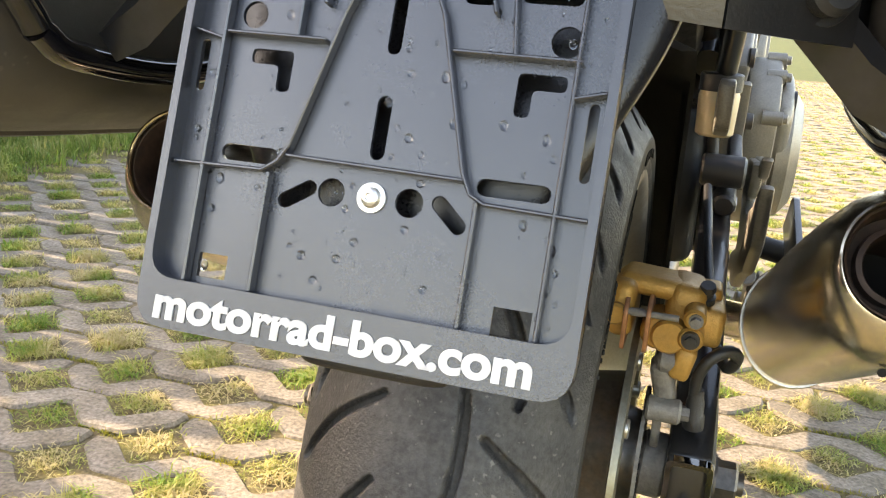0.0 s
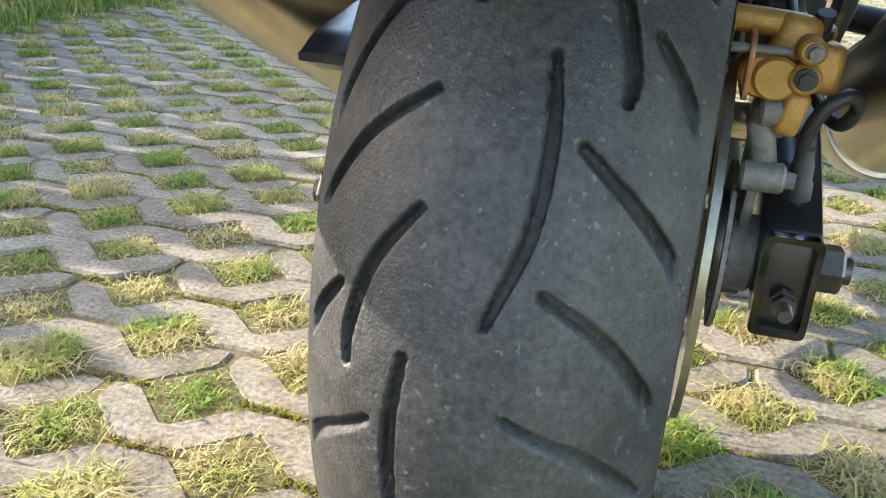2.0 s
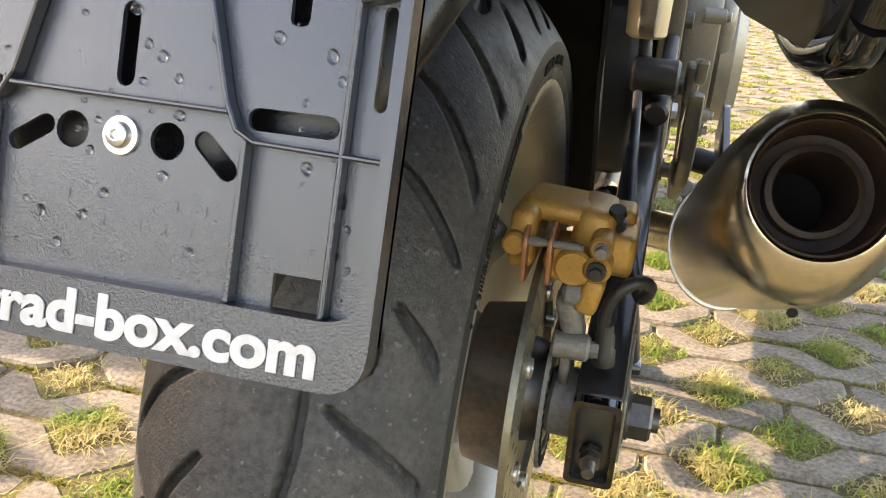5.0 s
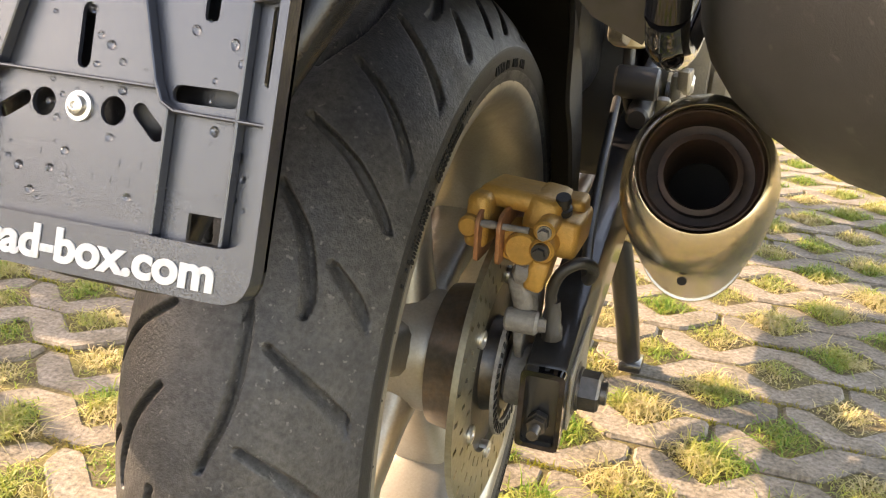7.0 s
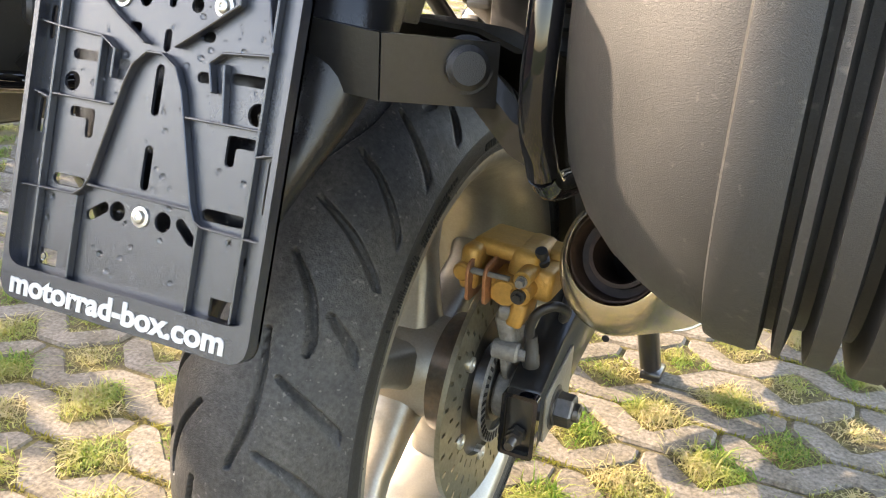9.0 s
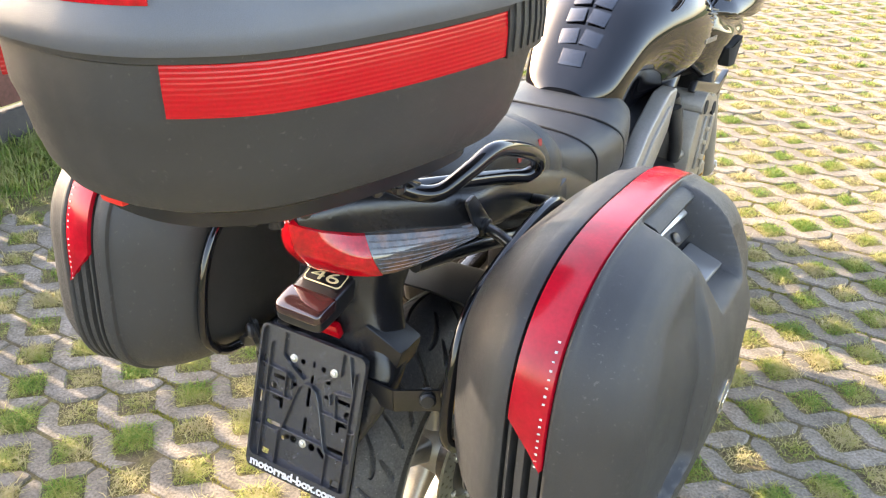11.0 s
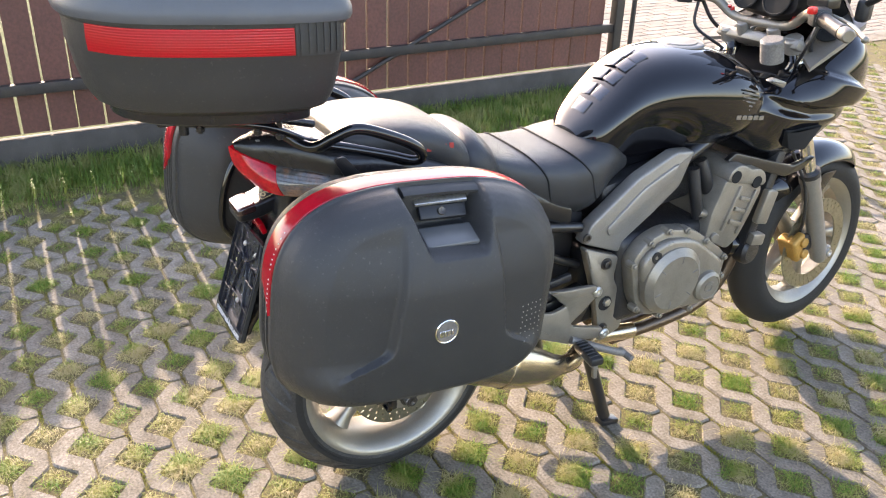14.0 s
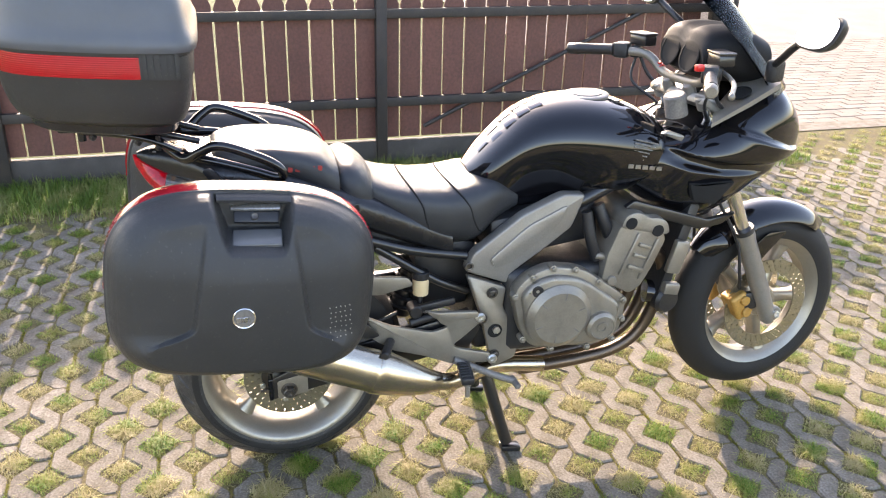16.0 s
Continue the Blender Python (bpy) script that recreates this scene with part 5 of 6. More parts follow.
for k in range(30):
    a = radians(90 + (176 - 90) * k / 29)
    low = .322 - .072 * float(smoothstep(112, 132, math.degrees(a)))
    ring = []
    for s_, r in ((-.104, low), (-.098, .325), (-.06, .338), (0, .342), (.06, .338), (.098, .325), (.104, low)):
        ring.append(Vector((s_, -r * math.cos(a), RA.z + r * math.sin(a))))
    for s_, r in ((.100, low), (.094, .321), (.058, .334), (0, .338), (-.058, .334), (-.094, .321), (-.100, low)):
        ring.append(Vector((s_, -r * math.cos(a), RA.z + r * math.sin(a))))
    rings.append(ring)
loft(bm, rings)
part("inner_mudguard", bm, SIDEWALL, bike, "black inner mudguard over the tyre")
# chain guard on the far side
bm = bmesh.new()
prism(bm, rounded([(-.182, .436), (-.160, .446), (-.06, .462), (.40, .50), (.40, .47), (-.06, .440), (-.150, .424)], .006, 3), -.118, -.092, .003)
part("chain_guard", bm, COWL, bike, "black plastic chain guard")

# ---- engine, frame plates and footrests ----
bm = bmesh.new()
box(bm, (0, .77, .46), (.34, .36, .26), bevel=.03, seg=3)
box(bm, (0, .60, .44), (.25, .16, .22), bevel=.02, seg=3)
part("crankcase", bm, MATTE, bike, "black crankcase")
bm = bmesh.new()
box(bm, (0, .78, .325), (.22, .25, .06), bevel=.02, seg=3)
for y in (.66, .70, .76, .82, .86):
    rod(bm, (.10, y, .345), (.155, y, .345), .012, n=12, edge=.002)
part("sump", bm, ENGINE, bike)
for s in (1, -1):
    bm = bmesh.new()
    prism(bm, rounded([(.600, .540), (.640, .588), (.705, .612), (.80, .596), (.918, .512), (.940, .485), (.928, .385), (.86, .352), (.66, .37), (.625, .43)], .03, 4), s * .165, s * .212, .007)
    prism(bm, rounded([(.618, .535), (.650, .573), (.705, .592), (.79, .578), (.895, .500), (.915, .478), (.905, .392), (.85, .366), (.68, .385), (.645, .44)], .04, 4), s * .205, s * .232, .012, 3)
    cov = part("clutch_cover", bm, ENGINE, bike, "silver-grey engine side cover")
    bm = bmesh.new()
    lathe(bm, [(.218, .096), (.236, .094), (.244, .084), (.248, .078), (.250, .076), (.251, 0)], (0, .728, .472), (s, 0, 0), n=56)
    lathe(bm, [(.220, .046), (.242, .043), (.248, .036), (.249, .034), (.2465, .033), (.2465, .017), (.249, .016), (.249, .010), (.246, .009), (.246, 0)], (0, .856, .427), (s, 0, 0), n=40)
    part("cover_boss", bm, ENGINE, cov)
    for k in range(6):
        bm = bmesh.new()
        a = radians(20 + 60 * k)
        box(bm, (s * .2495, .728 + .064 * math.cos(a), .472 + .064 * math.sin(a)), (.003, .020, .0035), rot=(math.degrees(a), 0, 0), bevel=.001, seg=1)
        part("cover_mark", bm, CASTGREY, cov)
    for y, z in ((.607, .532), (.655, .585), (.71, .607), (.775, .597), (.85, .552), (.928, .488), (.930, .43), (.905, .37), (.83, .352), (.72, .361), (.635, .40)):
        bm = bmesh.new()
        lathe(bm, [(.19, .010), (.216, .010), (.217, .0065), (.222, .0065), (.223, .005), (.223, 0)], (0, y, z), (s, 0, 0), n=14)
        part("cover_bolt", bm, ENGINE, cov)
    bm = bmesh.new()
    lathe(bm, [(.222, .016), (.234, .016), (.235, .012), (.230, 0)], (0, .663, .552), (s, 0, 0), n=20)
    part("filler_cap", bm, MATTE, cov)
    # pivot plate
    bm = bmesh.new()
    prism(bm, rounded([(.484, .586), (.598, .541), (.590, .480), (.640, .392), (.636, .318), (.566, .290), (.548, .38), (.528, .46)], .012, 3), s * .138, s * .166, .005)
    pp = part("pivot_plate", bm, ENGINE, bike, "silver-grey frame pivot plate")
    for y, z, r in ((.557, .529, .011), (.571, .335, .010), (.530, .452, .011)):
        bm = bmesh.new()
        lathe(bm, [(.164, r * 1.5), (.168, r * 1.5), (.168, r), (.176, r), (.177, r * .8), (.177, r * .5), (.172, r * .45), (.172, 0)], (0, y, z), (s, 0, 0), n=18)
        part("plate_bolt", bm, DARKBOLT, pp)
    # dark disc on the plate, coloured as the shade in the pivot hole
    bm = bmesh.new()
    lathe(bm, [(.165, .021), (.1672, .021), (.1672, .018), (.1668, 0)], (0, .570, .410), (s, 0, 0), n=28)
    part("pivot_hole", bm, DEEPBLACK, pp)
    bm = bmesh.new()
    lathe(bm, [(.166, .012), (.174, .011), (.175, 0)], (0, .573, .414), (s, 0, 0), n=6)
    part("pivot_nut", bm, ZINC, pp)
    # silver side panel under the tank
    bm = bmesh.new()
    poly = rounded([(.812, .790), (.778, .700), (.70, .640), (.612, .580), (.602, .548), (.480, .597), (.502, .645), (.638, .746), (.75, .795)], .010, 3)
    t = bmesh.new()
    prism(t, poly, s * .120, s * .160, .006, 3)
    absorb(bm, t)
    pan = part("side_panel", bm, PANELGREY, bike, "silver-grey frame side panel")
    bm = bmesh.new()
    prism(bm, rounded([(.765, .770), (.745, .715), (.69, .672), (.61, .61), (.56, .60), (.545, .625), (.65, .715)], .02, 4), s * .156, s * .166, .005, 2)
    part("panel_bulge", bm, PANELGREY, pan)
    bm = bmesh.new()
    lathe(bm, [(.158, .012), (.163, .012), (.164, .010), (.163, .007), (.160, .006), (.160, 0)], (0, .491, .612), (s, 0, 0), n=20)
    part("panel_bolt", bm, DARKBOLT, pan)
    # footrest hanger
    bm = bmesh.new()
    prism(bm, rounded([(.209, .505), (.273, .472), (.384, .440), (.428, .450), (.400, .470), (.392, .500), (.506, .489), (.527, .460), (.472, .414), (.444, .394), (.456, .382), (.553, .354), (.557, .325), (.441, .334), (.356, .372), (.281, .396), (.22, .44)], .009, 3), s * .176, s * .190, .004)
    prism(bm, rounded([(.360, .510), (.405, .500), (.51, .492), (.515, .475), (.44, .468), (.395, .480)], .010, 3), s * .184, s * .196, .003)
    hang = part("footrest_hanger", bm, ENGINE, bike, "silver-grey cast footrest hanger")
    for y, z in ((.518, .470), (.557, .337)):
        bm = bmesh.new()
        lathe(bm, [(.19, .014), (.194, .014), (.198, .010), (.198, .005), (.194, .004), (.194, 0)], (0, y, z), (s, 0, 0), n=20)
        part("hanger_bolt", bm, ZINC, hang)
    # rider footrest
    bm = bmesh.new()
    box(bm, (s * .245, .465, .335), (.095, .036, .022), rot=(0, 0, -8 * s), bevel=.006)
    peg = part("footrest", bm, MATTE, bike, "black rubber footrest")
    for k in range(6):
        bm = bmesh.new()
        box(bm, (s * (.212 + .013 * k), .465 - .0018 * k, .3475), (.007, .030, .005), bevel=.0015, seg=1)
        part("rib", bm, MATTE, peg)
    bm = bmesh.new()
    box(bm, (s * .240, .465, .320), (.085, .022, .010), rot=(0, 0, -8 * s), bevel=.003)
    rod(bm, (s * .280, .460, .318), (s * .283, .460, .285), .007, n=12, edge=.002)
    part("footrest_bracket", bm, ENGINE, peg)
    bm = bmesh.new()
    tube(bm, [(s * .195, .445, .350), (s * .205, .50, .325), (s * .21, .56, .295), (s * .212, .615, .270)], .010, n=12)
    rod(bm, (s * .195, .615, .272), (s * .240, .622, .264), .009, n=14, edge=.002)
    part("foot_pedal", bm, CASTGREY, bike)
    # passenger footrest
    bm = bmesh.new()
    rod(bm, (s * .19, .27, .43), (s * .26, .24, .425), .012, n=14, edge=.003)
    part("passenger_footrest", bm, MATTE, bike)
    # centre stand leg
    bm = bmesh.new()
    tube(bm, [(s * .10, .545, .30), (s * .125, .565, .24), (s * .150, .60, .11), (s * .162, .625, .025)], .018, n=14)
    box(bm, (s * .166, .635, .010), (.035, .060, .016), rot=(-8, 0, 0), bevel=.004)
    part("centre_stand_leg", bm, SATIN, bike, "black centre stand leg resting on the paving")
bm = bmesh.new()
tube(bm, [(.10, .545, .30), (.05, .50, .27), (-.05, .50, .27), (-.10, .545, .30)], .012, n=12)
tube(bm, [(-.13, .56, .22), (-.15, .44, .19), (-.16, .38, .20)], .010, n=12)
part("stand_cross_tube", bm, SATIN, bike)
# cylinders and head
bm = bmesh.new()
prism(bm, rounded([(.876, .62), (.905, .700), (.925, .722), (1.035, .682), (1.05, .655), (1.018, .575), (.990, .520), (.956, .495), (.864, .544)], .012, 3), -.195, .195, .007)
head = part("cylinder_block", bm, ENGINE, bike, "silver-grey cylinder block and head")
bm = bmesh.new()
prism(bm, rounded([(.905, .700), (.918, .734), (.945, .744), (.975, .735), (.992, .722), (1.02, .722), (1.048, .706), (1.056, .676), (1.045, .668)], .014, 4), -.19, .199, .006)
part("valve_cover", bm, ENGINE, head)
for s in (1, -1):
    for y, z in ((.935, .712), (1.018, .684)):
        bm = bmesh.new()
        lathe(bm, [(.190, .017), (.2005, .017), (.2010, .013), (.1995, 0)], (0, y, z), (s, 0, 0), n=20)
        part("cam_plug", bm, DEEPBLACK, head)
    bm = bmesh.new()
    for y, z, ly, lz in ((.985, .640, .040, .012), (.972, .610, .042, .012), (.962, .575, .05, .014)):
        box(bm, (s * .197, y, z), (.010, ly, lz), rot=(-21, 0, 0), bevel=.003)
    for y, z, ly, lz in ((.94, .62, .010, .13), (1.0, .60, .010, .13)):
        box(bm, (s * .197, y, z), (.010, ly, lz), rot=(-21, 0, 0), bevel=.003)
    rod(bm, (s * .18, .895, .545), (s * .205, .893, .545), .014, n=20, edge=.002)
    rod(bm, (s * .17, .85, .615), (s * .17, .90, .600), .011, n=14, edge=.002)
    part("block_ribs", bm, ENGINE, head)
    bm = bmesh.new()
    tube(bm, [(s * .155, .82, .74), (s * .165, .835, .66), (s * .16, .86, .60)], .016, n=12)
    tube(bm, [(s * .135, .86, .75), (s * .145, .88, .70), (s * .14, .90, .66)], .018, n=12)
    part("coolant_hose", bm, MATTE, bike, "black rubber hose")
# black frame spine, airbox, inner parts that close the view through the bike
bm = bmesh.new()
box(bm, (0, .72, .68), (.24, .32, .13), rot=(8, 0, 0), bevel=.03)
part("airbox", bm, MATTE, bike)
bm = bmesh.new()
box(bm, (0, .44, .56), (.16, .17, .22), bevel=.03)
box(bm, (0, .36, .66), (.20, .34, .06), rot=(-12, 0, 0), bevel=.02)
part("battery_box", bm, MATTE, bike)
bm = bmesh.new()
rod(bm, (.02, .40, .66), (.02, .33, .42), .032, n=20, edge=.004)
shock = part("rear_shock", bm, SATIN, bike)
for k in range(8):
    bm = bmesh.new()
    lathe(bm, [(-.006, .040), (0, .046), (.006, .040)], Vector((.02, .395, .64)).lerp(Vector((.02, .34, .45)), k / 7), (0, -.07, -.24), n=24, caps=False)
    part("spring_coil", bm, SATIN, shock)
bm = bmesh.new()
for s in (1, -1):
    tube(bm, [(s * .13, .49, .63), (s * .135, .33, .665), (s * .14, .15, .73), (s * .13, -.05, .80), (s * .10, -.20, .83)], .013, n=12)
    tube(bm, [(s * .12, .50, .52), (s * .13, .40, .57), (s * .135, .24, .68)], .011, n=12)
part("rear_subframe", bm, SATIN, bike)
bm = bmesh.new()
for s in (1, -1):
    tube(bm, [(s * .11, .50, .60), (s * .13, .72, .72), (s * .11, .95, .82), (s * .05, 1.12, .90)], .020, n=12)
part("main_frame", bm, SATIN, bike)
bm = bmesh.new()
lathe(bm, [(0, .017), (.003, .021), (.045, .0225), (.05, .021), (.05, 0)], (.128, .366, .527), (0, 0, 1), n=24)
res = part("brake_fluid_reservoir", bm, AMBERFLUID, bike, "amber brake fluid reservoir")
bm = bmesh.new()
lathe(bm, [(0, .0235), (.018, .0235), (.020, .021), (.020, 0)], (.128, .366, .577), (0, 0, 1), n=24)
part("cap", bm, MATTE, res, "black screw cap")
bm = bmesh.new()
tube(bm, [(.128, .366, .528), (.135, .365, .47), (.145, .40, .44), (.15, .45, .43)], .007, n=10)
rod(bm, (.150, .33, .455), (.150, .40, .47), .013, n=14, edge=.003)
part("fluid_hose", bm, MATTE, bike)
bm = bmesh.new()
prism(bm, rounded([(.20, .60), (.33, .585), (.345, .56), (.25, .54), (.20, .55)], .01, 3), .125, .14, .003)
part("bracket_plate", bm, ENGINE, bike)
bm = bmesh.new()
rod(bm, (.12, .345, .492), (.168, .345, .492), .018, n=20, edge=.003)
box(bm, (.155, .40, .505), (.016, .11, .022), rot=(8, 0, 0), bevel=.005)
part("shock_linkage", bm, MATTE, bike)
# exhaust headers
for k, x in enumerate((-.12, -.04, .04, .12)):
    bm = bmesh.new()
    tube(bm, [(x, 1.035, .60), (x, 1.085, .56), (x * .95, 1.10, .47), (x * .85, 1.06, .33), (x * .8, .98, .262), (x * .75, .85, .235), (x * .72, .68, .225)], .0185, n=16)
    part("header_pipe", bm, HEADER, bike, "discoloured steel header pipe")
# radiator
bm = bmesh.new()
box(bm, (0, 1.115, .60), (.32, .032, .28), rot=(-14, 0, 0), bevel=.006)
part("radiator", bm, MATTE, bike)
for s in (1, -1):
    bm = bmesh.new()
    box(bm, (s * .172, 1.105, .585), (.022, .045, .10), rot=(-14, 0, 0), bevel=.006)
    box(bm, (s * .165, 1.10, .485), (.03, .05, .035), rot=(-10, 0, 0), bevel=.006)
    part("radiator_tank", bm, ENGINE, bike)
bm = bmesh.new()
lathe(bm, [(0, .034), (.07, .034), (.074, .030), (.076, .022), (.076, 0)], (.11, 1.05, .455), (.25, .95, -.1), n=28)
part("oil_filter", bm, GLOSS, bike)
bm = bmesh.new()
lathe(bm, [(0, .040), (.03, .042), (.04, .034), (.042, 0)], (.125, 1.095, .44), (1, .2, 0), n=28)
part("horn", bm, MATTE, bike)

# ---- front: fork, mudguard, bars, turned a little to the left ----
STEER = Matrix.Translation((0, 1.26, .80)) @ Matrix.Rotation(radians(5.0), 4, Vector((0, -.4226, .9063))) @ Matrix.Translation((0, -1.26, -.80))


LOW = Matrix.Translation((0, .021, -.020))


def steered(name, bm, mat, parent=None, label="", low=False):
    o = part(name, bm, mat, parent or bike, label)
    if low:
        o.data.transform(LOW)
    o.data.transform(STEER)
    return o


front_wheel.matrix_basis = STEER @ Matrix.Translation(FA)
D = Vector((0, -.4226, .9063))
for s in (1, -1):
    low = Vector((s * .105, 1.483, .325))
    bm = bmesh.new()
    lathe(bm, [(-.035, .018), (-.02, .027), (.04, .026), (.10, .028), (.280, .0285), (.288, .031), (.312, .031), (.318, .026)], low, D, n=28)
    rod(bm, (s * .085, 1.499, .325), (s * .128, 1.499, .325), .024, n=24, edge=.004)
    leg = steered("fork_slider", bm, PANELGREY, None, "silver-grey fork slider")
    bm = bmesh.new()
    rod(bm, low + D * .29, low + D * .75, .0205, n=24)
    steered("fork_tube", bm, CHROME, None, "chromed fork tube")
    bm = bmesh.new()
    rod(bm, low + D * .312, low + D * .327, .032, n=24)
    steered("fork_seal", bm, MATTE, leg)
    # front caliper
    bm = bmesh.new()
    box(bm, (s * .088, 1.372, .375), (.030, .060, .085), rot=(28, 0, 0), bevel=.010, seg=3)
    box(bm, (s * .066, 1.362, .372), (.060, .040, .075), rot=(28, 0, 0), bevel=.010, seg=3)
    rod(bm, (s * .08, 1.385, .355), (s * .112, 1.385, .355), .016, n=20, edge=.003)
    rod(bm, (s * .08, 1.375, .395), (s * .112, 1.375, .395), .016, n=20, edge=.003)
    steered("front_caliper", bm, GOLD, None, "gold front brake caliper", low=True)
    bm = bmesh.new()
    tube(bm, [(s * .10, 1.37, .42), (s * .115, 1.35, .48), (s * .11, 1.33, .58), (s * .08, 1.27, .70)], .005, n=8)
    box(bm, (s * .095, 1.42, .37), (.02, .05, .06), bevel=.008)
    steered("front_brake_hose", bm, MATTE)
    bm = bmesh.new()
    lathe(bm, [(0, .012), (.008, .012), (.009, .008), (.004, .006), (.004, 0)], (s * .128, 1.478, .345), (s, 0, 0), n=20)
    steered("axle_end", bm, ZINC, leg, low=True)
# front mudguard
bm = bmesh.new()
rings = []
for k in range(26):
    a = radians(46 + (142 - 46) * k / 25)
    w = .066 + .010 * math.sin(math.pi * k / 25)
    taper = min(1, .45 + k / 6, .6 + (25 - k) / 8)
    ring = []
    for r_off, sgn in ((0, 1), (-.004, -1)):
        for f in (np.linspace(-1, 1, 13) if sgn > 0 else np.linspace(1, -1, 13)):
            x = f * w * taper
            r = .330 + r_off - .050 * abs(f) ** 2.6
            ring.append(Vector((x, FA.y + r * math.cos(a), FA.z + r * math.sin(a))))
    rings.append(ring)
loft(bm, rings)
steered("front_mudguard", bm, GLOSS, None, "glossy black front mudguard")
for s in (1, -1):
    bm = bmesh.new()
    prism(bm, rounded([(1.36, .53), (1.45, .60), (1.52, .60), (1.42, .50)], .012, 3), s * .072, s * .078, .001)
    steered("mudguard_stay", bm, GLOSS, low=True)
# yokes, bars, controls
bm = bmesh.new()
box(bm, (0, 1.165, 1.005), (.27, .07, .03), rot=(-25, 0, 0), bevel=.01)
box(bm, (0, 1.245, .83), (.27, .06, .035), rot=(-25, 0, 0), bevel=.01)
for s in (1, -1):
    lathe(bm, [(0, .026), (.035, .026), (.04, .022), (.04, 0)], (s * .105, 1.165, .995), D, n=20)
    rod(bm, (s * .05, 1.15, 1.01), (s * .05, 1.135, 1.05), .018, n=16, edge=.003)
steered("fork_yoke", bm, PANELGREY, None, "silver fork yokes")
bm = bmesh.new()
tube(bm, [(-.22, 1.075, 1.105), (-.15, 1.125, 1.10), (-.09, 1.145, 1.06), (0, 1.14, 1.055), (.09, 1.145, 1.06), (.15, 1.125, 1.10), (.22, 1.075, 1.105)], .0125, n=14)
steered("handlebar", bm, ENGINE, None, "silver tubular handlebar")
for s in (1, -1):
    a, b = Vector((s * .235, 1.066, 1.105)), Vector((s * .352, .985, 1.095))
    d = (b - a).normalized()
    bm = bmesh.new()
    lathe(bm, [(0, .019), (.004, .020), (.006, .0165), (.11, .0165), (.118, .019), (.124, .018)], a, d, n=22)
    grip = steered("hand_grip", bm, MATTE, None, "black rubber grip")
    bm = bmesh.new()
    lathe(bm, [(.124, .0165), (.150, .017), (.156, .013), (.156, 0)], a, d, n=22)
    steered("bar_end", bm, ENGINE if s > 0 else MATTE, grip)
    bm = bmesh.new()
    box(bm, a - d * .025, (.045, .045, .045), rot=(0, 0, -38 * s), bevel=.008)
    box(bm, a - d * .05 + Vector((0, .02, -.005)), (.03, .03, .035), rot=(0, 0, -38 * s), bevel=.006)
    steered("switch_housing", bm, MATTE, grip)
    bm = bmesh.new()
    tube(bm, [a - d * .05 + Vector((0, .035, 0)), a - d * .0 + Vector((s * .01, .05, -.003)), a + d * .06 + Vector((s * .02, .055, -.006)), b + Vector((s * .02, .045, -.012))], .0062, n=10)
    bmesh.ops.create_icosphere(bm, subdivisions=2, radius=.009, matrix=Matrix.Translation(b + Vector((s * .02, .045, -.012))))
    steered("brake_lever" if s > 0 else "clutch_lever", bm, ENGINE, None, "silver hand lever")
    bm = bmesh.new()
    box(bm, a - d * .06 + Vector((0, .03, .028)), (.07, .045, .030), rot=(0, 0, -10 * s), bevel=.005)
    box(bm, a - d * .06 + Vector((0, .03, .046)), (.074, .049, .008), rot=(0, 0, -10 * s), bevel=.003)
    steered("fluid_reservoir", bm, SATIN, None, "black brake fluid reservoir")
    bm = bmesh.new()
    tube(bm, [a - d * .05 + Vector((0, .03, -.01)), (s * .16, 1.15, 1.03), (s * .12, 1.22, .97), (s * .09, 1.25, .88)], .0055, n=8)
    tube(bm, [a - d * .05 + Vector((0, .02, -.02)), (s * .18, 1.10, 1.02), (s * .12, 1.16, .96), (s * .07, 1.2, .90)], .0045, n=8)
    steered("control_cable", bm, MATTE)
for x, y, z in ((.105, 1.15, 1.062), (-.105, 1.15, 1.062)):
    bm = bmesh.new()
    lathe(bm, [(0, .013), (.016, .013), (.018, .010), (.018, .006), (.026, .006), (.026, 0)], (x, y, z), D, n=8)
    steered("fork_adjuster", bm, ORANGE, None, "red anodised fork adjuster")
bm = bmesh.new()
box(bm, (.215, 1.045, 1.125), (.018, .022, .018), bevel=.004)
steered("kill_switch", bm, ORANGE, None, "red kill switch")
bm = bmesh.new()
lathe(bm, [(0, .030), (.055, .030), (.060, .026), (.060, 0)], (.12, 1.075, .985), (0, -.25, .97), n=28)
part("coolant_cap", bm, CASTGREY, bike, "round grey cap beside the yoke")

# fairing, screen, instruments, mirrors
bm = bmesh.new()


def nose(q):
    # undercut flank, and a crease along the side
    k = float(smoothstep(.90, .74, q.z)) * float(smoothstep(1.0, 1.2, q.y))
    q.x *= 1 - .22 * k
    up = float(np.interp(q.y, (.98, 1.19, 1.295, 1.41, 1.5), (.965, .958, .926, .885, .87)))
    lo = float(np.interp(q.y, (1.0, 1.10, 1.20, 1.33, 1.42, 1.5), (.925, .893, .871, .860, .864, .866)))
    on = float(smoothstep(1.0, 1.12, q.y))
    blade = float(smoothstep(up + .010, up - .004, q.z)) * float(smoothstep(lo - .014, lo + .002, q.z))
    under = float(smoothstep(lo, lo - .014, q.z)) * float(smoothstep(lo - .050, lo - .020, q.z))
    q.x *= 1 + on * (.085 * blade - .07 * under - .04 * float(smoothstep(up, up + .012, q.z)))
    q.x *= 1 + .05 * on * float(smoothstep(lo - .030, lo - .052, q.z)) * float(smoothstep(.72, .76, q.z))
    return q


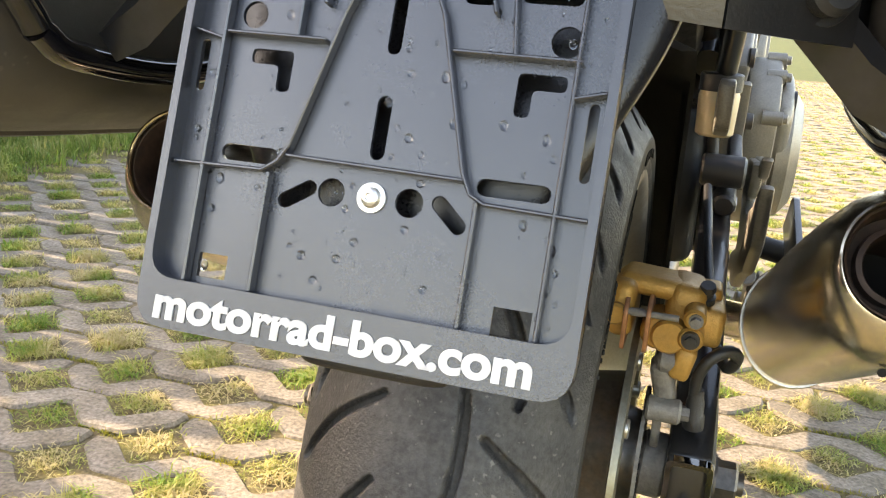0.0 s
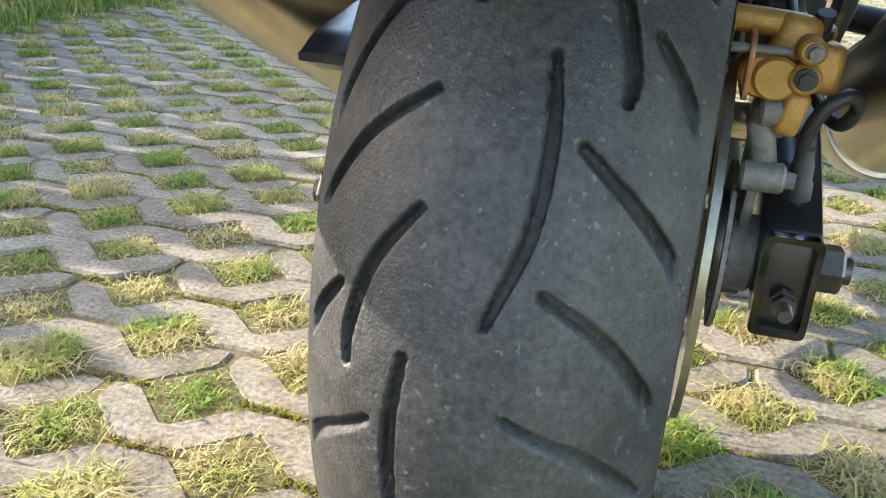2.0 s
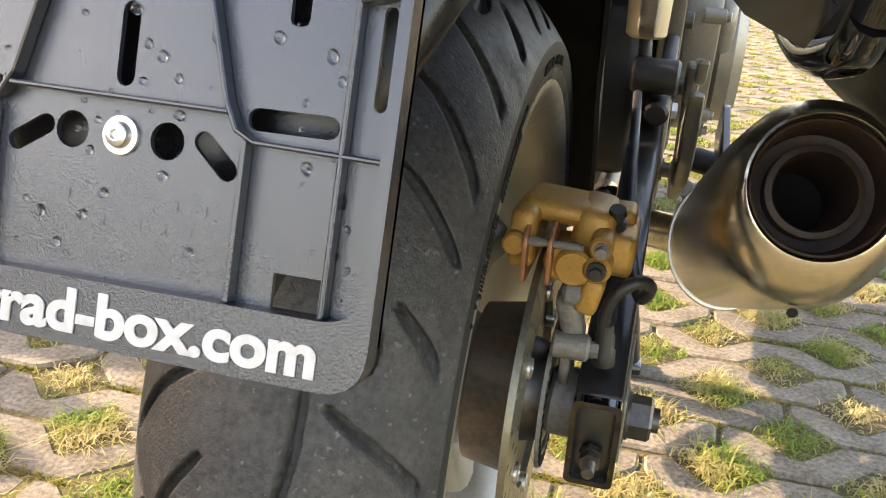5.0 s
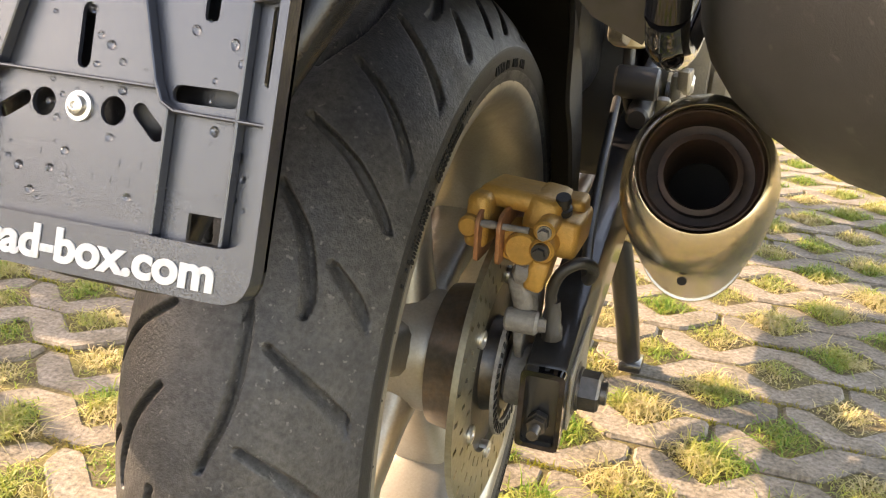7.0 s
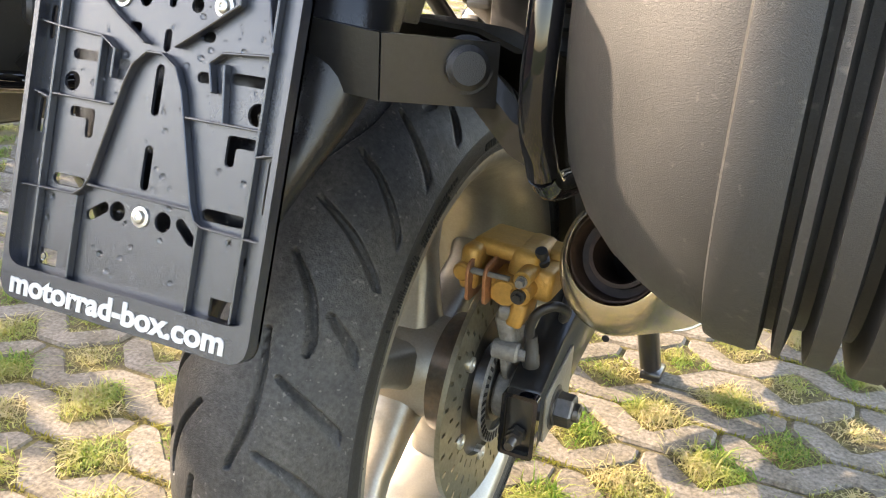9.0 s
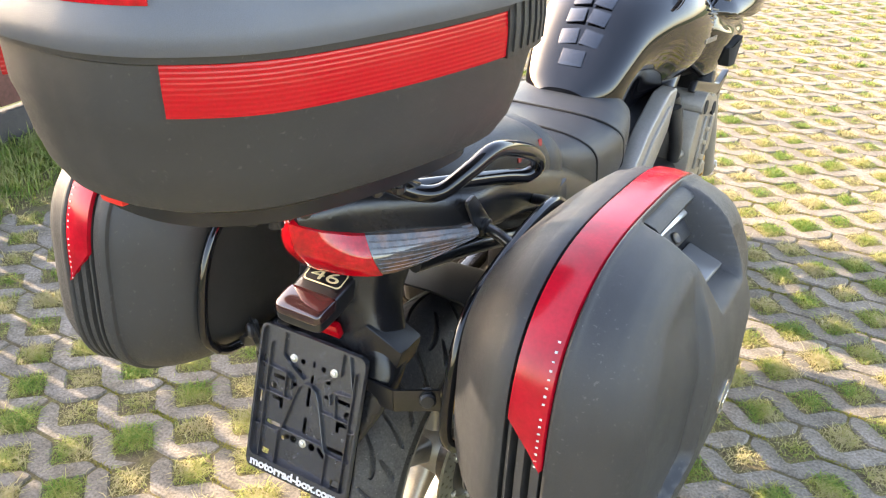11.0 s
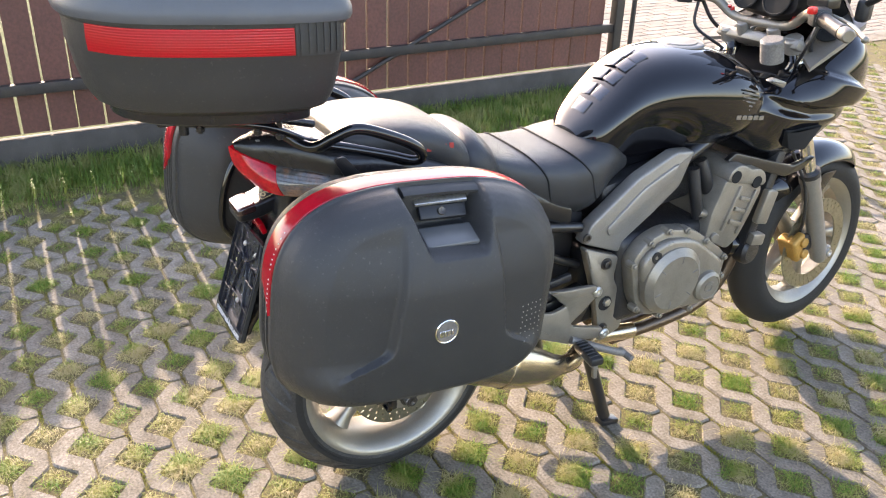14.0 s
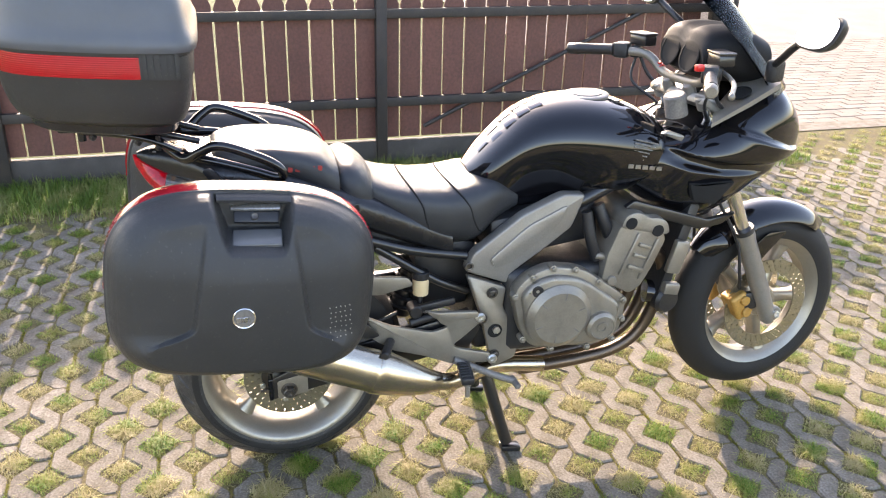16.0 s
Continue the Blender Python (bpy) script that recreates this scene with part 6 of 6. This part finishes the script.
hull(bm, [(0.955, .150, .90, .775, 3.0, .5), (1.02, .172, .935, .735, 3.2, .5), (1.10, .190, .955, .695, 3.2, .5), (1.18, .200, .975, .668, 3.2, .5), (1.26, .204, 1.02, .685, 3.0, .55), (1.34, .200, 1.055, .745, 2.8, .55), (1.40, .180, 1.055, .785, 2.6, .5), (1.46, .140, 1.005, .825, 2.4, .45), (1.505, .075, .945, .852, 2.2, .4), (1.525, .02, .905, .875, 2.0, .4)], n=320, steps=14, deform=nose, even=True)
fair = part("fairing", bm, GLOSS, bike, "glossy black half fairing")
for s in (1, -1):
    # solid near-black block painted as the shade inside the open fairing vent
    bm = bmesh.new()
    prism(bm, rounded([(1.098, .812), (1.145, .806), (1.240, .810), (1.185, .747), (1.120, .758)], .008, 3), s * .150, s * .196, .003)
    part("fairing_vent", bm, DEEPBLACK, fair)
    bm = bmesh.new()
    prism(bm, rounded([(.925, .745), (.955, .765), (1.19, .690), (1.28, .705), (1.235, .672), (1.165, .662)], .008, 2), s * .150, s * .168, .004)
    part("lower_trim", bm, SATIN, fair)
    bm = bmesh.new()
    prism(bm, rounded([(1.00, .955), (1.02, .962), (1.07, .945), (1.06, .93)], .006, 2), s * .170, s * .188, .004)
    part("side_trim", bm, PANELGREY if s > 0 else GLOSS, fair)
    bm = bmesh.new()
    t = bmesh.new()
    loft(t, [[Vector((s * x, y, z)) for x, y, z in ring] for ring in (
        [(.19, 1.14, .975), (.19, 1.14, .965), (.10, 1.20, .985), (.10, 1.20, .995)],
        [(.195, 1.25, 1.035), (.195, 1.25, 1.02), (.08, 1.27, 1.04), (.08, 1.27, 1.055)],
        [(.18, 1.34, 1.075), (.18, 1.34, 1.06), (.06, 1.35, 1.08), (.06, 1.35, 1.09)])])
    absorb(bm, t)
    part("cockpit_panel", bm, PANELGREY, fair, "grey cockpit trim panel")
INSTR = material("instrument_plastic", (0.007, 0.007, 0.008), 0.6, spec=0.25, grain=0.15, bump=0.1)
bm = bmesh.new()


def hump(q):
    # two rounded hoods side by side
    q.z -= .012 * math.exp(-(q.x / .022) ** 2) * float(smoothstep(1.14, 1.18, q.z))
    return q


hull(bm, [(1.135, .115, 1.165, 1.085, 3.0, .5), (1.155, .122, 1.200, 1.07, 3.0, .5), (1.20, .125, 1.210, 1.06, 3.0, .5), (1.28, .125, 1.203, 1.05, 3.0, .5), (1.345, .115, 1.175, 1.04, 3.0, .5)], n=60, steps=5, deform=hump)
inst = part("instrument_panel", bm, INSTR, bike, "black hooded twin-dial instrument panel")
for s in (1, -1):
    bm = bmesh.new()
    lathe(bm, [(0, .044), (-.004, .046), (-.005, .042), (-.002, .040), (-.002, 0)], (s * .052, 1.133, 1.128), (0, .96, -.25), n=32)
    part("dial", bm, DEEPBLACK, inst)
# black discs give the cockpit holes their shade by colour, nothing is cut
for s in (1, -1):
    bm = bmesh.new()
    lathe(bm, [(0, .030), (.003, .031), (.004, .028), (.001, .027), (.001, 0)], (s * .142, 1.245, 1.042), (s * .1, -.42, .9), n=28)
    part("cockpit_hole", bm, DEEPBLACK, fair)
SCREEN = material("smoked_screen", (0.05, 0.05, 0.05), 0.03)
N, L = SCREEN.node_tree.nodes, SCREEN.node_tree.links
clear, shine, gloss, both = N.new("ShaderNodeBsdfTransparent"), N.new("ShaderNodeFresnel"), N.new("ShaderNodeBsdfGlossy"), N.new("ShaderNodeMixShader")
clear.inputs["Color"].default_value = (0.62, 0.62, 0.62, 1)
gloss.inputs["Roughness"].default_value = 0.03
shine.inputs["IOR"].default_value = 1.18
L.new(shine.outputs[0], both.inputs[0])
L.new(clear.outputs[0], both.inputs[1])
L.new(gloss.outputs[0], both.inputs[2])
L.new(both.outputs[0], N["Material Output"].inputs["Surface"])
bm = bmesh.new()
rings = []
for i in range(13):
    v = i / 12
    y0, z0 = 1.455 - .235 * v, 1.045 + .30 * v - .04 * v * v
    hw = .165 - .055 * v ** 2
    row = []
    for k in range(17):
        f = -1 + k / 8
        row.append(Vector((f * hw, y0 - .115 * abs(f) ** 2.2, z0 - .012 * f * f)))
    rings.append(row + [p + Vector((0, -.003, -.002)) for p in row[::-1]])
loft(bm, rings)
part("windscreen", bm, SCREEN, bike, "smoke-tinted windscreen")
for s in (1, -1):
    bm = bmesh.new()
    tube(bm, [(s * .19, 1.30, 1.125), (s * .24, 1.285, 1.155), (s * .31, 1.26, 1.195), (s * .37, 1.245, 1.225)], .010, n=12)
    box(bm, (s * .185, 1.31, 1.11), (.035, .05, .06), rot=(0, 0, 20 * s), bevel=.012, seg=3)
    stalk = part("mirror_stalk", bm, MATTE, bike, "black mirror stalk")
    bm = bmesh.new()
    rings = []
    for d, k in ((0, .80), (.004, 1.0), (.016, .98), (.030, .85), (.042, .55), (.046, .15)):
        ring = []
        for q in range(32):
            f = 2 * math.pi * q / 32
            c, t_ = math.cos(f), math.sin(f)
            ring.append(Vector((s * (.415 + .068 * k * math.copysign(abs(c) ** .75, c) + .015 * t_ * k), 1.235 + d, 1.252 + .046 * k * math.copysign(abs(t_) ** .75, t_))))
        rings.append(ring)
    loft(bm, rings)
    shell = part("mirror_shell", bm, MATTE, stalk)
    bm = bmesh.new()
    ring = []
    for q in range(32):
        f = 2 * math.pi * q / 32
        c, t_ = math.cos(f), math.sin(f)
        ring.append(Vector((s * (.415 + .062 * math.copysign(abs(c) ** .75, c) + .014 * t_), 1.2335, 1.252 + .041 * math.copysign(abs(t_) ** .75, t_))))
    loft(bm, [ring, [p + Vector((0, .0012, 0)) for p in ring]])
    glass = part("mirror_glass", bm, MIRROR, stalk, "bright mirror glass")
    tip = Matrix.Translation((0, 1.235, 1.252)) @ Matrix.Rotation(radians(-17), 4, "X") @ Matrix.Translation((0, -1.235, -1.252))
    for o in (shell, glass):
        o.data.transform(tip)
# tank details
bm = bmesh.new()
lathe(bm, [(0, .062), (.006, .062), (.009, .058), (.009, .045), (.012, .043), (.013, 0)], (0, .86, 1.018), (0, -.02, 1), n=40)
part("fuel_cap", bm, PANELGREY, bike, "round silver fuel cap")
PAD = material("tank_pad", (0.018, 0.021, 0.030), 0.12, coat=1.0, grain=0.1)
for k in range(5):
    for s in (-1, 1):
        if k == 0 and s < 0:
            continue
        y = .56 + .035 * k
        z = (.897, .930, .965, .992, 1.008)[k]
        bm = bmesh.new()
        box(bm, (s * .024 if k else 0, y, z), (.040 if k else .05, .036, .003), rot=(48 - 6 * k, s * (10 if k else 0), 0), bevel=.0025)
        part("tank_pad", bm, PAD, bike)
for s in (1, -1):
    bm = bmesh.new()
    for k in range(5):
        box(bm, (s * .1775, .925 + .021 * k, .868 - .003 * k), (.003, .016, .011), rot=(-6, 0, 0), bevel=.0006, seg=1)
    part("tank_mark", bm, ENGINE, bike, "small silver tank emblem")
    bm = bmesh.new()
    for k in range(6):
        box(bm, (s * .1755, .965 - .004 * k, .932 - .009 * k), (.003, .07 - .007 * k, .004), rot=(-14, 0, 0), bevel=.0006, seg=1)
    part("tank_wing_mark", bm, CASTGREY, bike)
    # stitched marks beside the pillion seat
    bm = bmesh.new()
    for k in range(5):
        box(bm, (s * .1385, .035 + .018 * k, .905), (.002, .011, .012), rot=(-8, -8 * s, 0), bevel=.0004, seg=1)
    part("stitched_mark", bm, material("red_stitching", (0.35, 0.03, 0.02), 0.7), bike)
lettered("model_number", "1000", 0.045, 0.0006, Matrix.Translation((.155, .102, .793)) @ Matrix(((0, 0, 1, 0), (1, 0, 0, 0), (0, 1, 0, 0), (0, 0, 0, 1))), ZINC, bike, "silver numerals")
bm = bmesh.new()
prism(bm, rounded([(.03, .760), (.03, .788), (.20, .812), (.20, .772)], .006, 3), .143, .1545, .002)
part("side_badge_panel", bm, COWL, bike, "black side panel behind the numerals")
bm = bmesh.new()
lathe(bm, [(0, .006), (.008, .006), (.010, .011), (.022, .012), (.027, .009), (.028, 0)], (.158, .127, .789), (1, 0, .1), n=24)
part("adjuster_knob", bm, ORANGE, bike, "red adjuster knob")

# seat seams laid on the vinyl
def seat_top(y):
    """Half width, top, bottom, squareness and widest height of the rider seat at y."""
    k = np.array(RIDER_SEAT)
    return [float(np.interp(y, k[:, 0], k[:, i])) for i in range(1, 6)]


for y_mid, y_low in ((.335, .395), (.445, .530)):
    for s in (1, -1):
        pts = []
        for i in range(15):
            g = i / 14
            y = y_mid + (y_low - y_mid) * g ** 1.6
            a, zt, zb, e, w = seat_top(y)
            f = math.pi / 2 * (1 - g) - .55 * g
            c, t_ = math.cos(f), math.sin(f)
            zc = zb + (zt - zb) * w
            h = zt - zc if t_ > 0 else zc - zb
            pts.append((s * a * abs(c) ** (2 / e), y, zc + h * math.copysign(abs(t_) ** (2 / e), t_)))
        bm = bmesh.new()
        tube(bm, pts, .0026, n=6, res=3)
        part("seat_seam", bm, DEEPBLACK, bike)

# ---- grass pavers (last: their many pieces) ----
PX, PY, X0, Y0 = 0.0975, 0.0992, 0.002, 0.918      # half pitch of the diamond holes, and one hole's place
HX, HY = 0.060, 0.058


def stone_rows(cells):
    """One zigzag stone, two hole pitches long, in its own axes."""
    j = 0.0028
    low, up = [], []
    for c in range(cells):
        x = 2 * PX * c
        low += [(x, HY), (x + HX, j), (x + 2 * PX - HX, j)]
        up += [(x + PX - HX, PY - j), (x + PX, PY - HY), (x + PX + HX, PY - j)]
    end = 2 * PX * cells
    low.append((end, HY))
    return [(low[0][0] + j, low[0][1])] + low[1:-1] + [(low[-1][0] - j, low[-1][1])] + [(end - j, PY - j)] + up[::-1] + [(j, PY - j)]


def stone_mesh(poly, seed):
    rng = random.Random(seed)
    poly = rounded(poly, 0.006, 1)
    n = len(poly)
    c = Vector((sum(p[0] for p in poly) / n, sum(p[1] for p in poly) / n, 0))
    ins = []
    for i in range(n):
        a, p, b = (Vector((*poly[(i + k) % n], 0)) for k in (-1, 0, 1))
        d = ((p - a).normalized() + (b - p).normalized())
        nn = Vector((-d.y, d.x, 0)).normalized()
        ins.append(p + nn * 0.0045)
    verts = [(x, y, -0.05) for x, y in poly] + [(x + rng.uniform(-.0008, .0008), y + rng.uniform(-.0008, .0008), -0.005) for x, y in poly] + [(p.x, p.y, rng.uniform(-0.0006, 0.0006)) for p in ins]
    faces = []
    for r in (0, n):
        for i in range(n):
            faces.append((r + i, r + (i + 1) % n, r + n + (i + 1) % n, r + n + i))
    faces.append(tuple(range(2 * n, 3 * n)))
    return verts, faces


def pavement():
    pv = thing("pavement", "grass paver parking place of zigzag concrete stones", "pavement", kind="structure")
    rng = random.Random(11)
    CELLS = 2
    poly = stone_rows(CELLS)
    metas = []
    for s in range(4):
        v, f = stone_mesh(poly, s)
        me = bpy.data.meshes.new("paver")
        me.from_pydata(v, [], f)
        me.update()
        me.materials.append(CONCRETE)
        metas.append((v, f, me))
    rest_v, rest_f4, near = [], [], 0
    L = 2 * PX * CELLS
    for j in range(-70, 135):
        y = Y0 + j * PY
        shift = X0 + (PX if j % 2 else 0) + (2 * PX if (j // 2) % 2 else 0)
        if y < -5.6 or y > 13.5:
            continue
        for i in range(-6, 24):
            x = shift + i * L
            if x < (-2.2 if y < 2.95 else -2.66) or x > 8.5:
                continue
            z, tx, ty = rng.uniform(-0.0035, 0.0025), rng.uniform(-0.006, 0.006), rng.uniform(-0.012, 0.012)
            k = rng.randrange(4)
            if -1.25 < x < 0.75 and -0.75 < y < 2.05 and near < 300:
                near += 1
                ob = new("paver", metas[k][2])
                ob.matrix_world = Matrix.Translation((x, y, z)) @ Euler((ty, tx, 0)).to_matrix().to_4x4()
                ob.parent = pv
            else:
                b = len(rest_v)
                rest_v += [(x + p[0], y + p[1], z + p[2] - tx * p[0] + ty * p[1]) for p in metas[k][0]]
                rest_f4 += [tuple(b + q for q in f) for f in metas[k][1]]
    me = bpy.data.meshes.new("paver_field")
    me.from_pydata(rest_v, [], rest_f4)
    me.update()
    me.materials.append(CONCRETE2)
    ob = new("paver_field", me)
    ob.parent = pv
    tagged(ob, "zigzag concrete pavers farther off", kind="stuff")


pavement()


def blades(name, roots, heights, widths, leans, mat, label, seed):
    """Bent three-step grass blades, one island each."""
    rng = np.random.default_rng(seed)
    n = len(roots)
    az = rng.uniform(0, 2 * np.pi, n)
    dirx, diry = np.cos(az), np.sin(az)
    px, py = -diry, dirx
    v = np.zeros((n, 5, 3), np.float32)
    for row, (t, w) in enumerate(((0.0, 1.0), (0.55, 0.8))):
        off = leans * t * t
        for s, q in ((-1, 0), (1, 1)):
            v[:, row * 2 + q, 0] = roots[:, 0] + dirx * off * heights + px * s * widths * w * 0.5
            v[:, row * 2 + q, 1] = roots[:, 1] + diry * off * heights + py * s * widths * w * 0.5
            v[:, row * 2 + q, 2] = roots[:, 2] + heights * t * np.maximum(0.3, 1 - 0.22 * leans * t)
    v[:, 4, 0] = roots[:, 0] + dirx * leans * heights
    v[:, 4, 1] = roots[:, 1] + diry * leans * heights
    v[:, 4, 2] = roots[:, 2] + heights * np.maximum(0.15, 1 - 0.45 * leans)
    base = (np.arange(n) * 5)[:, None]
    tri = np.concatenate([base + [0, 1, 3], base + [0, 3, 2], base + [2, 3, 4]], 0)
    ob = raw_mesh(name, v.reshape(-1, 3), tri, mat)
    return tagged(ob, label, "grass", kind="stuff")


def paver_grass():
    rng = np.random.default_rng(7)
    R, H, W, B = [], [], [], []
    for j in range(-66, 130):
        for i in range(-28, 90):
            if (i + j) % 2:
                continue
            x, y = X0 + i * PX, Y0 + j * PY
            if x < (-2.2 if y < 2.95 else -2.66) or x > 8.4 or y < -5.4 or y > 13.4:
                continue
            d = math.hypot(x - 0.1, y - 0.5)
            n = 620 if d < 1.5 else 360 if d < 2.6 else 110 if d < 5 else 40
            lush = rng.uniform(0.0, 1.0) ** 1.3
            n = int(n * (0.40 + 0.75 * lush))
            a, b = rng.uniform(-1, 1, n), rng.uniform(-1, 1, n)
            u, w = (a + b) / 2, (a - b) / 2
            core = rng.uniform(-0.3, 0.3, 2)
            pull = np.where(rng.uniform(0, 1, n) < 0.45, 0.55, 1.0)
            u, w = core[0] * (1 - pull) + u * pull, core[1] * (1 - pull) + w * pull
            out = 1.0 + 0.22 * rng.uniform(0, 1, n) ** 2
            R.append(np.stack([x + u * HX * out, y + w * HY * out, np.full(n, -0.006) + 0.006 * (out > 1.08)], -1))
            far = np.hypot(u, w)
            H.append(rng.uniform(0.009, 0.029, n) * (0.55 + 0.60 * lush) * (1.15 - 0.45 * far) * np.where(rng.uniform(0, 1, n) < 0.05, 1.6, 1.0))
            W.append(rng.uniform(0.0011, 0.0028, n) * (1 if d < 2.6 else 1.8))
            B.append(rng.uniform(0.4, 2.4, n))
    blades("grass", np.concatenate(R), np.concatenate(H), np.concatenate(W), np.concatenate(B), GRASS, "short green and dry yellow grass in the paver holes", 1)
    # moss and fine grass in the joints between the stones
    R, H, W, B = [], [], [], []
    for j in range(-20, 30):
        for i in range(-14, 16):
            if (i + j) % 2 == 0 or rng.uniform() < 0.35:
                continue
            n = int(rng.uniform(20, 110))
            x = X0 + i * PX + rng.uniform(-1, 1, n) * (PX - HX) * 1.1
            y = Y0 + j * PY + rng.normal(0, 0.0032, n)
            R.append(np.stack([x, y, np.full(n, -0.006)], -1))
            H.append(rng.uniform(0.006, 0.015, n))
            W.append(rng.uniform(0.0012, 0.0030, n))
            B.append(rng.uniform(0.4, 1.6, n))
    blades("moss", np.concatenate(R), np.concatenate(H), np.concatenate(W), np.concatenate(B), MOSS, "yellow-green moss in the paver joints", 3)
    # the strip of lawn before the fence
    n = 52000
    x = rng.uniform(-2.62, -1.98, n)
    y = rng.uniform(-3.5, 3.4, n)
    keep = x < -2.12 + 0.10 * np.sin(y * 5.1) * rng.uniform(0, 1, n) + rng.uniform(-0.12, 0.1, n)
    x, y = x[keep], y[keep]
    n = len(x)
    blades("grass_border", np.stack([x, y, np.full(n, -0.03)], -1), rng.uniform(0.05, 0.13, n), rng.uniform(0.003, 0.006, n), rng.uniform(0.1, 1.0, n), GRASS2, "uncut green grass along the foot of the fence", 2)


paver_grass()
